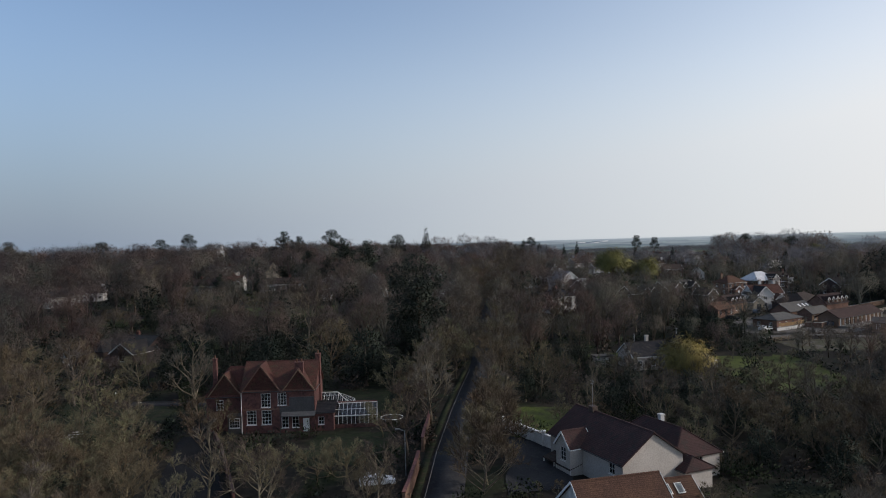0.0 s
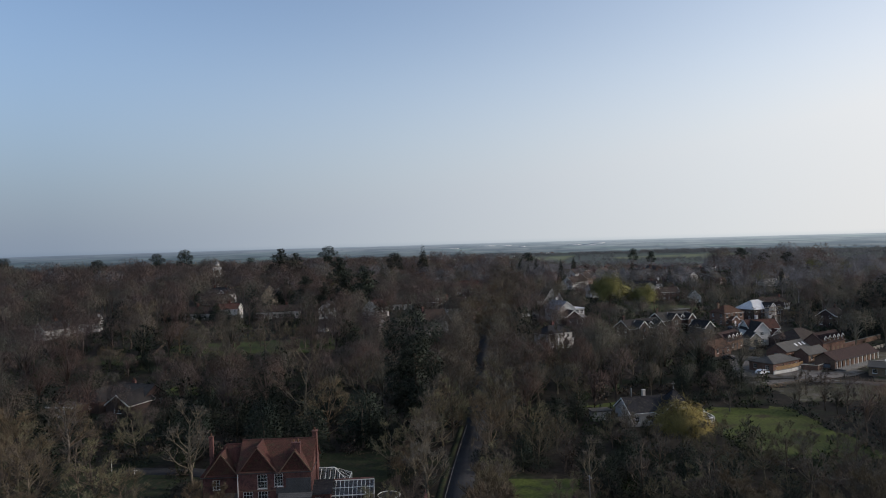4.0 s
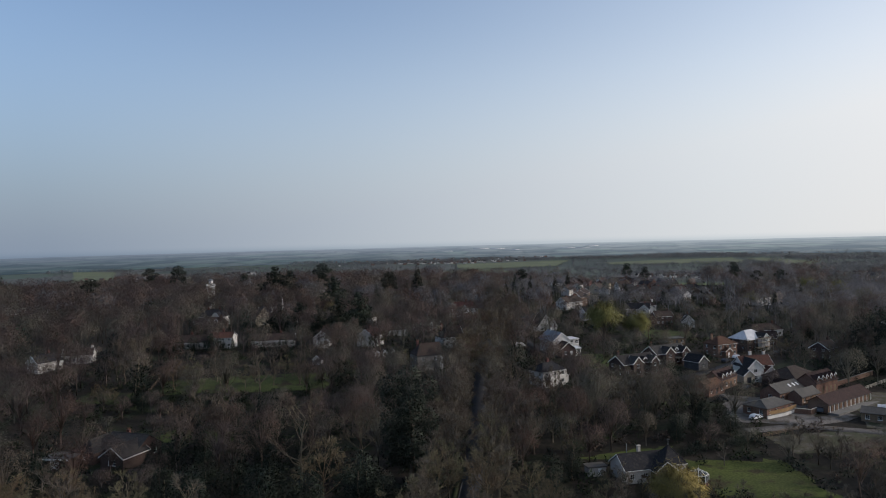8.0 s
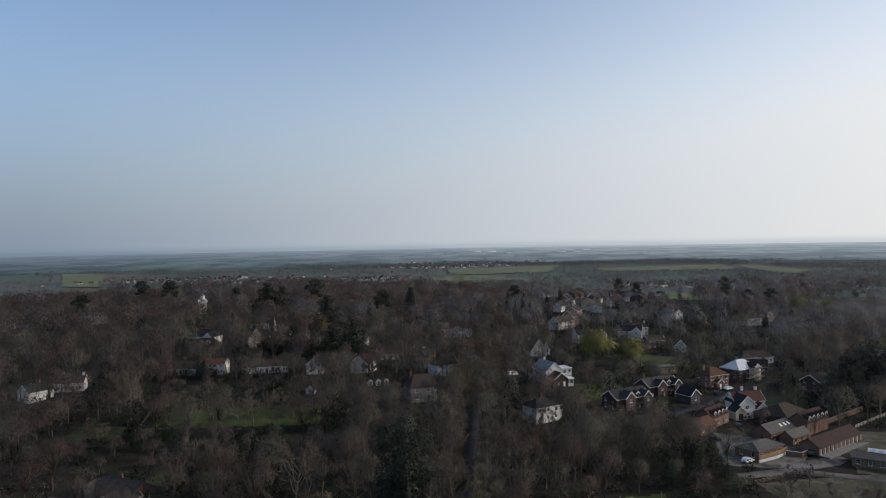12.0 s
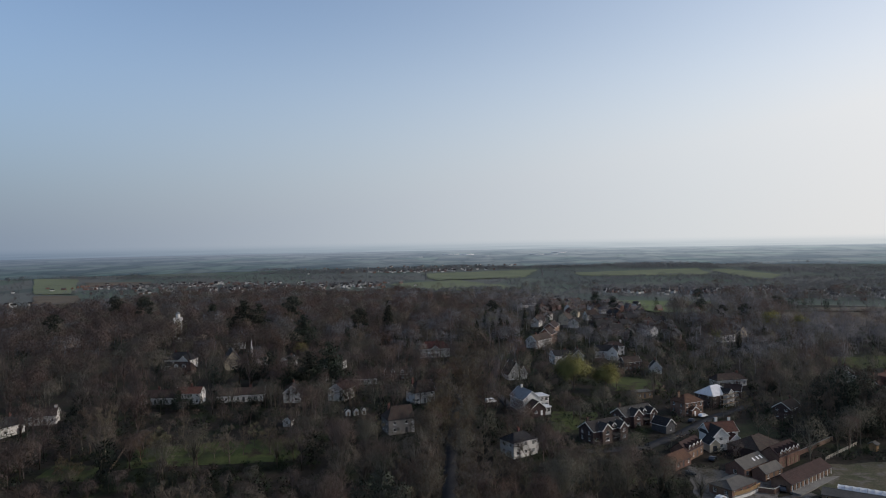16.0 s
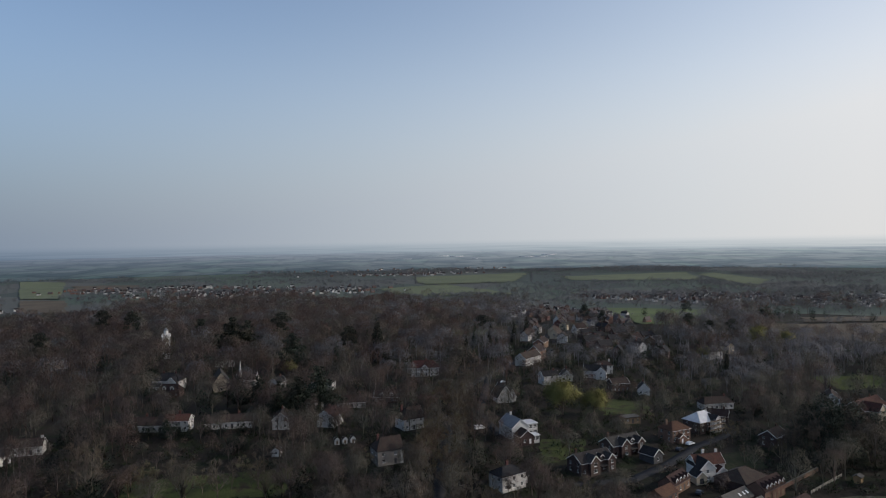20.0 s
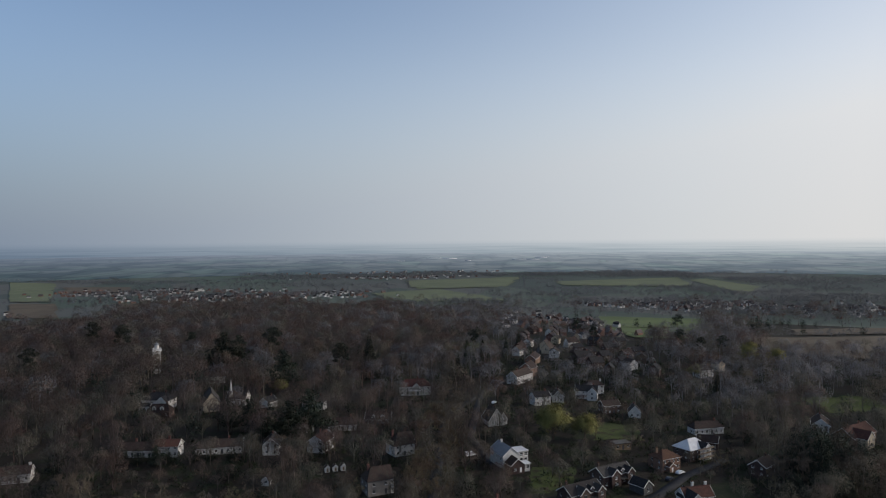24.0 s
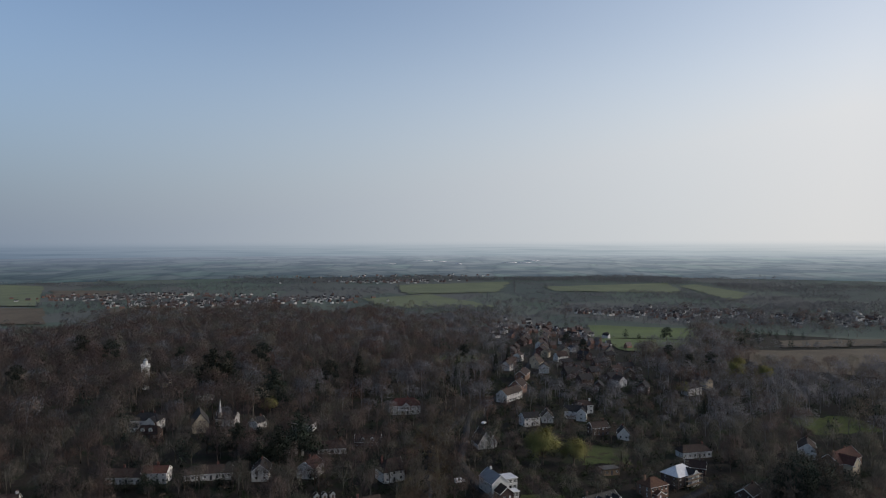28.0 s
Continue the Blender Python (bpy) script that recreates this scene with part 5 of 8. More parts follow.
def cross_house():
    x, y = 113, 250
    r = thing("white_house", x, y, 8, "white-rendered house with crossing gables and red tile roof", "house")
    body(r, Matrix(), 11.5, 6.5, 5.0, 7.8, RENDER_WHITE, TILE_RED, (0, 0), {"S": rowwin(11.5, [0.9, 3.3], 3), "E": [(0, 3.3, 1.1, 1.2, (2, 2)), (0, 0.9, 1.4, 1.2, (3, 2)), (0, 5.4, 0.8, 0.9)], "N": rowwin(11.5, [0.9, 3.3], 3)}, trim=PAINT)
    wing(r, -3.4, -2.5, 90, 9.0, 6.0, 4.8, 7.6, RENDER_WHITE, SLATE, (0, 0), {"W": [(0, 0.9, 1.5, 1.2, (3, 2)), (0, 3.2, 1.3, 1.2, (2, 2))]}, trim=PAINT)
    wing(r, 2.6, -4.6, 90, 4.0, 4.2, 3.0, 4.8, RENDER_WHITE, TILE_RED, (0, 0), {"W": [(0, 0.8, 1.4, 1.2, (3, 2))]}, trim=PAINT)
    wing(r, -6.8, -6.0, 90, 5.0, 4.0, 2.7, 4.4, RENDER_CREAM, SLATE, (0, 0), {"W": [(0, 0.05, 1.6, 2.0, "door", PAINT_DARK)]}, trim=PAINT)
    chimney(r, Matrix(), -0.6, 0.8, 7.0, 9.2, 0.9, 0.7, RENDER_WHITE, 2)
    chimney(r, Matrix(), 4.6, 0.6, 7.0, 9.0, 0.8, 0.7, RENDER_WHITE, 2)
    plot(x, y, 8, 14, 14, 2, 14)


cross_house()
# the stables
h = house("broad dark-roofed barn beside the stable yard", 121.5, 240, 34, 15, 12, 3.0, 6.0, BRICK_BROWN, TILE_BROWN, (5, 5), 0, 3, (0, 0), 1, (), trim=None, name="barn", front_clear=8)


def dormer_barn():
    x, y, t = 124.5, 229.0, 34
    r = thing("coach_house", x, y, t, "orange-brick coach house with five roof dormers", "barn")
    body(r, Matrix(), 13.5, 6.5, 4.0, 6.6, BRICK_ORANGE, TILE_DARKRED, (0, 0), {"S": [(-5.3 + 2.65 * i, 0.05, 1.3, 2.2, "door", TIMBER) for i in range(5)], "E": [(0, 0.9, 1.1, 1.2)], "N": rowwin(13.5, [0.9], 4)}, trim=None)
    for i in range(5):
        dormer(r, -5.3 + 2.65 * i, -3.2, 3.9, 0, 1.6, 1.3, 0.8, 2.6, BRICK_ORANGE, TILE_DARKRED)
    plot(x, y, t, 14, 7, 2, 8)


dormer_barn()
h = house("low orange-brick stable with grey sheet roof and rooflights", 109.5, 222.0, 34, 14, 6.5, 2.9, 5.0, BRICK_ORANGE, SHEET_GREY, (0, 0), 4, 3, (1, 1), 1, (), name="stable", trim=None, front_clear=6)
for sx in (1.0, 3.4, 5.4):
    mm = pose(sx, -1.7, 4.04, math.degrees(math.atan(2.1 / 3.25)), 0, 0)
    part("skylight", Build(mm).box(-0.35, 0.35, -0.6, 0.6, 0.1, 0.22), PAINT, h)
h = house("short orange-brick stable wing with grey roof", 113.6, 216.8, 33, 10, 4.5, 2.6, 4.2, BRICK_ORANGE, SHEET_GREY, (0, 0), 3, 0, (0, 0), 1, (), name="stable", trim=None, front_clear=4)


def long_stable():
    x, y, t = 122.6, 213.2, 34
    r = thing("long_stable", x, y, t, "long orange-brick stable row with red tile roof and open bays", "stable")
    body(r, Matrix(), 25, 6.0, 2.5, 4.3, BRICK_ORANGE, TILE_DARKRED, (0, 0), {"S": [(-11.2 + 2.5 * i, 0.05, 1.4, 2.2, "open") if i < 4 else (-11.2 + 2.5 * i, 0.05, 1.2, 2.1, "door", TIMBER if i % 2 else PAINT_DARK) for i in range(10)]}, trim=None, over=0.6)
    for i in range(11):
        part("veranda_post", Build().box(-12.4 + 2.48 * i - 0.08, -12.4 + 2.48 * i + 0.08, -3.55, -3.4, -0.5, 2.2), PAINT, r)
    part("apron", Build().box(-12.8, 12.8, -6.2, -3.0, -0.6, 0.15), CONCRETE, r, "pale concrete apron")
    plot(x, y, t, 26, 9, 1.5, 8)


long_stable()
h = house("dark timber stable block with grey sheet roof", 128.0, 193.2, -37, 18, 6, 2.6, 3.7, TIMBER, SHEET_GREY, (0, 0), 6, 0, (1, 1), 1, (), name="stable", trim=None, front_clear=6)


def polytunnel(x, y, turn, length, radius, height):
    """A low barrel of sheeting over hoops, each bay sagging between two hoops."""
    r = thing("polytunnel", x, y, turn, "long white sheeted tunnel behind the timber stable", "shed")
    bays = 8
    for i in range(bays):
        b = Build()
        pts = []
        for e, sag in ((0.0, 1.0), (0.5, 0.97), (1.0, 1.0)):
            for k in range(11):
                a = math.pi * k / 10
                pts.append((-length / 2 + length * (i + e) / bays, math.cos(a) * radius * sag, math.sin(a) * height * sag - 0.05))
        b.add(pts, [(row * 11 + k, row * 11 + k + 1, row * 11 + k + 12, row * 11 + k + 11) for row in (0, 1) for k in range(10)])
        part("sheet", b, SLATE_PALE, r)
    for i in range(bays + 1):
        b = Build()
        for k in range(10):
            p, q = math.pi * k / 10, math.pi * (k + 1) / 10
            u = -length / 2 + length * i / bays
            b.tube((u, math.cos(p) * radius, math.sin(p) * height - 0.05), (u, math.cos(q) * radius, math.sin(q) * height - 0.05), 0.06, 0.06, 5, False)
        part("hoop", b, ZINC, r)
    for u in (-length / 2, length / 2):
        part("end_wall", Build().prism([(math.cos(math.pi * k / 10) * radius * 0.98, math.sin(math.pi * k / 10) * height * 0.98 - 0.1) for k in range(11)], u - 0.03, u + 0.03), TIMBER, r, "weathered boarded end")
    plot(x, y, turn, length, radius * 2, 1.5, 6)


polytunnel(132.2, 195.6, -37, 15, 2.6, 3.9)
h = house("small timber shed with a sunlit ochre front", 163, 237.5, 40, 3.0, 2.4, 2.3, 2.9, BOARDS_SUNLIT, SHEET_GREY, (0, 0), 0, 0, (0, 0), 1, (), name="shed", trim=None, front_clear=5)
h = house("low brick stable office with shallow grey roof", 97.5, 206.5, 33, 13, 7.5, 2.7, 4.0, BRICK_ORANGE, SHEET_GREY, (3, 3), 4, 2, (2, 2), 1, (), name="stable", trim=None, front_clear=8)
h = house("orange-brick cart shed with clay tile roof", 88.7, 229.0, 38, 9.5, 6, 2.5, 4.4, BRICK_ORANGE, TILE_ORANGE, (0, 0), 3, 0, (0, 0), 1, (), name="cart_shed", trim=None, front_clear=8)
h = house("orange-brick garage block with dormers over the doors", 96.2, 237.6, 42, 12, 6, 3.4, 5.8, BRICK_ORANGE, TILE_DARKRED, (0, 0), 4, 0, (1, 1), 1, (), name="garage_block", trim=None, front_clear=6)
for i in range(4):
    dormer(h, -4.2 + 2.8 * i, -2.95, 3.3, 0, 1.5, 1.2, 0.7, 2.2, BRICK_ORANGE, TILE_DARKRED)
garden_wall("yard_wall", [(134.7, 235.3), (141, 239.6), (148.5, 244.7), (155.7, 249.6)], 1.5, 0.3, BRICK_ORANGE, CONCRETE, "long low brick wall behind the yard")
garden_wall("yard_wall", [(104.6, 205.0), (108.5, 203.2), (111.3, 205.2)], 1.5, 0.3, BRICK_ORANGE, STONE, "brick yard wall at the stable corner")
garden_wall("pale_wall", [(94.0, 199.5), (100.5, 202.6), (106.5, 206.8)], 1.0, 0.3, RENDER_WHITE, CONCRETE, "low pale wall in front of the stable office")
garden_wall("board_screen", [(95.0, 200.5), (100.9, 203.3), (106.4, 207.4)], 1.9, 0.1, BOARDS_SUNLIT, BOARDS_SUNLIT, "ochre board screen behind the low pale wall", category="fence")


def rail_fence(line, label, height=1.25, step=2.4, material=TIMBER):
    r = thing("rail_fence", *line[0], 0, label, "fence")
    inv = r.matrix_world.inverted()
    spots = []
    for p, q in zip(line, line[1:]):
        k = max(1, round(math.dist(p, q) / step))
        spots += [(p[0] + (q[0] - p[0]) * i / k, p[1] + (q[1] - p[1]) * i / k) for i in range(k)]
    spots.append(line[-1])
    at = [inv @ Vector((x, y, gz(x, y))) for x, y in spots]
    for a in at:
        part("post", Build().box(a.x - 0.07, a.x + 0.07, a.y - 0.07, a.y + 0.07, a.z - 0.4, a.z + height), material, r)
    for z in (height * 0.4, height * 0.68, height * 0.95):
        for a, b in zip(at, at[1:]):
            part("rail", Build().beam(a + Vector((0, 0, z)), b + Vector((0, 0, z)), 0.05, 0.12), material, r)


rail_fence([(140.5, 229.2), (150.2, 236), (160.5, 243)], "pale timber rail fence beside the yard", material=STONE)
rail_fence([(83.9, 183.3), (100, 190.5), (109, 188)], "post-and-rail fence along the riding track")
rail_fence([(109.9, 179.1), (112, 171), (113, 162)], "dark post-and-rail paddock fence")
rail_fence([(-100, 256), (-98, 242), (-96, 228)], "weathered timber fence at the park lawn")

# west of the lane
h = house("long white bungalow range with dark tile roof", -107.5, 315.5, -4, 15, 7.5, 2.9, 5.6, RENDER_WHITE, TILE_BROWN, (0, 0), 6, 3, (1, 0), 1, ((-0.1, 0.2),), front_clear=42)
h = house("white two-storey wing with red-brown tiles", -94.5, 314.6, -4, 10.5, 7.0, 4.6, 6.7, RENDER_WHITE, TILE_RED, (0, 0), 4, 3, (0, 2), 2, ((0.0, 0.2),), front_clear=42)
h = house("white hip-roofed villa with two dormers", -126, 404, -8, 15, 10, 5.4, 8.8, RENDER_WHITE, SLATE, (3.5, 3.5), 4, 3, (2, 2), chimneys=((-0.2, 0), (0.25, 0)), front_clear=46)
wing(h, 4.5, -5.5, 90, 5.0, 5.2, 5.2, 7.8, RENDER_WHITE, SLATE, (0, 0), {"W": [(0, 0.9, 1.6, 1.3, (3, 2)), (0, 3.3, 1.4, 1.3, (3, 2))]}, trim=PAINT)
wing(h, -4.8, -6.5, 0, 6.0, 4.0, 2.8, 4.2, RENDER_WHITE, SLATE, (0, 0), {"S": rowwin(6, [0.8], 3, 1.3, 1.4, (2, 2))}, trim=PAINT)
h = house("dark cottage with two arched dormers below the villa", -120, 386, -6, 12, 7, 3.0, 6.2, BRICK_BROWN, TILE_BROWN, (2, 2), 4, 2, (1, 1), 1, ((0.3, 0),), trim=None, front_clear=22)
for dx in (-2.2, 2.0):
    dormer(h, dx, -3.0, 3.2, 0, 1.8, 1.5, 0.9, 2.4, RENDER_WHITE, SLATE)
h = house("dark-roofed bungalow with long glazed veranda", -73.5, 318, 8, 20, 7.5, 2.9, 5.4, RENDER_WHITE, TILE_BROWN, (2.5, 0), 8, 3, (1, 1), 1, ((0.2, 0.1),), front_clear=42)
h = house("white house with half-hidden gable among bare trees", -152, 276, 60, 10, 7, 3.6, 6.2, RENDER_WHITE, SLATE, (0, 0), 2, 2, (2, 2), 1, ((0.2, 0.1),), front_clear=5)
h = house("white cottage with tall white chimney", -145, 289, 12, 11, 6.5, 3.4, 5.8, RENDER_WHITE, TILE_BROWN, (0, 0), 4, 2, (1, 1), 1, ((0.44, 0.0),), stack=RENDER_WHITE, front_clear=5)
h = house("white hipped house on the wooded hill", -299, 505, 10, 13, 8, 5.0, 7.8, RENDER_WHITE, TILE_BROWN, (3, 3), 4, 2, (2, 2))
h = house("red-tiled house showing through the wood", -250, 439, -35, 11, 7.5, 4.8, 7.6, RENDER_CREAM, TILE_ORANGE, (0, 0), 3, 2, (2, 2))
h = house("white gable-fronted house with large window", -50.6, 318, 92, 11, 7.2, 4.4, 7.4, RENDER_WHITE, SLATE, (0, 0), 3, 3, (2, 2), 2, ((0.2, 0.0),), front_clear=16)
g = house("small white gabled garden house", -46.6, 279, 84, 3.6, 3.2, 2.0, 3.4, RENDER_WHITE, TILE_BROWN, (0, 0), 0, 0, (1, 0), 1, (), name="summerhouse", front_clear=24)
h = house("brick house with rust-red roof and white gable", -29.5, 321, 70, 11, 8, 4.8, 7.6, RENDER_WHITE, TILE_RED, (0, 0), 2, 2, (2, 2), 2, ((0.1, 0.1),), front_clear=9)
h = house("white house with steep brown roof and brick chimney", 6.2, 313.5, 25, 10, 9.0, 4.8, 9.0, RENDER_WHITE, TILE_BROWN, (3.6, 0), 3, 3, (2, 2), 2, ((-0.3, 0.2),), front_clear=34)
h = house("tall brown-roofed pale house with white gable and bay windows", -4.0, 270.5, 20, 9.5, 8.5, 5.6, 9.4, RENDER_SHADED, TILE_BROWN, (2.6, 0), 2, 3, (2, 0), 2, ((-0.3, 0.1),), trim=None, front_clear=14)
# thin white wing over the gable end holds its sunlit tone
wing(h, 5.0, 0, 0, 1.2, 8.56, 5.62, 9.43, RENDER_WHITE, TILE_BROWN, (0, 0), {"E": [(-2, 0.9, 1.6, 1.4, (3, 2)), (2, 0.9, 1.6, 1.4, (3, 2)), (-2, 3.5, 1.3, 1.3, (2, 2)), (2, 3.5, 1.3, 1.3, (2, 2))]}, trim=None)
for i in range(3):
    hv = thing("garden_hut", -24.4 + 3.2 * i, 292 + 0.9 * i, 16, "small pale gabled garden hut in a row of three", "hut", "row of garden huts")
    body(hv, pose(0, 0, 0, 0, 0, 90), 2.2, 1.9, 1.7, 2.7, RENDER_WHITE, TILE_BROWN, (0, 0), {"W": [(0, 0.05, 0.8, 1.5, "door", TIMBER)]}, base=-0.4, trim=PAINT, over=0.15, gutters=False)
plot(-21, 293, 16, 10, 4, 1.5, 24)
h = house("white house with broad red roof and balcony", 17.5, 434, 2, 19, 10, 5.4, 9.0, RENDER_WHITE, TILE_RED, (4, 4), 6, 3, (2, 2), 2, ((0.1, 0.1),), front_clear=58)
part("balcony", Build().box(-4.5, 4.5, -6.7, -5.02, 2.7, 2.85).box(-4.5, 4.5, -6.7, -6.62, 2.85, 3.8), PAINT, h)
wing(h, 0.5, -3.6, 90, 4.0, 4.0, 5.4, 7.4, RENDER_WHITE, TILE_RED, (0, 0), {"W": [(0, 5.45, 1.2, 0.9)]}, trim=PAINT, base=4.9)
h = house("steep-gabled cottage with pale catslide front", 54.8, 359, 100, 11, 8.4, 2.6, 8.6, RENDER_WHITE, TILE_BROWN, (0, 0), 3, 3, (2, 2), 1, ((-0.2, 0.0),), front_clear=30)
wing(h, -2.0, -4.2, 0, 4.0, 4.0, 2.6, 6.4, RENDER_WHITE, TILE_BROWN, (0, 0), None, trim=PAINT)
# church, tower
ch = house("ochre-fronted church with steep gable and grey roof", -97, 400, 106, 18, 8.5, 5.0, 10.5, RENDER_CREAM, ROOF_GREY, (0, 0), 4, 4, (1, 1), 1, (), trim=None, name="church", front_clear=26)
ch = house("pale church hall beside the spire", -84, 409, -10, 11, 8, 4.0, 7.6, RENDER_WHITE, SLATE, (0, 0), 3, 3, (1, 1), 1, (), name="church_hall", front_clear=22)
sp = thing("spire", -87.6, 407.0, 0, "slender white shingled spire on a square base", "spire")
part("base", Build().box(-0.9, 0.9, -0.9, 0.9, -1, 6.8), STONE, sp)
part("steeple", Build().tube((0, 0, 6.8), (0, 0, 14.2), 0.95, 0.05, 8), RENDER_WHITE, sp)
part("finial", Build().tube((0, 0, 14.0), (0, 0, 15.2), 0.05, 0.03, 6).beam((-0.3, 0, 14.8), (0.3, 0, 14.8), 0.06, 0.06), ZINC, sp)
tw = thing("belvedere_tower", -161.5, 512.5, 20, "tall white belvedere tower with lantern above the trees", "tower")
part("shaft", Build().box(-2.6, 2.6, -2.6, 2.6, -1, 16.0), RENDER_WHITE, tw)
part("cornice", Build().box(-3.1, 3.1, -3.1, 3.1, 16.0, 16.7).box(-2.85, 2.85, -2.85, 2.85, 15.6, 16.0), PAINT, tw)
part("parapet", Build().box(-3.0, 3.0, -3.0, -2.8, 16.7, 17.5).box(-3.0, 3.0, 2.8, 3.0, 16.7, 17.5).box(-3.0, -2.8, -2.8, 2.8, 16.7, 17.5).box(2.8, 3.0, -2.8, 2.8, 16.7, 17.5), RENDER_WHITE, tw)
part("lantern", Build().tube((0, 0, 16.7), (0, 0, 20.0), 1.5, 1.4, 8), RENDER_WHITE, tw)
part("dome", Build().tube((0, 0, 20.0), (0, 0, 20.8), 1.75, 1.2, 8).tube((0, 0, 20.8), (0, 0, 21.5), 1.2, 0.3, 8), LEAD, tw)
part("finial", Build().tube((0, 0, 21.4), (0, 0, 22.9), 0.08, 0.03, 6), ZINC, tw)
for k in range(4):
    for z in (6.0, 12.0):
        window(tw, pose(0, 0, 0, 0, 0, 90 * k) @ pose(0, -2.62, 0), 0, z, 1.0, 2.2, (2, 3), inset=-0.04)
plot(-161.5, 512.5, 0, 6, 6, 0.5, 3)
h = house("white lodge at the foot of the tower", -112, 474, 14, 12, 7, 4.2, 6.8, RENDER_WHITE, TILE_BROWN, (0, 0), 4, 2, (2, 2), 1)
h = house("white-ended lodge in the wood", -150, 520, -30, 9, 6, 3.2, 5.4, RENDER_CREAM, TILE_BROWN, (0, 0), 2, 2, (1, 1), 1)

# the village street climbing away, and the eastern houses
h = house("row of brown-roofed white cottages with pale gable", 88.5, 462, 48, 20, 8, 5.0, 8.2, RENDER_WHITE, TILE_BROWN, (0, 0), 6, 4, (2, 2), 2, ((-0.2, 0), (0.3, 0)), front_clear=26)
h = house("tall brick gabled house at the street's bend", 98.5, 482, 58, 12, 8.5, 6.0, 9.6, BRICK_ORANGE, TILE_BROWN, (0, 0), 3, 3, (2, 3), 2, ((0.2, 0),), front_clear=24)
h = house("brown-roofed brick terrace further up the street", 111, 528, 66, 18, 8, 5.0, 8.0, BRICK_ORANGE, TILE_BROWN, (0, 0), 5, 4, (2, 2), 2, ((0, 0),), front_clear=24)
h = house("white-walled cottage with black roof and crossing wing", 119, 411, -20, 13, 7, 4.6, 7.4, RENDER_WHITE, SLATE, (0, 0), 4, 3, (2, 2), 2, ((0.3, 0.1),), front_clear=24)
wing(h, 3.6, -3.4, 90, 7, 6, 4.4, 7.0, RENDER_WHITE, SLATE, (0, 0), {"W": [(0, 3.2, 1.3, 1.2, (2, 2)), (0, 0.8, 1.5, 1.2, (3, 2))]}, trim=PAINT)
h = house("white-gabled cottage in village gardens", 100, 405, 80, 9, 6.5, 3.4, 6.6, RENDER_WHITE, TILE_BROWN, (0, 0), 2, 2, (2, 2), 1, ((0.2, 0),), front_clear=18)
h = house("slate-roofed house with white porch", 88, 398, 15, 10, 7, 4.8, 7.2, RENDER_WHITE, SLATE, (0, 0), 3, 3, (2, 2), 2, ((0.3, 0),), front_clear=18)
h = house("white gable cottage by the lane", 134, 372, 75, 8, 6, 3.0, 6.2, RENDER_WHITE, SLATE, (0, 0), 2, 2, (2, 2), 1, ((0.2, 0),), front_clear=18)
h = house("brick house among the back gardens", 122, 378, 10, 10, 7, 4.6, 7.0, BRICK_BROWN, TILE_BROWN, (0, 0), 4, 3, (2, 2), 2, ((0.3, 0),), front_clear=14)
h = house("white-fronted house beyond the willows", 127, 424, 5, 11, 7, 5.0, 7.4, RENDER_WHITE, TILE_BROWN, (2.5, 2.5), 4, 3, (2, 2), 2, ((0.4, 0.0),), stack=RENDER_WHITE, front_clear=16)
h = house("large red-roofed house at the wood's edge", 222, 318, 30, 22, 10, 4.6, 8.4, BRICK_ORANGE, TILE_RED, (0, 0), 6, 4, (2, 2), 2, ((0.2, 0), (-0.3, 0)), front_clear=26)
wing(h, -4, -5.5, 90, 8, 7, 4.6, 7.8, RENDER_CREAM, TILE_RED, (0, 0), {"W": rowwin(7, [0.9, 3.2], 2)}, trim=PAINT)
h = house("white-ended house with dark roof near the meadow", 218, 338, 60, 14, 8, 4.6, 7.6, RENDER_WHITE, TILE_BROWN, (0, 0), 4, 3, (2, 2), 2, front_clear=20)
h = house("brown-brick house with lit gable in trees", 156, 281, 40, 11, 7, 4.4, 6.8, BRICK_BROWN, TILE_BROWN, (0, 0), 3, 2, (2, 2), 2, front_clear=18)
h = house("low house with white window front behind the wood", 160, 342, 8, 16, 7, 3.2, 5.8, RENDER_WHITE, TILE_BROWN, (2, 2), 6, 2, (1, 1), 1, front_clear=16)
h = house("small brick house with white gable near the works", 150, 318, -30, 9, 6.5, 3.2, 5.6, BRICK_BROWN, TILE_BROWN, (0, 0), 3, 2, (1, 1), 1, front_clear=14)
h = house("timber-framed garden studio with flat roof", 108, 318, 12, 8, 5, 2.8, 2.8, TIMBER, SHEET_GREY, (0, 0), 3, 0, (1, 1), 1, (), name="studio", front_clear=12)
h = house("bungalow with grey roof in the gardens", -22, 356, 5, 14, 8, 2.9, 5.6, RENDER_WHITE, TILE_BROWN, (2, 2), 5, 3, (2, 2), 1, front_clear=22)
h = house("dormered bungalow beside its neighbour", -4, 366, -6, 13, 8, 2.9, 5.8, BRICK_BROWN, TILE_BROWN, (0, 0), 5, 3, (2, 2), 1, front_clear=22)
for dx in (-2.4, 2.4):
    dormer(h, dx, -3.4, 3.0, 0, 1.8, 1.4, 0.8, 2.6, RENDER_WHITE, TILE_BROWN)
h = house("brown-roofed house in dense gardens", -42, 352, 12, 12, 7.5, 4.6, 7.2, RENDER_WHITE, TILE_BROWN, (0, 0), 4, 3, (2, 2), 2, front_clear=18)
h = house("house with pale walls behind the church wood", -40, 398, -12, 12, 8, 4.6, 7.4, RENDER_WHITE, TILE_BROWN, (2, 2), 4, 3, (2, 2), 2, front_clear=22)
h = house("small white-gabled lodge in the wood", -66, 402, 60, 8, 6, 3.4, 6.0, RENDER_WHITE, SLATE, (0, 0), 2, 2, (1, 1), 1, front_clear=22)

# smaller houses along the far street, alike in kind
village_rng = random.Random(7)
SPOTS = []
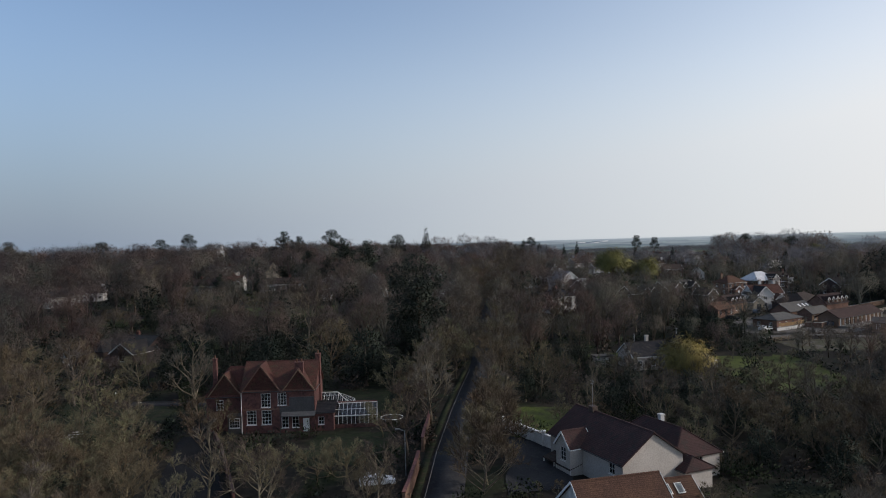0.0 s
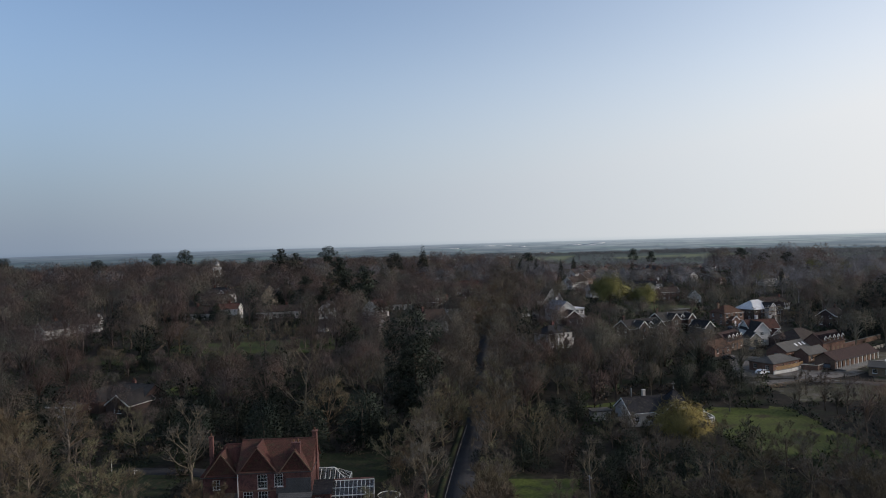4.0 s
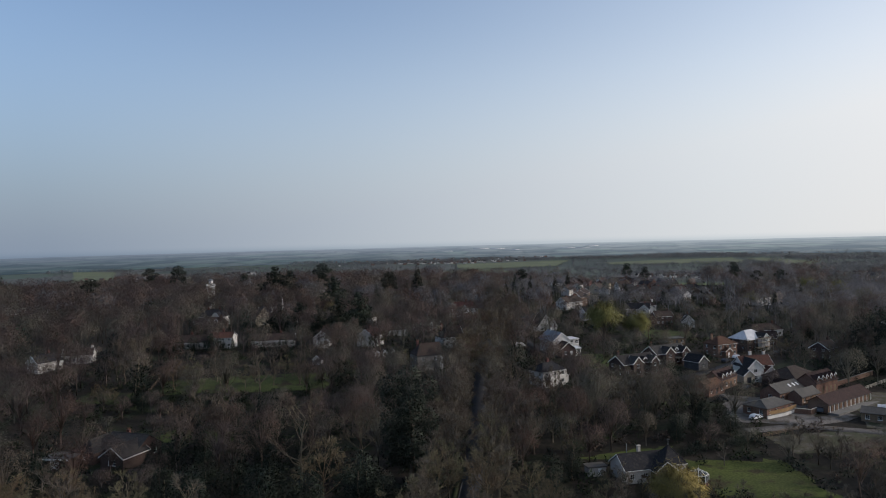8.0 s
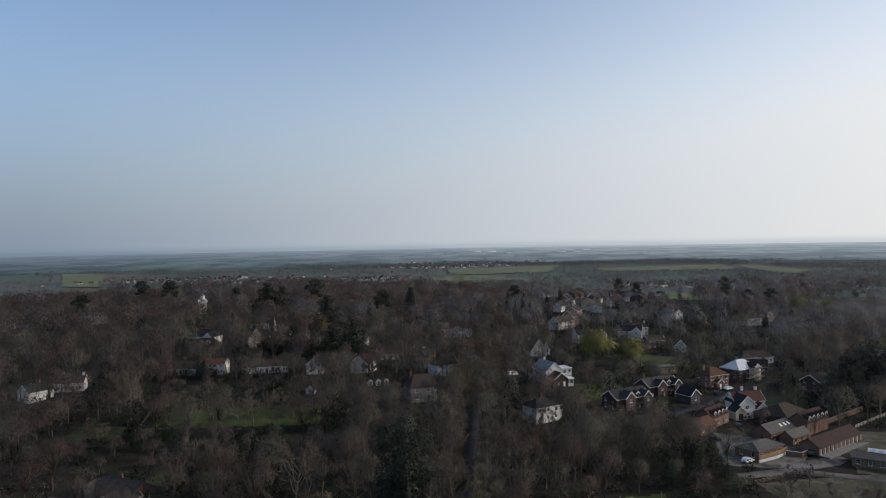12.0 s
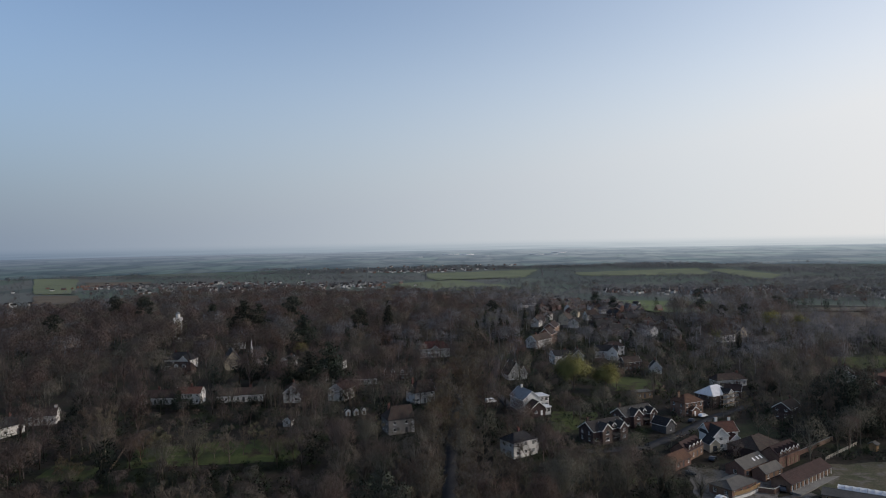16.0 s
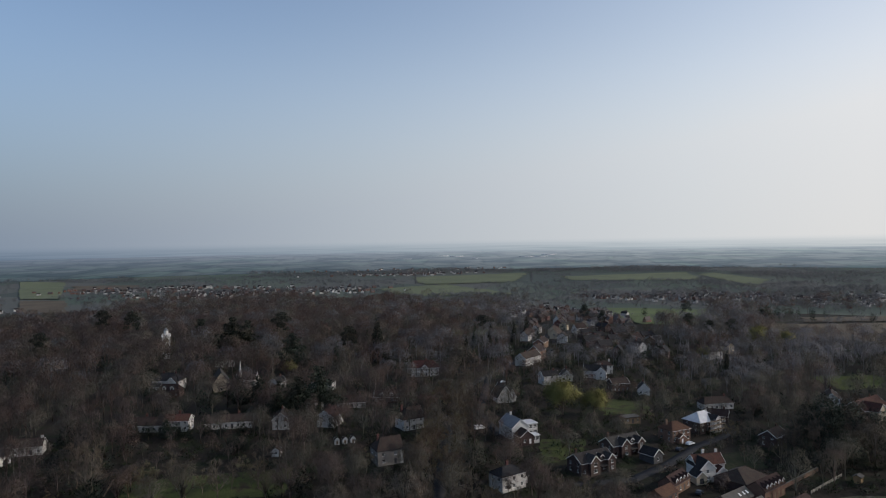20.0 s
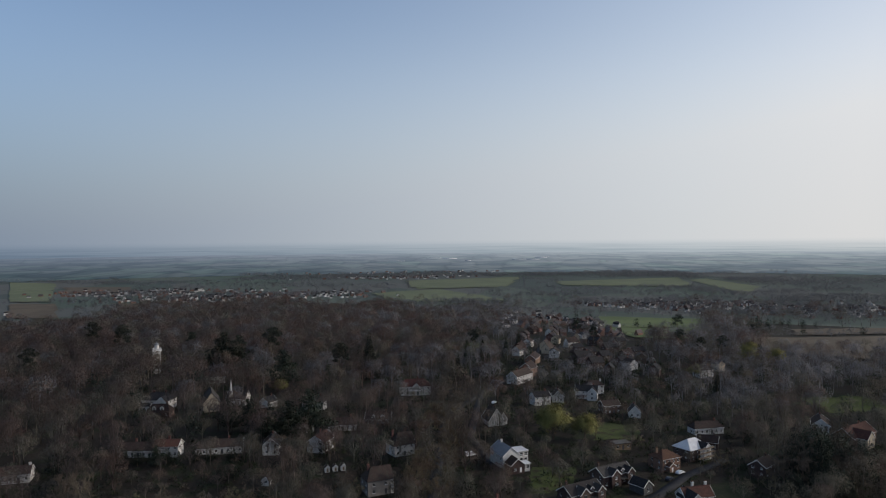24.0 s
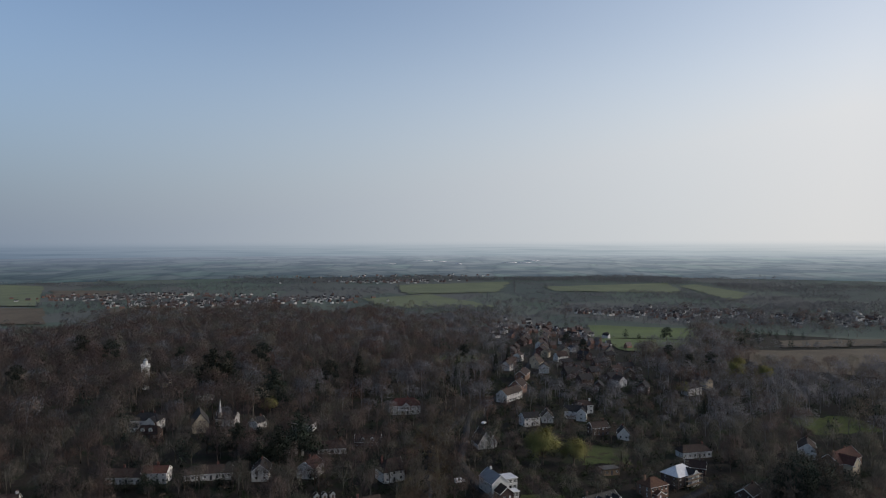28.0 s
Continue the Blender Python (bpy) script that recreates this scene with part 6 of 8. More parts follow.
for i in range(48):
    u = i / 47
    yy = 560 + 430 * u
    mid = 120 + 110 * u
    SPOTS.append((mid + village_rng.choice((-1, 1)) * village_rng.uniform(9, 16) + village_rng.uniform(-4, 4), yy + village_rng.uniform(-4, 4), 68 + village_rng.uniform(-8, 8)))
for x, y in ((162, 551), (168, 533), (176, 510), (152, 503), (186, 574), (150, 530), (140, 560), (158, 575)):
    SPOTS.append((x, y, 20.5))
for i in range(30):
    SPOTS.append((village_rng.uniform(150, 250), village_rng.uniform(440, 820), village_rng.choice((20, 68, 110)) + village_rng.uniform(-9, 9)))
done = []
for x, y, t in SPOTS:
    if any(math.hypot(x - a, y - b) < 13 for a, b in done) or inside(TAKEN, np.array([x]), np.array([y]))[0]:
        continue
    done.append((x, y))
    L, D = village_rng.uniform(8, 14), village_rng.uniform(6.5, 8)
    w, rf = village_rng.choice(((RENDER_WHITE, TILE_BROWN), (RENDER_CREAM, TILE_BROWN), (BRICK_BROWN, TILE_BROWN), (BRICK_BROWN, SLATE), (BRICK, TILE_BROWN), (BRICK_BROWN, TILE_BROWN)))
    if t == 20.5:
        w, rf = BRICK_BROWN, SLATE
    words = {RENDER_WHITE: "white-rendered", RENDER_CREAM: "cream-rendered", BRICK_BROWN: "brown-brick", BRICK: "red-brick"}[w]
    tiles = {TILE_BROWN: "brown tile", TILE_ORANGE: "orange tile", SLATE: "grey slate", TILE_RED: "red tile"}[rf]
    r = thing("village_house", x, y, t, f"{words} village house with {tiles} roof", "house", "houses of the village street")
    e, rg = village_rng.uniform(4.6, 5.4), village_rng.uniform(7.2, 8.6)
    body(r, Matrix(), L, D, e, rg, w, rf, (0, 0), {"S": rowwin(L, [0.9, 3.2], 3, bars=(2, 1)), "N": rowwin(L, [0.9, 3.2], 3, bars=(2, 1)), "W": [(0, 3.2, 1.1, 1.2, (2, 1))]}, trim=None, gutters=False)
    chimney(r, Matrix(), L * 0.3, 0, rg - 0.6, rg + 0.9, 0.9, 0.6, BRICK, 0)
    plot(x, y, t, L, D, 1.0, 6)


# ---------- vehicles, lamp ----------
def car(x, y, turn, paint, label, van=False):
    r = thing("van" if van else "car", x, y, turn, label, "van" if van else "car")
    r.matrix_world = pose(x, y, gz(x, y) + 0.15, 0, 0, turn)
    L, W, H = (4.9, 1.9, 1.95) if van else (4.2, 1.75, 1.45)
    if van:
        side = [(-L / 2, 0.35), (L / 2 - 0.05, 0.35), (L / 2, 0.8), (L / 2 - 0.9, 1.15), (L / 2 - 1.6, H - 0.05), (L / 2 - 2.0, H), (-L / 2 + 0.1, H), (-L / 2, H - 0.2)]
    else:
        side = [(-L / 2, 0.4), (L / 2 - 0.05, 0.35), (L / 2, 0.7), (L / 2 - 1.0, 0.92), (L / 2 - 1.7, H - 0.03), (L / 2 - 2.2, H), (-L / 2 + 0.9, H - 0.05), (-L / 2 + 0.1, 0.95)]
    n = len(side)
    b = Build().add([(x0, -W / 2, z) for x0, z in side] + [(x0, W / 2, z) for x0, z in side],
                    [tuple(reversed(range(n))), tuple(range(n, 2 * n))] + [(i, (i + 1) % n, n + (i + 1) % n, n + i) for i in range(n)])
    part("body", b, paint, r)
    part("windscreen", Build().beam((L / 2 - 1.02, 0, 0.99 if not van else 1.22), (L / 2 - 1.62, 0, H - 0.12), W * 0.82, 0.03), GLASS, r)
    for s in (-1, 1):
        part("side_window", Build().box(L / 2 - 2.3, L / 2 - 1.7, s * W / 2 - 0.012, s * W / 2 + 0.012, 0.95 if not van else 1.2, H - 0.2).box(-L / 2 + 1.0, L / 2 - 2.4, s * W / 2 - 0.012, s * W / 2 + 0.012, 0.97 if not van else 1.3, H - 0.2), GLASS, r)
        part("headlight", Build().box(L / 2 - 0.12, L / 2 + 0.01, s * W * 0.36 - 0.16, s * W * 0.36 + 0.16, 0.6, 0.74), GLASS, r)
        for wx in (-L * 0.31, L * 0.32):
            w = part("wheel", Build().tube((wx, s * W / 2 - 0.1, 0.17), (wx, s * W / 2 + 0.04, 0.17), 0.32, 0.32, 14), RUBBER, r)
            part("rim", Build().tube((wx, s * W / 2 + 0.03, 0.17), (wx, s * W / 2 + 0.055, 0.17), 0.2, 0.18, 10), ZINC, w)
    keep(x, y, turn, 3, 2)


car(36.8, 306.2, 20, CAR_WHITE, "white van parked on the close", True)
car(-8.6, 83.6, 12, CAR_WHITE, "white car parked behind the roadside wall")
car(89.5, 219.5, -20, CAR_DARK, "dark car parked in the stable yard")
car(91.0, 200.0, 30, CAR_WHITE, "white car beside the stable office")
car(132.5, 219.5, 34, CAR_WHITE, "white van beside the long stable", True)
car(112.5, 205.5, 60, CAR_DARK, "dark car by the yard wall")
car(103.0, 232.5, 50, CAR_DARK, "dark car near the garage block")
car(122.0, 284.0, 30, CAR_WHITE, "white car outside the orange-tiled house")
car(114.5, 277.0, 40, CAR_DARK, "dark car on the brick close")
car(62.0, 402.0, 60, CAR_WHITE, "white car on the village lane")
car(104.0, 500.0, 65, CAR_WHITE, "white car in the village street")
car(116.0, 512.0, 68, CAR_DARK, "dark car in the village street")
lamp = thing("street_lamp", -5.4, 87.4, 0, "thin grey street lamp beside the brick wall", "street lamp")
part("pole", Build().tube((0, 0, -0.3), (0, 0, 5.6), 0.07, 0.05, 8), ZINC, lamp)
part("arm", Build().tube((0, 0, 5.55), (-0.7, 0, 5.8), 0.035, 0.03, 6), ZINC, lamp)
part("lantern", Build().box(-1.2, -0.6, -0.13, 0.13, 5.74, 5.88), LEAD, lamp)
lamp = thing("street_lamp", 7.0, 146.0, 0, "thin grey street lamp at the lane's edge", "street lamp")
part("pole", Build().tube((0, 0, -0.3), (0, 0, 5.8), 0.07, 0.05, 8), ZINC, lamp)
part("lantern", Build().box(-0.9, 0.0, -0.13, 0.13, 5.7, 5.86), LEAD, lamp)
for x, y, hgt in ((-62.3, 132.3, 2.4), (-57.2, 130.2, 0.9)):
    s = thing("garden_post", x, y, 30, "white garden post with crossbar", "post")
    part("upright", Build().box(-0.04, 0.04, -0.04, 0.04, -0.3, hgt), PAINT, s)
    part("crossbar", Build().box(-0.1, 0.5, -0.03, 0.03, hgt - 0.3, hgt - 0.22), PAINT, s)

# round trampoline on the lawn, and a white rail gate left on the garden
tp = thing("trampoline", -9.0, 113.5, 0, "round garden trampoline with pale rim and dark mat", "trampoline")
rim = Build()
for k in range(20):
    a0, a1 = k * math.pi / 10, (k + 1) * math.pi / 10
    rim.tube((1.8 * math.cos(a0), 1.8 * math.sin(a0), 0.85), (1.8 * math.cos(a1), 1.8 * math.sin(a1), 0.85), 0.06, 0.06, 6)
part("rim", rim, PAINT, tp)
part("mat", Build().tube((0, 0, 0.82), (0, 0, 0.84), 1.7, 1.7, 20), RUBBER, tp)
for k in range(6):
    a0 = k * math.pi / 3
    part("leg", Build().tube((1.75 * math.cos(a0), 1.75 * math.sin(a0), -0.1), (1.78 * math.cos(a0), 1.78 * math.sin(a0), 0.83), 0.03, 0.03, 6), ZINC, tp)
keep(-9, 113.5, 0, 2.4, 2.4)
gt = thing("white_gate", -58.6, 108.8, 14, "white timber rail gate standing on the garden", "gate")
for x0 in (-1.9, 0.0, 1.9):
    part("gate_post", Build().box(x0 - 0.05, x0 + 0.05, -0.05, 0.05, -0.2, 1.1), PAINT, gt)
for z in (0.3, 0.65, 1.0):
    part("gate_rail", Build().box(-1.95, 1.95, -0.075, -0.05, z - 0.05, z + 0.05), PAINT, gt)
keep(-58.6, 108.8, 14, 2.5, 2.0)
keep(-60, 102, 14, 3, 5, FRONT)


# ---------- trees ----------
class Cloud:
    """Fast triangle and quad soup with numpy."""

    def __init__(self):
        self.v, self.f, self.w = [], [], []
        self.n = 0

    def add(self, v, f, w=None):
        self.v.append(v)
        self.f.append(f + self.n)
        self.w.append(unit(v - v.mean(0) + np.array([0, 0, 0.01])) if w is None else w)
        self.n += len(v)

    def arrays(self):
        return np.concatenate(self.v), np.concatenate(self.f)

    def rounded(self):
        """With soft normals that follow the crown's round form, and faces turned to agree with them."""
        v, f, w = np.concatenate(self.v), np.concatenate(self.f), np.concatenate(self.w)
        g = np.cross(v[f[:, 1]] - v[f[:, 0]], v[f[:, 2]] - v[f[:, 0]])
        wrong = (g * w[f[:, 0]]).sum(1) < 0
        f[wrong] = f[wrong][:, ::-1]
        return v, f, w


def unit(a):
    return a / np.maximum(np.linalg.norm(a, axis=-1, keepdims=True), 1e-9)


def frusta(p, q, r0, r1, sides):
    """Tapered prisms for many limbs at once, as triangles."""
    d = unit(q - p)
    ref = np.where(np.abs(d[:, 2:]) < 0.8, np.array([[0, 0, 1.0]]), np.array([[1.0, 0, 0]]))
    a = unit(np.cross(d, ref))
    b = np.cross(d, a)
    an = np.arange(sides) * 2 * np.pi / sides
    ring = a[:, None] * np.cos(an)[None, :, None] + b[:, None] * np.sin(an)[None, :, None]
    lo, hi = p[:, None] + ring * r0[:, None, None], q[:, None] + ring * r1[:, None, None]
    v = np.concatenate([lo, hi], 1).reshape(-1, 3)
    i = np.arange(sides)
    j = (i + 1) % sides
    one = np.concatenate([np.stack([i, j, j + sides], 1), np.stack([i, j + sides, i + sides], 1)])
    f = (one[None] + (np.arange(len(p)) * 2 * sides)[:, None, None]).reshape(-1, 3)
    return v, f


def slivers(rng, p, d, length, width):
    """Thin triangles, one for each twig, turned at random about their own axis."""
    side = unit(np.cross(d, rng.normal(size=d.shape))) * (width / 2)[:, None]
    sag = np.zeros_like(p)
    sag[:, 2] = 0.0
    v = np.stack([p - side, p + side, p + d * length[:, None] + sag], 1).reshape(-1, 3)
    return v, np.arange(len(v)).reshape(-1, 3)


def branch_out(rng, p, q, n, ratio, spread, up):
    """n children from each limb p-q, set along its outer part."""
    m = len(p)
    u = rng.uniform(0.3, 1.0, (m, n, 1))
    start = p[:, None] + (q - p)[:, None] * u
    d0 = unit(q - p)[:, None]
    d = unit(d0 + rng.normal(0, spread, (m, n, 3)) + np.array([0, 0, up]))
    ln = np.linalg.norm(q - p, axis=-1)[:, None, None] * ratio * rng.uniform(0.65, 1.25, (m, n, 1)) * (1.25 - 0.45 * u)
    return start.reshape(-1, 3), (start + d * ln).reshape(-1, 3)


def bare_tree(seed, height, crown, counts, twig, lean=0.1, fork=0.28, up=0.35):
    """Trunk with limbs, and the crown of finer branches and twigs, of a leafless tree."""
    rng = np.random.default_rng(seed)
    wood, fine = Cloud(), Cloud()
    knots = np.zeros((6, 3))
    knots[:, 2] = np.linspace(-0.4, height * 0.8, 6)
    knots[1:, :2] = np.cumsum(rng.normal(0, lean * height * 0.1, (5, 2)), 0)
    r = np.linspace(height * 0.021, height * 0.005, 6)
    wood.add(*frusta(knots[:-1], knots[1:], r[:-1], r[1:], 6))
    n1 = counts[0]
    at = rng.uniform(fork, 0.98, n1)
    k = np.minimum((at * 5).astype(int), 4)
    w = (at * 5 - k)[:, None]
    p1 = knots[k] * (1 - w) + knots[k + 1] * w
    an = np.arange(n1) * 2.4 + rng.normal(0, 0.4, n1)
    rise = 0.35 + 0.9 * at + rng.normal(0, 0.12, n1)
    d1 = unit(np.stack([np.cos(an), np.sin(an), rise + up - 0.35], 1))
    l1 = crown * (1.25 - 0.55 * at) * rng.uniform(0.8, 1.15, n1)
    mid = p1 + d1 * l1[:, None] * 0.55
    q1 = mid + unit(d1 + np.array([0, 0, 0.35]) + rng.normal(0, 0.18, (n1, 3))) * l1[:, None] * 0.5
    rr = height * 0.0085 * (1.3 - 0.7 * at)
    wood.add(*frusta(p1, mid, rr, rr * 0.65, 5))
    wood.add(*frusta(mid, q1, rr * 0.65, rr * 0.3, 4))
    p2a, q2a = branch_out(rng, mid, q1, counts[1], 0.85, 0.62, up)
    r2 = np.full(len(p2a), height * 0.0048)
    wood.add(*frusta(p2a, q2a, r2, r2 * 0.45, 3))
    p3, q3 = branch_out(rng, p2a, q2a, counts[2], 0.58, 0.62, up * 0.7)
    e = q3 - p3
    wood.add(*slivers(rng, p3, unit(e), np.linalg.norm(e, axis=1), np.full(len(p3), max(height * 0.0055, 0.06))))
    p4, q4 = branch_out(rng, p3, q3, counts[3], 0.62, 0.55, up * 0.5)
    e = q4 - p4
    ln = np.linalg.norm(e, axis=1)
    out = unit(p4 - np.array([0, 0, height * 0.45]))
    fine.add(*slivers(rng, p4, unit(unit(e) + 0.2 * out + rng.normal(0, 0.35, e.shape)), np.clip(ln * 1.2, 0.5, 2.0), np.full(len(p4), twig)))
    return wood.arrays(), fine.arrays()


def leafy(seed, shapes, n, size, ragged=0.25, droop=0.0):
    """Many small leaf sprays over and inside a set of ellipsoids (x, y, z, rx, ry, rz)."""
    rng = np.random.default_rng(seed)
    shapes = np.array(shapes, float)
    area = shapes[:, 3] * shapes[:, 5] + shapes[:, 3] * shapes[:, 4]
    pick = rng.choice(len(shapes), n, p=area / area.sum())
    s = shapes[pick]
    d = unit(rng.normal(size=(n, 3)))
    r = (1 - np.abs(rng.normal(0, ragged, n)))[:, None]
    p = s[:, :3] + d * s[:, 3:] * r
    out = unit(d + rng.normal(0, 0.55, (n, 3)) + np.array([0, 0, -droop]))
    side = unit(np.cross(out, rng.normal(size=(n, 3))))
    ln = (size * rng.uniform(0.6, 1.5, n))[:, None]
    w = ln * rng.uniform(0.35, 0.6, n)[:, None]
    v = np.stack([p - side * w * 0.5, p + side * w * 0.5, p + out * ln], 1).reshape(-1, 3)
    c = Cloud()
    c.add(v, np.arange(3 * n).reshape(-1, 3), np.repeat(unit(d + rng.normal(0, 0.25, (n, 3))), 3, 0))
    return c.rounded()


def stem(height, r, bend=0.0, seed=1, sides=7, limbs=0, reach=2.0):
    rng = np.random.default_rng(seed)
    c = Cloud()
    k = np.zeros((5, 3))
    k[:, 2] = np.linspace(-0.4, height, 5)
    k[1:, :2] = np.cumsum(rng.normal(0, bend, (4, 2)), 0)
    rr = np.linspace(r, r * 0.25, 5)
    c.add(*frusta(k[:-1], k[1:], rr[:-1], rr[1:], sides))
    if limbs:
        z = rng.uniform(0.3, 0.95, limbs)
        p = np.stack([np.interp(z * height, k[:, 2], k[:, 0]), np.interp(z * height, k[:, 2], k[:, 1]), z * height], 1)
        an = np.arange(limbs) * 2.4
        q = p + np.stack([np.cos(an) * reach * (1.2 - z * 0.7), np.sin(an) * reach * (1.2 - z * 0.7), 0.3 + 0 * z], 1)
        c.add(*frusta(p, q, np.full(limbs, r * 0.3), np.full(limbs, r * 0.1), 4))
    return c.arrays()


def tree_thing(name, x, y, wood, crown, label, category, group="", scale=1.0, turn=0.0, bark=None, leaf=None):
    r = thing(name, x, y, turn, label, category, group)
    for nm, (v, f, *w), m in (("trunk", wood, bark), ("crown", crown, leaf)):
        ob = new(nm, sheet_mesh(nm, v, f, m, *w))
        ob.parent = r
    r.scale = (scale,) * 3
    return r


def again(ob, x, y, turn, scale):
    base = ob.scale.copy()
    c = copy_thing(ob, pose(x, y, gz(x, y), 0, 0, turn) @ Matrix.Diagonal((scale / base.x,) * 3 + (1,)))
    return c


def taken(x, y):
    return inside(TAKEN, np.atleast_1d(np.asarray(x, float)), np.atleast_1d(np.asarray(y, float)))


# single trees that stand out
holm = [(0, 0, 22, 2.74, 2.59, 2.11), (-3.7, 0.448, 19.6, 2.59, 2.45, 2.51), (3.58, -0.56, 19.2, 2.74, 2.52, 2.64), (0.224, 2.46, 16, 2.74, 2.59, 3.63), (0, -2.69, 15, 2.81, 2.52, 3.63), (-3.58, -0.448, 12.5, 2.45, 2.45, 3.04), (3.81, 0.896, 12, 2.45, 2.45, 3.04), (0.448, -2.46, 9, 2.88, 2.59, 3.04), (-4.03, 0.448, 6.5, 2.3, 2.3, 2.51), (3.58, -0.896, 6.2, 2.3, 2.3, 2.51), (0, 1.68, 6, 2.59, 2.45, 2.64), (-3.43, -0.871, 17.5, 2.23, 2.11, 2.09), (1.52, -1.7, 17.1, 2.36, 2.17, 2.2), (1.41, 2.66, 14.3, 2.36, 2.23, 3.03), (-0.834, -1.81, 12.7, 2.42, 2.17, 3.03), (-3.54, -1.5, 10.2, 2.11, 2.11, 2.53), (4, 1.63, 10.4, 2.11, 2.11, 2.53), (1.22, -2.68, 6.77, 2.48, 2.23, 2.53), (-2.5, 1.02, 4.93, 1.98, 1.98, 2.09), (3.7, -1.88, 4.33, 1.98, 1.98, 2.09), (0.515, 1.22, 3.61, 2.23, 2.11, 2.2)]
tree_thing("evergreen_oak", -6.4, 159, stem(18, 0.6, 0.25, 3, limbs=14, reach=3), leafy(31, holm, 15000, 0.42, 0.26, 0.6), "towering dark evergreen with hanging foliage above the lane", "tree", scale=1.1, bark=BARK, leaf=LEAF_OAK)
keep(-6.4, 159, 0, 5, 5)


def tiers(seed, height, radius, n, flat=0.16, low=0.25):
    rng = np.random.default_rng(seed)
    out = []
    for i in range(n):
        u = low + (1 - low) * i / n
        a = i * 2.4 + rng.normal(0, 0.3)
        reach = radius * (1.05 - u) ** 0.7 * rng.uniform(0.55, 1.0)
        out.append((math.cos(a) * reach * 0.6, math.sin(a) * reach * 0.6, height * u, reach * 0.75, reach * 0.75, max(0.5, height * flat * 0.4)))
    out.append((0, 0, height * 0.97, radius * 0.16, radius * 0.16, height * 0.05))
    return out


def cone(height, radius, n=9):
    return [(0, 0, height * (0.08 + 0.9 * i / n), radius * (1.03 - i / n) + 0.15, radius * (1.03 - i / n) + 0.15, height / n) for i in range(n)]


big = tree_thing("giant_redwood", -11.5, 484, stem(25, 0.8, 0.1, 5), leafy(41, cone(32, 7.4, 9), 4200, 0.9, 0.3, 0.3), "tall dark conifer standing above the woods", "tree", bark=BARK, leaf=LEAF_DARK)
cedar = tree_thing("cedar", -66, 346, stem(14, 0.7, 0.3, 6, limbs=12, reach=5), leafy(42, tiers(5, 17, 10, 16), 4000, 0.7, 0.35), "spreading dark cedar with flat layered boughs", "tree", bark=BARK, leaf=LEAF_DARK)
pine = tree_thing("pine", -228, 471, stem(21, 0.45, 0.2, 8, limbs=8, reach=3), leafy(43, [(0, 0, 23.5, 3.6, 3.6, 1.9), (2.6, 1, 21.2, 3.2, 3.0, 1.7), (-2.9, -0.6, 20.2, 3.4, 3.0, 1.7), (1, -2.6, 18.2, 3.0, 2.8, 1.5), (-1.4, 2.5, 17, 2.8, 2.6, 1.4), (3.4, -1, 15.5, 2.2, 2.0, 1.1), (-3.4, 0.4, 14.6, 1.8, 1.8, 1.0)], 2400, 0.62, 0.35), "dark pine with a clumped crown on the skyline", "tree", bark=BARK, leaf=LEAF_DARK)
fir = tree_thing("conifer", 62, 600, stem(15, 0.3, 0.1, 9), leafy(44, cone(18, 3.0, 9), 1500, 0.7, 0.3, 0.2), "slender dark conifer among bare trees", "tree", bark=BARK, leaf=LEAF_DARK)
for x, y, s in ((-45, 331, 1.15), (-37, 345, 1.3), (-53, 327, 0.9), (-77, 353, 0.9), (-57, 351, 0.8), (-112, 500, 1.7), (-104, 512, 1.5), (-64, 452, 1.4), (-95, 300, 0.5)):
    again(cedar, x, y, 40 * s + x, s)
for x, y, s in ((-199, 552, 1.2), (236, 550, 0.85), (-150, 560, 0.9), (-82, 520, 1.2), (-30, 470, 1.05), (262, 530, 0.8), (-320, 520, 1.1), (-360, 470, 0.8), (180, 600, 0.8), (330, 610, 0.8), (-240, 600, 1.1), (238, 517, 0.8), (290, 680, 0.9), (174, 634, 0.9), (70, 560, 0.9)):
    again(pine, x, y, 57 * s + x, s)
fr = random.Random(3)
for x, y, s in ((48, 470, 1.0), (54, 476, 1.1), (60, 480, 0.95), (66, 486, 1.05), (72, 492, 0.9), (43, 462, 0.8), (96, 560, 0.9), (112, 590, 1.0), (60, 520, 1.15), (75, 545, 1.0), (128, 470, 0.9), (140, 430, 0.8),
                (-52, 208, 0.55), (-28, 196, 0.5), (-60, 178, 0.62), (-120, 330, 0.6), (-108, 302, 0.45), (-86, 300, 0.42), (176, 330, 0.8), (186, 300, 0.7), (170, 258, 0.6), (-36, 440, 1.1), (-20, 520, 1.0), (10, 500, 0.9), (204, 420, 0.9), (230, 440, 0.9), (-46, 165, 0.6)):
    again(fir, x, y, fr.uniform(0, 360), s * (1.08 if y > 420 else 1.0))


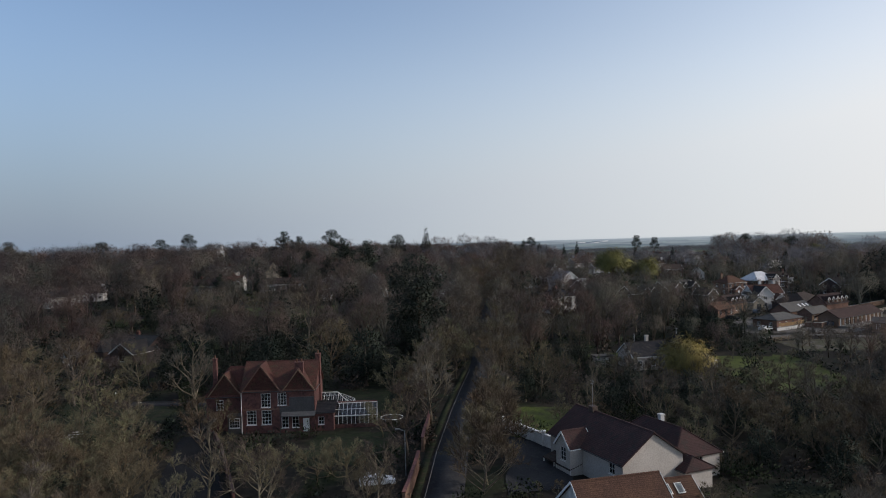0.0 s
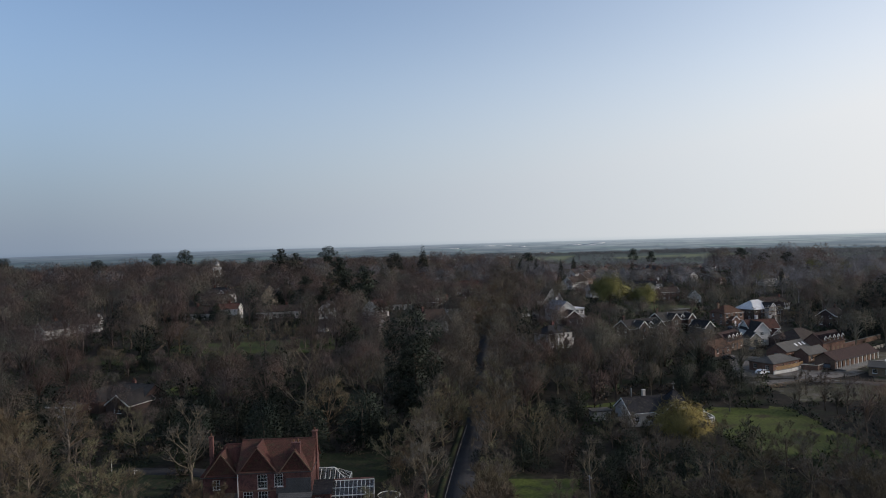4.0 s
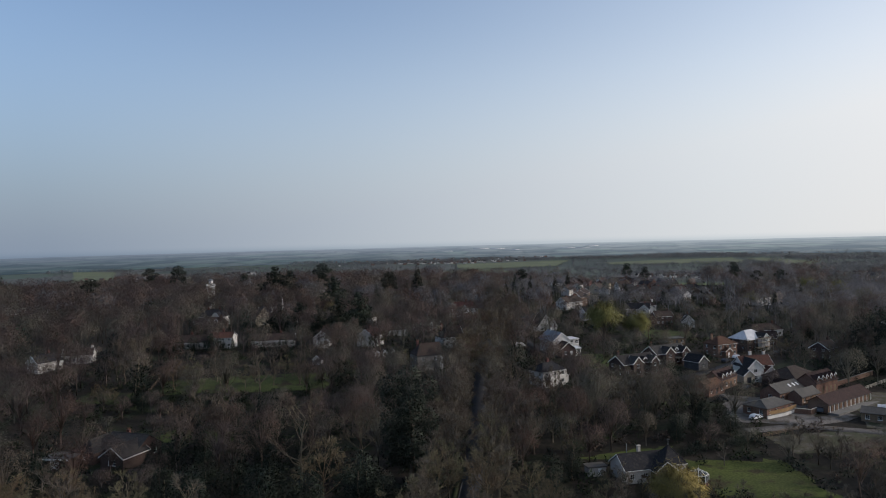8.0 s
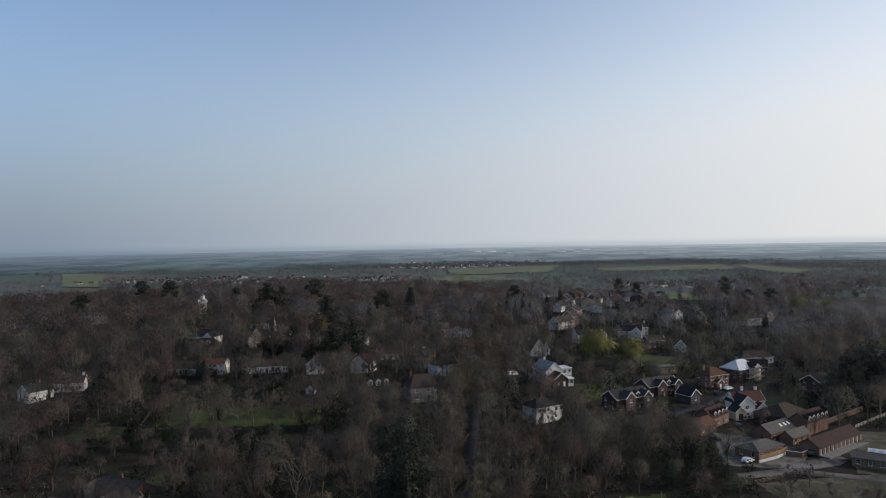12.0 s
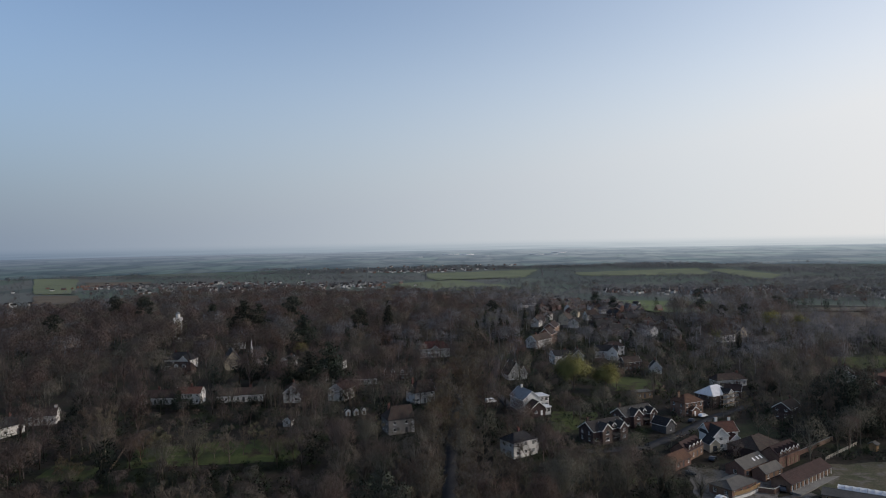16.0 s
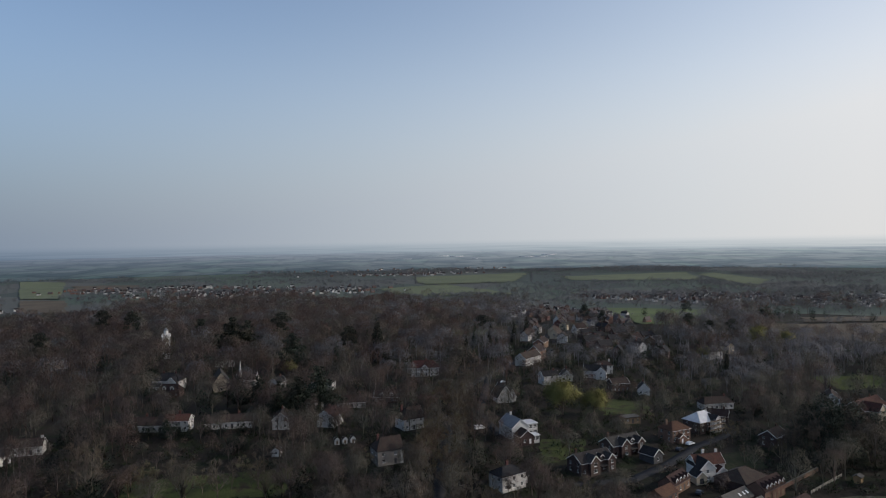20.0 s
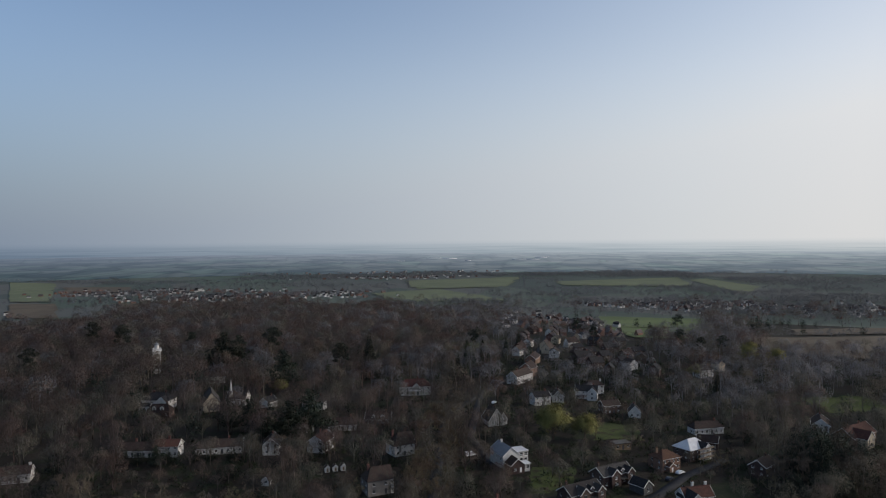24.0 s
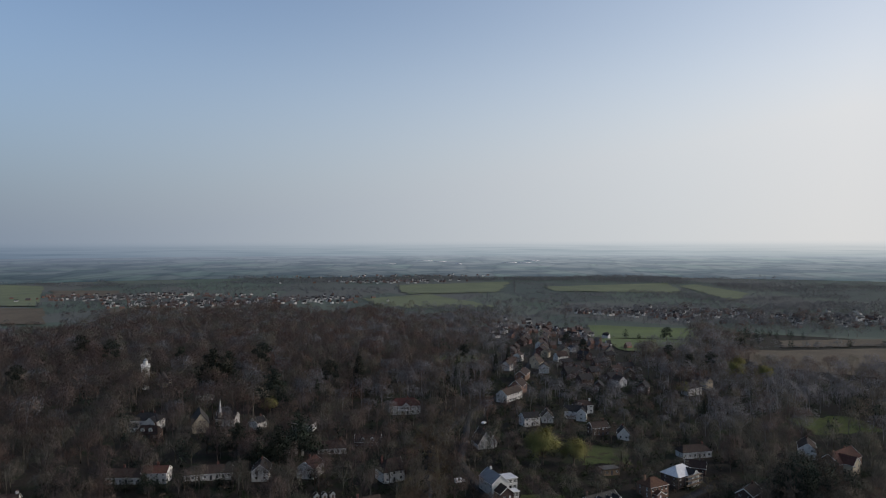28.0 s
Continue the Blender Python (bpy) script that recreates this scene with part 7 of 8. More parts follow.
def willow(seed, height, radius, n):
    """Rounded crown of arching limbs from which fine pliant twigs hang."""
    rng = np.random.default_rng(seed)
    wood, fine = Cloud(), Cloud()
    k = np.array([[0, 0, -0.3], [0.1, 0, height * 0.2], [0.2, 0.1, height * 0.4]])
    wood.add(*frusta(k[:-1], k[1:], np.array([0.4, 0.33]) * height / 12, np.array([0.33, 0.25]) * height / 12, 7))
    m = 60
    an, u = rng.uniform(0, 6.283, m), np.sqrt(rng.uniform(0.02, 1, m))
    p = np.repeat(k[2:], m, 0) - np.array([0, 0, 1.0]) * rng.uniform(0, height * 0.2, (m, 1))
    q = np.stack([np.cos(an) * radius * u * 0.9, np.sin(an) * radius * u * 0.9, height * (0.95 - 0.4 * u ** 2) * rng.uniform(0.82, 1.0, m)], 1)
    wood.add(*frusta(p, q, np.full(m, 0.1), np.full(m, 0.03), 4))
    s = rng.integers(0, m, n)
    top = p[s] + (q - p)[s] * rng.uniform(0.55, 1.05, (n, 1)) + rng.normal(0, radius * 0.12, (n, 3))
    d = unit(np.stack([top[:, 0] * 0.1, top[:, 1] * 0.1, np.full(n, -0.55)], 1) + rng.normal(0, 0.55, (n, 3)))
    ln = np.minimum(rng.uniform(0.06, 0.22, n) * height, np.maximum(top[:, 2] - 0.6, 0.3))
    fine.add(*slivers(rng, top, d, ln, np.full(n, 0.06 + radius * 0.005)), np.repeat(unit(top - np.array([0, 0, height * 0.35])), 3, 0))
    return wood.arrays(), fine.rounded()


tree_thing("willow", 47.2, 139.0, *willow(5, 10.6, 5.6, 6400), "golden weeping willow in front of the slate-roofed house", "tree", bark=BARK, leaf=LEAF_GOLD)
keep(47.2, 139, 0, 5, 4)
wil2 = tree_thing("willow", 79, 329, *willow(8, 19.0, 9.0, 5600), "large yellow-green willow in a village garden", "tree", bark=BARK, leaf=LEAF_WILLOW)
keep(79, 329, 0, 7, 7)
keep(82, 308, 0, 14, 14, FRONT)
for x, y, s in ((94, 328, 0.76), (276, 519, 0.9), (295, 512, 0.82), (-64, 435, 0.55), (300, 560, 0.7), (212, 470, 0.55)):
    again(wil2, x, y, x * 3, s)
    keep(x, y, 0, 5, 5)

keep(262, 486, 0, 24, 16, FRONT)
# dark yews and laurels that close the gardens
yew = tree_thing("yew", -44, 150, stem(6, 0.3, 0.1, 12), leafy(71, [(0, 0, 5.2, 2.8, 2.8, 4.2), (1.6, 0.6, 3.4, 2.3, 2.3, 3.0), (-1.5, -0.5, 3.2, 2.4, 2.2, 2.8)], 3400, 0.3, 0.24, 0.2), "dark spreading yew closing the garden", "tree", "dark garden evergreens", bark=BARK, leaf=LEAF_DARK)
yr = random.Random(23)
for x, y, s in ((-52, 157, 1.0), (-38, 158, 1.1), (-30, 141, 0.8), (-58, 149, 0.9), (-65, 164, 1.0), (-12, 133, 0.85), (-15, 148, 1.1), (-11, 142, 0.9), (-20, 137, 0.7), (-26, 160, 1.0), (-58, 176, 1.0), (-66, 172, 0.7), (-64, 190, 0.9), (-52, 186, 0.9), (-44, 176, 1.1), (-34, 172, 1.0),
                (44, 108, 0.75), (62, 96, 0.7), (75, 98, 0.85), (80, 110, 0.9), (52, 104, 0.6), (60, 88, 0.8), (70, 82, 0.9), (84, 96, 0.9), (88, 108, 1.0), (92, 122, 0.9), (46, 82, 0.7), (40, 90, 0.6), (26, 112, 0.7), (33, 110, 0.7), (31, 119, 0.8), (41, 119, 0.8), (27, 128, 0.8), (35, 131, 0.7), (49, 90, 0.8), (57, 92, 0.8), (14, 126, 0.7), (17, 134, 0.8), (24, 150, 0.9), (30, 158, 0.8),
                (62, 182, 0.8), (70, 184, 0.9), (78, 187, 0.8), (66, 192, 0.9), (74, 196, 0.8), (56, 190, 0.8), (-74, 142, 0.7), (39, 150, 0.42), (46, 148, 0.4), (42.5, 147, 0.45), (35, 151, 0.5), (-55.7, 194, 1.2), (-97, 220, 0.6), (-91, 219, 0.7), (-84, 218, 0.6), (-78, 217, 0.65), (-73, 222, 0.6), (-64, 281, 0.9), (-60, 283, 0.7), (-127, 310, 1.0), (-111, 302, 1.0), (-118, 304, 0.9), (-103, 301, 0.8), (-92, 303, 0.7), (-80, 303, 0.8), (-66, 306, 0.7), (-90, 160, 0.8), (-98, 168, 0.8), (-6, 118, 0.5), (-8.5, 114, 0.45)):
    if not taken(x, y)[0]:
        again(yew, x, y, yr.uniform(0, 360), s)
        keep(x, y, 0, 2, 2)

# yews added to stand in for deep tree shade behind the stable yard
for x, y, sc in ((153, 253, 1.2), (164, 254, 1.4), (170, 251, 1.3), (168, 260, 1.8), (172, 266, 1.8), (179, 262, 1.6), (182, 270, 2.1), (176, 274, 2.1), (170, 278, 1.9), (180, 282, 2.2), (190, 266, 1.9)):
    again(yew, x, y, yr.uniform(0, 360), sc)
    keep(x, y, 0, 3, 3)

# ordinary bare trees near the lane
KINDS = [
    ("bare_tree", bare_tree(101, 14, 5.8, (15, 6, 5, 8), 0.065, 0.15, 0.14, 0.2), BARK_TAN, TWIG_DUN, "leafless broad tree with tan branches"),
    ("bare_tree", bare_tree(102, 15, 5.4, (14, 6, 5, 7), 0.062, 0.16), BARK, TWIG_BROWN, "leafless brown tree with dense twigs"),
    ("bare_tree", bare_tree(103, 16, 4.6, (15, 6, 5, 6), 0.062, 0.1, 0.22, 0.6), BARK, TWIG_GREY, "leafless grey tree with upswept limbs"),
    ("birch", bare_tree(104, 15, 3.6, (15, 6, 5, 5), 0.045, 0.2, 0.3, 0.25), BARK_PALE, TWIG_BROWN, "slender pale-trunked leafless birch"),
    ("bare_tree", bare_tree(105, 9, 4.8, (15, 6, 6, 6), 0.042, 0.3, 0.1, 0.15), BARK_TAN, TWIG_OLIVE, "low gnarled leafless garden tree"),
    ("bare_tree", bare_tree(106, 13, 5.0, (14, 6, 5, 7), 0.062, 0.15), BARK, TWIG_OLIVE, "leafless olive-grey tree with ivy-tinged twigs"),
    ("bare_tree", bare_tree(108, 9, 4.0, (13, 6, 6, 6), 0.045, 0.3, 0.15, 0.3), BARK, TWIG_DUN, "low dun-coloured leafless garden tree"),
    ("shrub", bare_tree(109, 5, 2.4, (14, 6, 5, 5), 0.04, 0.5, 0.02, 0.7), BARK, TWIG_DUN, "leafless dun-coloured bushy shrub with many stems"),
    ("shrub", bare_tree(107, 5, 2.4, (14, 6, 5, 5), 0.04, 0.5, 0.02, 0.7), BARK_TAN, TWIG_DUN, "leafless bushy shrub with tan stems"),
]
first = {}
near_rng = random.Random(11)


def plant(kind, x, y, scale, turn=None):
    turn = near_rng.uniform(0, 360) if turn is None else turn
    if kind in first:
        return again(first[kind], x, y, turn, scale)
    nm, (w, c), bark, leaf, label = KINDS[kind]
    first[kind] = tree_thing(nm, x, y, w, c, label, "shrub" if nm == "shrub" else "tree", "bare trees and shrubs", scale, turn, bark, leaf)
    return first[kind]


# trees set one by one: kind, x, y, scale
for kind, x, y, s in (
    (4, -41.5, 91, 0.85), (0, -47, 82, 0.62), (4, -53, 88, 0.9), (0, -36.8, 79, 0.5), (4, -24.0, 91, 0.36), (4, -20.5, 86, 0.5), (4, -27, 86, 0.42), (4, -12, 84, 0.6), (8, -15, 90, 0.7), (4, -16, 84, 0.55), (4, -22, 81, 0.55), (8, -9.5, 80.5, 0.8), (4, -44, 84, 0.7), (0, -58, 95, 0.6), (4, -40, 84, 0.6), (5, -64, 90, 0.65), (4, -48, 92, 0.7),
    (8, -36.6, 104, 1.15), (8, -34.5, 106.5, 1.0), (4, -9.8, 104.5, 0.6), (7, 5.0, 88, 1.8), (7, 6.2, 93, 1.7), (7, 4.6, 83.5, 1.6), (7, 3.8, 80, 1.5), (7, 6.8, 99, 1.6), (5, 8.0, 112, 0.6), (7, 5.4, 104, 1.4), (2, 6.6, 104, 0.52), (2, 7.4, 108, 0.6), (7, 4.8, 96.5, 1.3),
    (3, -55, 76, 0.6), (3, -51, 74, 0.6), (3, -70, 132, 0.95), (5, -62, 142, 0.7), (4, -66, 110, 0.6), (0, -78, 116, 0.7), (3, -84, 150, 0.7), (5, -70, 100, 0.7), (0, -24, 148, 0.9), (1, -31, 158, 1.3), (1, -18, 170, 0.9),
    (5, -5.2, 124, 0.5), (8, -6.5, 119, 1.3), (5, -4.2, 131, 0.85), (2, -3.0, 138, 0.75), (5, -9.5, 128, 0.6), (2, -1.5, 146, 0.8), (2, 12.5, 146, 0.8), (2, 15.5, 158, 0.9), (2, 19, 170, 0.95), (5, 13.5, 134, 0.6),
    (3, 10.5, 117, 0.5), (5, 22, 138, 0.6), (3, 67.5, 165.5, 0.43), (2, 86, 170, 0.5), (2, 92, 178, 0.45), (3, 99, 182, 0.43), (2, 62, 102, 0.54), (2, 72, 108, 0.58), (5, 55, 112, 0.36), (2, 70, 94, 0.5), (7, 46, 100, 1.2), (7, 52, 96, 1.3),
    (2, 24, 176, 0.9), (5, 30, 184, 0.85), (2, 38, 187, 0.85), (2, 22, 189, 0.9), (1, 30, 197, 0.9), (2, 40, 199, 0.85), (5, 49, 193, 0.8), (2, 26, 209, 0.85), (2, 36, 213, 0.8), (5, 46, 209, 0.8), (2, 55, 203, 0.8), (2, 61, 213, 0.75), (2, 22, 219, 0.9), (5, 30, 223, 0.7), (2, 71, 208, 0.7), (2, -2, 169, 0.8), (5, 1, 182, 0.85), (2, -4, 191, 0.9), (1, 3, 201, 0.85), (2, -3, 213, 0.9), (2, 25, 233, 0.8), (2, 53, 227, 0.7), (5, 63, 226, 0.65), (2, 15, 186, 0.8), (5, 33, 171, 0.7),
    (7, 60, 100, 1.5), (2, 58, 108, 0.43), (5, 66, 104, 0.47), (2, 48, 113, 0.36), (2, 37, 114, 0.36), (5, 80, 116, 0.58), (2, 84, 104, 0.58), (7, 41, 101, 1.4), (7, 54, 88, 1.6), (5, 60, 84, 0.43), (2, 72, 86, 0.5), (7, 44, 94, 1.3), (7, 48, 86, 1.4), (5, 88, 124, 0.58), (2, 92, 112, 0.58), (5, 90, 138, 0.58),
    (2, 90, 142, 0.54), (5, 94, 152, 0.58), (2, 93, 162, 0.54), (2, 88, 133, 0.5), (5, 98, 145, 0.5), (2, -75, 246, 0.6), (5, -66, 244, 0.55), (2, -57, 247, 0.6), (4, -50, 255, 0.7), (4, -88, 250, 0.7), (8, -110, 236, 0.8), (8, -114, 238, 0.7), (8, -106, 233, 0.7), (7, -112, 232, 0.6),
    (2, -62, 184, 1.0), (2, -59, 190, 0.9), (1, -65, 177, 0.9), (2, -55, 185, 1.0),
    (2, 153, 266, 0.75), (2, 158, 268, 0.8), (5, 147, 259, 0.62), (2, 134, 262, 0.6), (5, 140, 284, 0.7), (2, 162, 276, 0.85), (1, 186, 286, 1.1), (2, 193, 280, 1.05), (1, 196, 290, 1.15), (2, 178, 290, 1.0), (1, 160, 260, 0.85), (2, 166, 265, 0.95), (1, 175, 258, 0.9), (1, 184, 262, 0.95), (2, 170, 272, 1.05), (1, 187, 274, 1.1),
    (2, -16, 262, 0.7), (5, -11, 259, 0.6), (2, 4, 262, 0.62), (1, 7, 256, 0.6), (2, -36, 308, 0.8), (5, -24, 306, 0.7), (2, -56, 304, 0.8), (1, -44, 303, 0.75),
    (5, 98, 104, 0.58), (5, 90, 96, 0.54), (2, 82, 92, 0.5), (5, 76, 104, 0.5), (5, 96, 118, 0.58),
    (7, 41, 153.5, 0.55), (7, 44.5, 151.5, 0.6), (7, 38, 157, 0.5), (7, 50, 149.5, 0.55), (7, 36, 154, 0.6), (7, 53, 148, 0.5),
    (1, -158, 503, 0.95), (2, -162, 505, 0.85), (5, -155.5, 506, 1.0), (1, -150, 497, 0.9), (5, -166, 508, 1.0), (1, -160, 497, 0.9), (2, -155, 500, 0.85), (2, 26, 302, 1.25), (1, 30, 309, 1.1), (3, -40, 258, 1.0), (3, -43, 262, 0.95), (1, -104, 247, 1.1), (1, -111, 252, 1.0), (2, -70, 238, 0.8), (2, -60, 240, 0.8), (5, -84, 246, 0.7), (2, -78, 252, 0.75), (2, -64, 250, 0.6), (5, -55, 256, 0.6), (2, -48, 248, 0.75), (0, -90, 243, 0.7)):
    plant(kind, x, y, s)
    keep(x, y, 0, 2.2, 2.2)

lane_rng = random.Random(19)
for (ax, ay), (bx, by) in zip(ROAD[5:12], ROAD[6:13]):
    n = max(1, int(math.hypot(bx - ax, by - ay) / 7.5))
    for i in range(n):
        for side in (-1, 1):
            u = (i + lane_rng.random() * 0.8) / n
            x, y = ax + (bx - ax) * u + side * lane_rng.uniform(3.6, 6.0), ay + (by - ay) * u
            if not taken(x - side * 1.5, y)[0] or side:
                plant(lane_rng.choice((2, 2, 5, 1, 0)), x, y, lane_rng.uniform(0.75, 1.05))
                keep(x, y, 0, 1.5, 1.5)

for i in range(70):
    x, y = lane_rng.uniform(-76, -36), lane_rng.uniform(66, 99)
    if not taken(x, y)[0]:
        plant(lane_rng.choice((4, 8, 4, 8, 0)), x, y, lane_rng.uniform(0.5, 0.75))
        keep(x, y, 0, 1.6, 1.6)
LIMIT = math.radians(37)


def scatter(cell, near, far, seed, gap=0.0):
    """Jittered spots in the part of the land that the flight looks over."""
    rng = np.random.default_rng(seed)
    gx, gy = np.meshgrid(np.arange(-far, far, cell), np.arange(20, far, cell))
    x = gx.ravel() + rng.uniform(-0.48, 0.48, gx.size) * cell
    y = gy.ravel() + rng.uniform(-0.48, 0.48, gx.size) * cell
    d, a = np.hypot(x, y), np.arctan2(x, y)
    ok = (d > near) & (d <= far) & (np.abs(a - 0.04) < LIMIT)
    x, y = x[ok], y[ok]
    free = ~inside(TAKEN, x, y)
    return x[free], y[free], rng


NEAR = 165.0
sx, sy, srng = scatter(8.2, 70, NEAR, 21)
low = inside(FRONT, sx, sy)
count = 0
for x, y, lowly in zip(sx, sy, low):
    if count >= 125:
        break
    u = near_rng.random()
    if (-30 < x < -14 and 84 < y < 99) or (-44 < x < -36 and 104 < y < 116) or (-12 < x < -6 and 85 < y < 111):
        continue   # open garden round the brick house
    if -60 < x < -4 and 116 < y < 182 and not lowly:
        if u < 0.52:
            again(yew, x, y, near_rng.uniform(0, 360), near_rng.uniform(0.9, 1.35))
        elif u < 0.6:
            plant(near_rng.choice((1, 5, 1, 2)), x, y, near_rng.uniform(0.7, 0.95))
    elif lowly:
        plant((7 if x > 5 else 8) if u < 0.7 else (6 if x > 5 else 4), x, y, near_rng.uniform(0.3, 0.5) * (1.0 if y > 112 else 0.65))
    else:
        dim = 0.62 if math.hypot(x, y) < 110 else 0.8
        if x > 20:
            plant(near_rng.choice((2, 5, 2, 6, 7)), x, y, near_rng.uniform(0.55, 0.85) * dim)
        else:
            plant(near_rng.choice((0, 0, 1, 1, 2, 5, 4, 5, 5)), x, y, near_rng.uniform(0.7, 1.1) * dim)
    count += 1


# ---------- woods and undergrowth too many to count ----------


def tuft_tree(seed, height, crown, limbs, twigs, length, width):
    """A light leafless tree for woods: a domed crown of rounded boughs, each a haze of short fine twigs."""
    rng = np.random.default_rng(seed)
    c = Cloud()
    k = np.zeros((3, 3))
    k[:, 2] = (-0.5, height * 0.35, height * 0.7)
    k[1:, :2] = rng.normal(0, 0.3, (2, 2))
    c.add(*frusta(k[:-1], k[1:], np.array([height * 0.018, height * 0.012]), np.array([height * 0.012, height * 0.005]), 3))
    mid = np.array([0, 0, height * 0.6])
    size = np.array([crown, crown, height * 0.38])
    boughs = int(rng.integers(13, 18))
    way = np.stack([np.cos(np.arange(boughs) * 2.4), np.sin(np.arange(boughs) * 2.4), np.linspace(1.3, -0.25, boughs) + rng.normal(0, 0.12, boughs)], 1)
    way = unit(way + rng.normal(0, 0.15, way.shape))
    hub = mid + way * size * rng.uniform(0.45, 0.78, (boughs, 1))
    reach = crown * rng.uniform(0.30, 0.46, boughs)
    if limbs:
        pick = rng.integers(0, boughs, limbs)
        foot = np.stack([np.zeros(limbs), np.zeros(limbs), height * rng.uniform(0.2, 0.5, limbs)], 1)
        tip = hub[pick] + unit(rng.normal(size=(limbs, 3)) + np.array([0, 0, 0.8])) * reach[pick][:, None] * 0.95
        c.add(*slivers(rng, foot, unit(tip - foot), np.linalg.norm(tip - foot, axis=1), np.full(limbs, height * 0.012)))
    stout = c.n
    pick = rng.choice(boughs, twigs, p=reach ** 2 / (reach ** 2).sum())
    d = unit(rng.normal(size=(twigs, 3)) + 0.6 * way[pick] + np.array([0, 0, 0.25]))
    r = 1 - np.abs(rng.normal(0, 0.22, (twigs, 1)))
    p = hub[pick] + d * reach[pick][:, None] * r
    aim = unit(0.45 * d + rng.normal(0, 0.7, (twigs, 3)) + np.array([0, 0, 0.15]))
    ln = (length * rng.uniform(0.6, 1.4, twigs))[:, None]
    side = unit(np.cross(aim, rng.normal(size=(twigs, 3)))) * width / 2
    soft = unit(0.45 * d + 0.6 * way[pick] + np.array([0, 0, 0.5]) + rng.normal(0, 0.08, (twigs, 3)))
    c.add(np.stack([p - side, p + side, p + aim * ln], 1).reshape(-1, 3), np.arange(3 * twigs).reshape(-1, 3), np.repeat(soft, 3, 0))
    return (*c.rounded(), stout)


def bush(seed, n, size):
    v, f, w = leafy(seed, [(0, 0, 0.7, 1.5, 1.4, 1.1), (0.9, 0.5, 0.5, 1.1, 1.1, 0.8), (-0.8, -0.4, 0.6, 1.0, 1.1, 0.9)], n, size, 0.3)
    v[:, 2] = np.maximum(v[:, 2], -0.2)
    return v, f, w


def cover(name, models, x, y, scale, rng, material, label, category):
    """One object that holds a copy of a model at each spot."""
    v, f, w, hue, n = [], [], [], [], 0
    z = ground(x, y)
    own = np.clip(rng.normal(0.5, 0.24, len(x)), 0, 1)
    which = rng.integers(0, len(models), len(x))
    turn = rng.uniform(0, 6.283, len(x))
    for k, (mv, mf, mw, *stout) in enumerate(models):
        i = np.nonzero(which == k)[0]
        if not len(i):
            continue
        c, s = np.cos(turn[i])[:, None], np.sin(turn[i])[:, None]
        tall = rng.uniform(0.85, 1.2, len(i))
        X = (mv[None, :, 0] * c - mv[None, :, 1] * s) * scale[i][:, None] + x[i][:, None]
        Y = (mv[None, :, 0] * s + mv[None, :, 1] * c) * scale[i][:, None] + y[i][:, None]
        Z = mv[None, :, 2] * (scale[i] * tall)[:, None] + z[i][:, None]
        v.append(np.stack([X, Y, Z], -1).reshape(-1, 3))
        w.append(np.stack([mw[None, :, 0] * c - mw[None, :, 1] * s, mw[None, :, 0] * s + mw[None, :, 1] * c, np.broadcast_to(mw[None, :, 2], X.shape)], -1).reshape(-1, 3))
        f.append((mf[None] + (np.arange(len(i)) * len(mv))[:, None, None]).reshape(-1, 3) + n)
        paler = np.arange(len(mv)) < (stout[0] if stout else 0)   # trunk and limbs are paler than twigs
        hue.append((own[i][:, None] * 0.85 + 0.25 * paler[None]).ravel())
        n += len(i) * len(mv)
    if not v:
        return
    ob = new(name, sheet_mesh(name, np.concatenate(v), np.concatenate(f), material, np.concatenate(w)))
    ob.data.attributes.new("tone", "FLOAT", "POINT").data.foreach_set("value", np.concatenate(hue).astype(np.float32))
    return tagged(ob, label, category, kind="stuff")


KINDS_FAR = [("woodland_brown", WOOD_BROWN, "dense leafless brown woodland"), ("woodland_grey", WOOD_HAZE_GREY, "dense leafless grey woodland"), ("woodland_dun", WOOD_DUN, "leafless dun-twigged woodland in sun"),
             ("woodland_olive", WOOD_OLIVE, "leafless olive-tinted woodland"), ("woodland_rust", WOOD_RUST, "leafless rust-brown woodland")]
MID = [tuft_tree(200 + i, 14, 5.6, 60, 1500, 0.85, 0.075) for i in range(5)]
HALF = [tuft_tree(210 + i, 14, 5.8, 26, 900, 0.8, 0.12) for i in range(5)]
FAR = [tuft_tree(220 + i, 14, 6.2, 6, 500, 0.85, 0.21) for i in range(6)]
LAST = [tuft_tree(230 + i, 14, 6.6, 0, 160, 1.25, 0.46) for i in range(6)]
DOT = [tuft_tree(240 + i, 9, 5.0, 0, 36, 1.9, 0.85) for i in range(4)]


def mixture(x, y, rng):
    """Which wood grows where: rust and brown to the west, more haze-toned grey to the east."""
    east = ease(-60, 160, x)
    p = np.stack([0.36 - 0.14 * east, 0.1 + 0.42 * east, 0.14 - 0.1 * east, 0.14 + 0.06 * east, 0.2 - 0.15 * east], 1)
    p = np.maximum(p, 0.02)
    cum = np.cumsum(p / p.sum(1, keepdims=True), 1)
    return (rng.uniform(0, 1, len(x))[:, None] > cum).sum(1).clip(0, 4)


def wood_edge(x, y):
    """1 inside the woods, falling off raggedly towards the plain."""
    d, a = np.hypot(x, y), np.arctan2(x, y)
    reach = 1030 + 110 * np.sin(a * 7 + 1) + 70 * np.sin(a * 17) + 50 * np.sin(a * 41 + 2)
    reach = np.where(a > 0.2, reach - 160, reach + 200 * ease(-0.5, -0.3, a) * ease(0.1, -0.05, a))
    reach = reach + 190 * ease(-0.02, -0.14, a)
    return np.where(d < reach, 1.0, 0.06)


def village(x, y):
    return (x > 45 + 0.12 * (y - 240)) & (x < 150 + 0.22 * (y - 240)) & (y > 235) & (y < 1000)


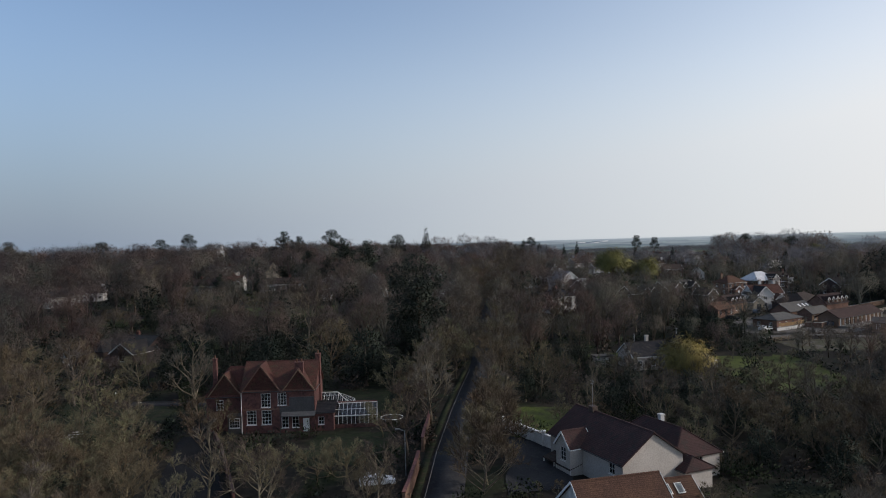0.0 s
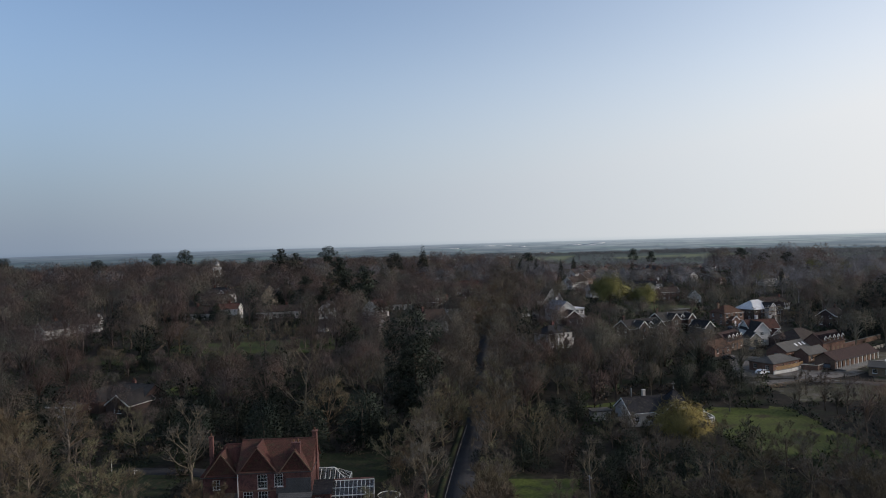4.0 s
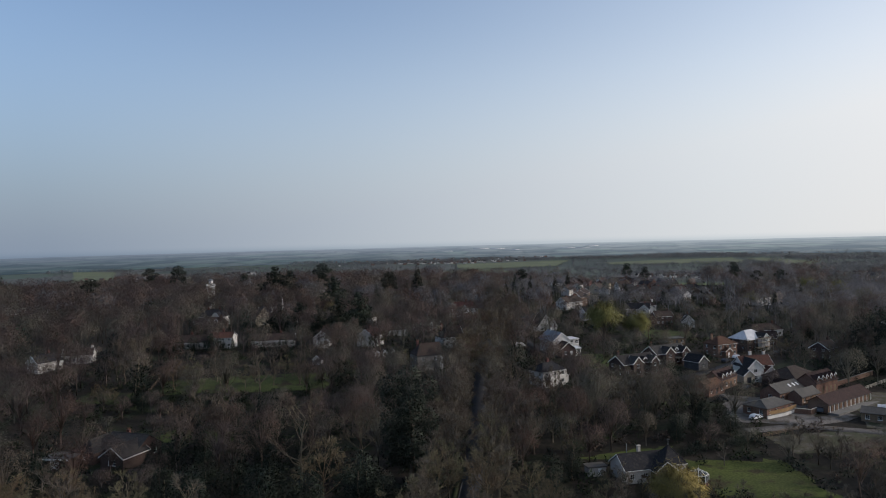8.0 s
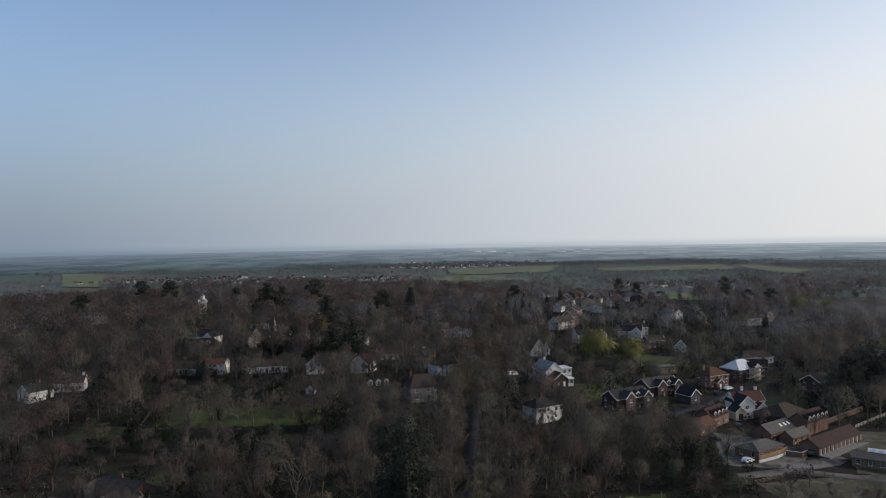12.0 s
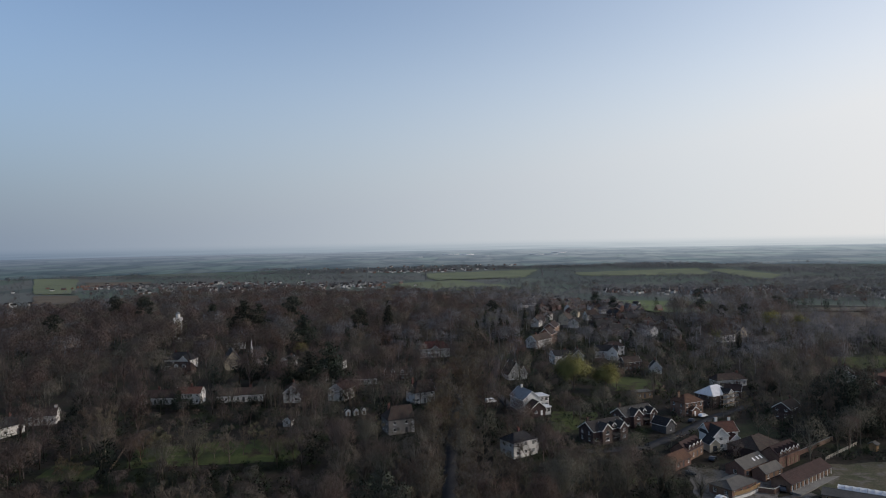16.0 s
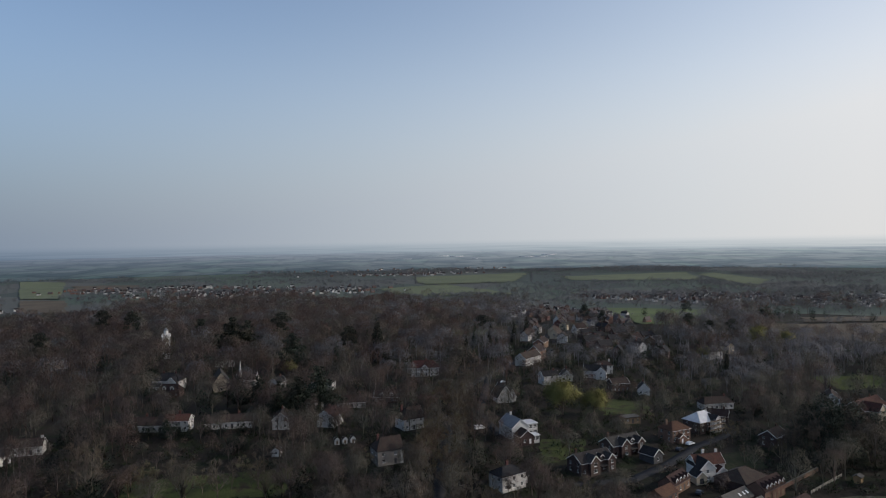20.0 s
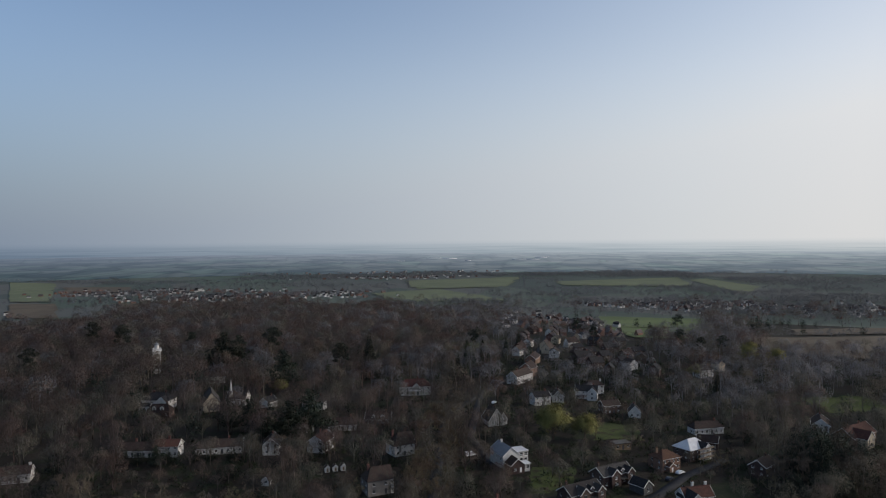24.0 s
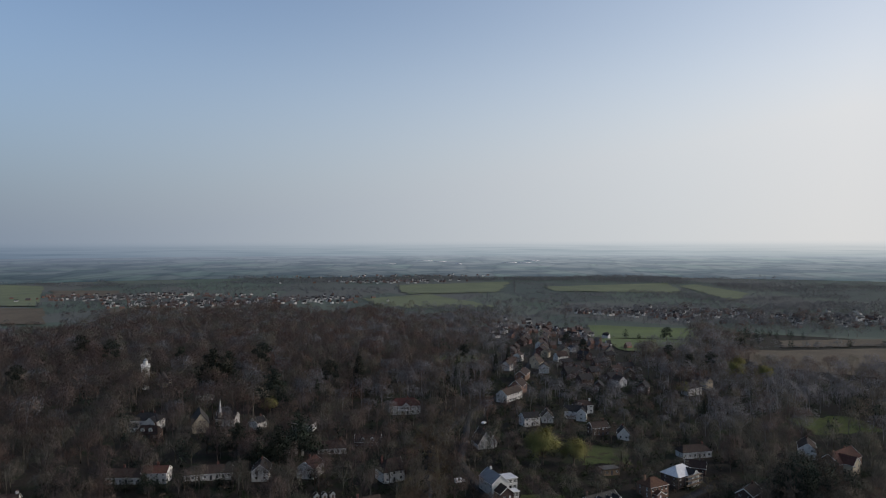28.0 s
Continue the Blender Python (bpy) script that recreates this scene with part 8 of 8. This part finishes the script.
def along(x, y):
    """Close to the village street, where trees are few and low."""
    return (np.abs(x - 155 - 0.2 * (y - 560)) < 66) & (y > 470) & (y < 1160)


for models, cell, n0, n1, seed in ((MID, 10.6, NEAR, 260, 31), (HALF, 10.8, 260, 430, 30), (FAR, 11.6, 430, 720, 32), (LAST, 12.4, 720, 1420, 29)):
    x, y, rng = scatter(cell, n0, n1, seed)
    thin = rng.uniform(0, 1, len(x)) < np.where(village(x, y), 0.8, 0.95) * np.where(along(x, y), 0.7, 1.0) * wood_edge(x, y)
    x, y = x[thin], y[thin]
    size = rng.uniform(0.8, 1.16, len(x)) * (1.0 if n0 < 400 else 1.12) * (1 + 0.15 * ease(260, 420, y) * ease(120, -60, x)) * np.where(rng.uniform(0, 1, len(x)) < 0.04, 1.25, 1.0)
    size = np.where(village(x, y), size * 0.72, size) * np.where(along(x, y), 0.82, 1.0)
    size = np.where(inside(FRONT, x, y), size * np.where(y < 300, 0.52, 0.72), size)
    size = size * (1 + 0.18 * ease(0.34, 0.42, x / np.maximum(y, 1)) * ease(430, 520, y))
    kind = mixture(x, y, rng)
    # the haze-toned grey is kept for woods beyond 410 m
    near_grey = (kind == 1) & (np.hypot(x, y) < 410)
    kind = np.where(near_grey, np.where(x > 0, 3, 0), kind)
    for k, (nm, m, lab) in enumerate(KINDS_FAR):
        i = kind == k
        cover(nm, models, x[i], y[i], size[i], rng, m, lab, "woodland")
# dark evergreens mixed into the woods
EVER = [leafy(260, [(0, 0, 8, 2.4, 2.4, 5), (0, 0, 4.5, 3.2, 3.2, 4)], 150, 1.2, 0.3), leafy(261, [(0, 0, 7, 3.8, 3.8, 4.5), (1.5, 1, 4.5, 3, 3, 3)], 150, 1.35, 0.3)]
EVER_NEAR = [leafy(262, [(0, 0, 8, 2.4, 2.4, 5), (0, 0, 4.5, 3.2, 3.2, 4)], 700, 0.55, 0.3), leafy(263, [(0, 0, 7, 3.8, 3.8, 4.5), (1.5, 1, 4.5, 3, 3, 3)], 700, 0.6, 0.3)]
for models, d0, d1, seed in ((EVER_NEAR, 130, 330, 33), (EVER, 330, 1050, 37)):
    x, y, rng = scatter(21, d0, d1, seed)
    pick = rng.uniform(0, 1, len(x)) < np.where(np.sin(x * 0.021 + 1) * np.sin(y * 0.017 + 2) + 0.5 * np.sin(x * 0.05 + y * 0.043) > 0.3, 0.9, 0.35)
    x, y = x[pick], y[pick]
    cover("evergreen_woodland", models, x, y, rng.uniform(0.5, 1.15, len(x)) * np.where(inside(FRONT, x, y), 0.35, 1) * np.where(village(x, y), 0.6, 1), rng, LEAF_DARK, "dark evergreen trees scattered in the woods", "woodland")
# undergrowth, hedges
BUSH = [bush(270 + i, 75, 0.5) for i in range(3)]
SHRUB = [bush(280 + i, 220, 0.28) for i in range(3)]
for models, cell, d0, d1, seed, tail in ((SHRUB, 4.0, 68, 150, 34, ""), (BUSH, 4.6, 150, 330, 35, ""), (BUSH, 5.4, 330, 560, 36, "")):
    x, y, rng = scatter(cell, d0, d1, seed)
    k = rng.uniform(0, 1, len(x))
    if d0 > 300:
        k = np.where(inside(FRONT, x, y) | village(x, y), k, 1.0)
    for lo, hi, nm, m, lab in ((0.0, 0.36, "undergrowth_evergreen", LEAF_HEDGE, "dark laurel and holly undergrowth"), (0.36, 0.5, "undergrowth_brown", TWIG_BROWN, "brown bramble undergrowth"), (0.5, 0.8, "undergrowth_dark", LEAF_DARK, "dark evergreen shrubs")):
        i = (k >= lo) & (k < hi)
        cover(nm, models, x[i], y[i], rng.uniform(0.6, 1.5, i.sum()) * (1.0 if d0 < 300 else 1.25), rng, m, lab, "undergrowth")


def hedge(line, label, width=1.5, height=1.8, material=None, seed=1):
    rng = np.random.default_rng(seed)
    pts = []
    for p, q in zip(line, line[1:]):
        n = max(2, int(math.dist(p, q) / 0.9))
        pts += [(p[0] + (q[0] - p[0]) * i / n, p[1] + (q[1] - p[1]) * i / n) for i in range(n)]
    z0 = gz(*line[0])
    ell = [(x - line[0][0], y - line[0][1], gz(x, y) - z0 + height * 0.5, 0.8, width / 2, height * 0.55) for x, y in pts]
    v, f, w = leafy(seed, ell, 90 * len(pts), 0.28, 0.3)
    ob = new("hedge", sheet_mesh("hedge", v, f, material or LEAF_HEDGE, w))
    ob.matrix_world = Matrix.Translation((*line[0], z0))
    return tagged(ob, label, "hedge")


hedge([(-9, 120), (-9.5, 128), (-9, 136)], "dark clipped evergreen hedge behind the greenhouse", 2.4, 3.0, LEAF_DARK, 3)
hedge([(26, 108), (36, 106), (46, 104), (56, 100)], "thick dark hedge behind the white house", 3.5, 3.6, LEAF_DARK, 4)
hedge([(24, 124), (34, 128), (44, 131), (56, 126)], "tall dark shrub belt in front of the willow", 3.5, 3.2, LEAF_DARK, 5)
hedge([(58, 171), (66, 175), (76, 178), (86, 184)], "dark hedge between meadow and stables", 3.0, 3.0, LEAF_DARK, 6)
hedge([(-72, 201), (-60, 203), (-46, 204), (-34, 206)], "dark hedge beyond the bungalow garden", 2.4, 2.4, LEAF_DARK, 7)
hedge([(-96, 226), (-80, 228), (-60, 231), (-34, 236)], "shrubby edge of the park lawn", 2.4, 2.0, LEAF_HEDGE, 8)
hedge([(-130, 308), (-116, 306), (-100, 305), (-86, 305)], "dark shrubbery in front of the white range", 3.4, 3.0, LEAF_DARK, 9)
hedge([(-84, 308), (-70, 309), (-58, 311)], "dark shrubbery below the veranda bungalow", 3.0, 2.6, LEAF_DARK, 10)
hedge([(52, 250), (62, 246), (72, 244)], "garden hedge along the brick close", 1.6, 1.8, LEAF_HEDGE, 11)
dome = tree_thing("clipped_yew", -47.2, 128.5, stem(2, 0.2, 0.02, 2), leafy(61, [(0, 0, 2.4, 1.7, 1.7, 2.3)], 1500, 0.25, 0.12), "egg-shaped clipped yew on the lawn", "shrub", bark=BARK, leaf=LEAF_HEDGE)

# hedgerow trees and copses over the far plain
rng = np.random.default_rng(77)
hx, hy = [], []
for i in range(190):
    d0, a0 = rng.uniform(1050, 2450), rng.uniform(-0.66, 0.72)
    cx, cy = d0 * math.sin(a0), d0 * math.cos(a0)
    t = rng.choice((0.15, 0.35, 1.9)) + rng.normal(0, 0.15)
    n = int(rng.integers(8, 30))
    s = np.linspace(0, 1, n) * n * 9
    hx.append(cx + np.cos(t) * s + rng.normal(0, 2.5, n))
    hy.append(cy + np.sin(t) * s + rng.normal(0, 2.5, n))
for cx, cy, w, h2, n in ((330, 1500, 260, 90, 160), (-60, 2300, 420, 110, 240), (700, 2350, 420, 120, 260), (620, 1000, 200, 120, 150), (-420, 2050, 300, 90, 150), (520, 1320, 230, 60, 110), (60, 1240, 220, 110, 160), (-260, 1260, 260, 90, 170), (560, 760, 130, 120, 120), (640, 1560, 150, 60, 80), (-480, 1620, 420, 160, 260), (-220, 1640, 260, 90, 160), (620, 1230, 260, 120, 220), (780, 1120, 240, 120, 200), (430, 1300, 200, 80, 120), (-700, 2200, 500, 80, 200), (300, 2350, 600, 60, 260), (1000, 2250, 400, 70, 200), (-300, 1900, 500, 60, 220), (120, 1330, 400, 40, 160), (-560, 1480, 300, 60, 160), (900, 1350, 260, 60, 220), (1050, 1700, 300, 60, 220), (700, 1650, 300, 40, 200), (950, 1950, 400, 50, 220), (560, 1080, 160, 50, 160), (1000, 1150, 200, 80, 200)):
    hx.append(rng.normal(cx, w / 2, n))
    hy.append(rng.normal(cy, h2 / 2, n))
for cx, cy, w, h2, n in ((-560, 1760, 210, 80, 70), (-380, 1560, 170, 70, 60), (-180, 1620, 140, 70, 50), (560, 1240, 110, 65, 60), (720, 1120, 130, 80, 80), (840, 1020, 100, 70, 60)):   # garden trees of the suburbs
    hx.append(rng.normal(cx, w * 0.65, n))
    hy.append(rng.normal(cy, h2 * 0.75, n))
for a0, a1, r, n in ((0.0, 0.17, 2440, 560), (0.18, 0.42, 2480, 760), (0.3, 0.52, 2300, 520), (-0.2, 0.0, 2500, 480), (-0.5, -0.34, 2420, 240), (0.44, 0.66, 2150, 520), (0.5, 0.66, 1500, 360), (0.42, 0.62, 1750, 360), (0.05, 0.2, 1340, 300), (-0.14, 0.04, 1260, 320)):   # long belts of wood
    a = rng.uniform(a0, a1, n)
    d = r + 90 * np.sin(a * 23) + rng.normal(0, 45, n)
    hx.append(d * np.sin(a))
    hy.append(d * np.cos(a))
for (ax, ay), (bx, by) in (((250, 817), (384, 800)), ((57, 1819), (353, 1782)), ((-30, 1690), (233, 1690)), ((57, 1800), (72, 2294)), ((444, 2245), (353, 1782)), ((559, 1760), (781, 1735)), ((930, 1700), (955, 2040)), ((-780, 1545), (-670, 1530)), ((-1000, 1900), (-800, 1880)), ((255, 812), (325, 1070)), ((352, 690), (600, 770)), ((441, 725), (600, 778)), ((-30, 1450), (200, 1425))):   # hedges along the fields
    n = int(math.hypot(bx - ax, by - ay) / 5.5)
    u = np.linspace(0, 1, n)
    hx.append(ax + (bx - ax) * u + rng.normal(0, 1.2, n))
    hy.append(ay + (by - ay) * u + rng.normal(0, 1.2, n))
wild = len(np.concatenate(hx)) - sum(len(v) for v in hx[-13:])
hx, hy = np.concatenate(hx), np.concatenate(hy)
hs = np.where(np.arange(len(hx)) < wild, rng.uniform(0.5, 1.1, len(hx)), rng.uniform(0.28, 0.5, len(hx)))
ok = ~inside(TAKEN, hx, hy) | (np.arange(len(hx)) >= wild)
hx, hy, hs = hx[ok], hy[ok], hs[ok]
cover("far_hedgerows", DOT, hx, hy, hs, rng, WOOD_HAZED, "far hedgerow trees and copses on the plain", "woodland")

# distant suburbs, a speckle of roofs and walls
sub_rng = np.random.default_rng(5)
groups = ((-560, 1760, 190, 70, 120), (-380, 1560, 150, 60, 110), (-180, 1620, 120, 60, 70), (60, 2330, 160, 60, 60), (560, 1240, 90, 55, 70), (720, 1120, 110, 70, 110), (840, 1020, 80, 60, 60), (-20, 1180, 60, 30, 14), (-300, 1340, 80, 30, 22), (430, 1270, 60, 30, 30), (190, 1040, 22, 70, 26), (250, 1000, 34, 90, 40), (180, 880, 26, 70, 30), (235, 850, 30, 70, 34), (222, 720, 26, 50, 22), (175, 700, 16, 40, 8), (-700, 1250, 60, 30, 8), (100, 2600, 300, 40, 30))
for nm, share, wm, rm, lab in (("suburb_white", 0.55, RENDER_WHITE, SLATE, "far white houses with grey roofs"), ("suburb_brick", 0.45, BRICK_ORANGE, TILE_SUNLIT, "far brick houses with roofs in a sunlit tile tone")):
    n = 0
    pts, faces = [], []
    for cx, cy, w, h2, k in groups:
        for i in range(int(k * share * (1.7 if cy > 1110 else 0.7 if nm == "suburb_white" else 1.6))):
            x, y = sub_rng.normal(cx, w * 0.65), sub_rng.normal(cy, h2 * 0.75)
            if y < 1100 and any(math.hypot(x - p, y - q) < 12 for p, q in done):
                continue
            done.append((x, y))
            a = sub_rng.choice((0.2, 0.5, 1.77, 2.1)) + sub_rng.normal(0, 0.1)
            L, D, e, r = sub_rng.uniform(2.4, 5.2), sub_rng.uniform(1.9, 3.0), sub_rng.uniform(2.6, 4.2), sub_rng.uniform(5.6, 7.0)
            c, s, z = math.cos(a), math.sin(a), gz(x, y)
            pp = [(-L, -D, -1), (L, -D, -1), (L, D, -1), (-L, D, -1), (-L, -D, e), (L, -D, e), (L, D, e), (-L, D, e), (-L - 0.3, 0, r), (L + 0.3, 0, r)]
            pts += [(x + p * c - q * s, y + p * s + q * c, z + t) for p, q, t in pp]
            k0 = n * 10
            faces += [((k0, k0 + 1, k0 + 5, k0 + 4), 0), ((k0 + 1, k0 + 2, k0 + 6, k0 + 5), 0), ((k0 + 2, k0 + 3, k0 + 7, k0 + 6), 0), ((k0 + 3, k0, k0 + 4, k0 + 7), 0),
                      ((k0 + 4, k0 + 5, k0 + 9, k0 + 8), 1), ((k0 + 6, k0 + 7, k0 + 8, k0 + 9), 1), ((k0 + 5, k0 + 6, k0 + 9), 0), ((k0 + 7, k0 + 4, k0 + 8), 0)]
            n += 1
    me = bpy.data.meshes.new(nm)
    me.from_pydata(pts, [], [f for f, _ in faces])
    me.materials.append(wm)
    me.materials.append(rm)
    me.polygons.foreach_set("material_index", np.array([m for _, m in faces], np.int32))
    me.update()
    tagged(new(nm, me), lab, "houses", kind="stuff")

# long pale sheds far out on the plain
shed_rng = np.random.default_rng(9)
sp, sf = [], []
for i in range(9):
    a, r = shed_rng.uniform(0.0, 0.24), shed_rng.uniform(3500, 4000)
    x, y, L, D, H = r * math.sin(a), r * math.cos(a), shed_rng.uniform(15, 45), shed_rng.uniform(6, 10), shed_rng.uniform(2.5, 4)
    z, k = gz(x, y) + 3, len(sp)
    sp += [(x + p * L, y + q * D, z + t * H) for p, q, t in ((-1, -1, -1), (1, -1, -1), (1, 1, -1), (-1, 1, -1), (-1, -1, 0.8), (1, -1, 0.8), (1, 1, 0.8), (-1, 1, 0.8), (-1, 0, 1), (1, 0, 1))]
    sf += [(k, k + 1, k + 5, k + 4), (k + 1, k + 2, k + 6, k + 5), (k + 2, k + 3, k + 7, k + 6), (k + 3, k, k + 4, k + 7), (k + 4, k + 5, k + 9, k + 8), (k + 6, k + 7, k + 8, k + 9)]
tagged(new("far_sheds", sheet_mesh("far_sheds", sp, sf, SLATE_PALE)), "long pale industrial sheds far out on the plain", "sheds", kind="stuff")
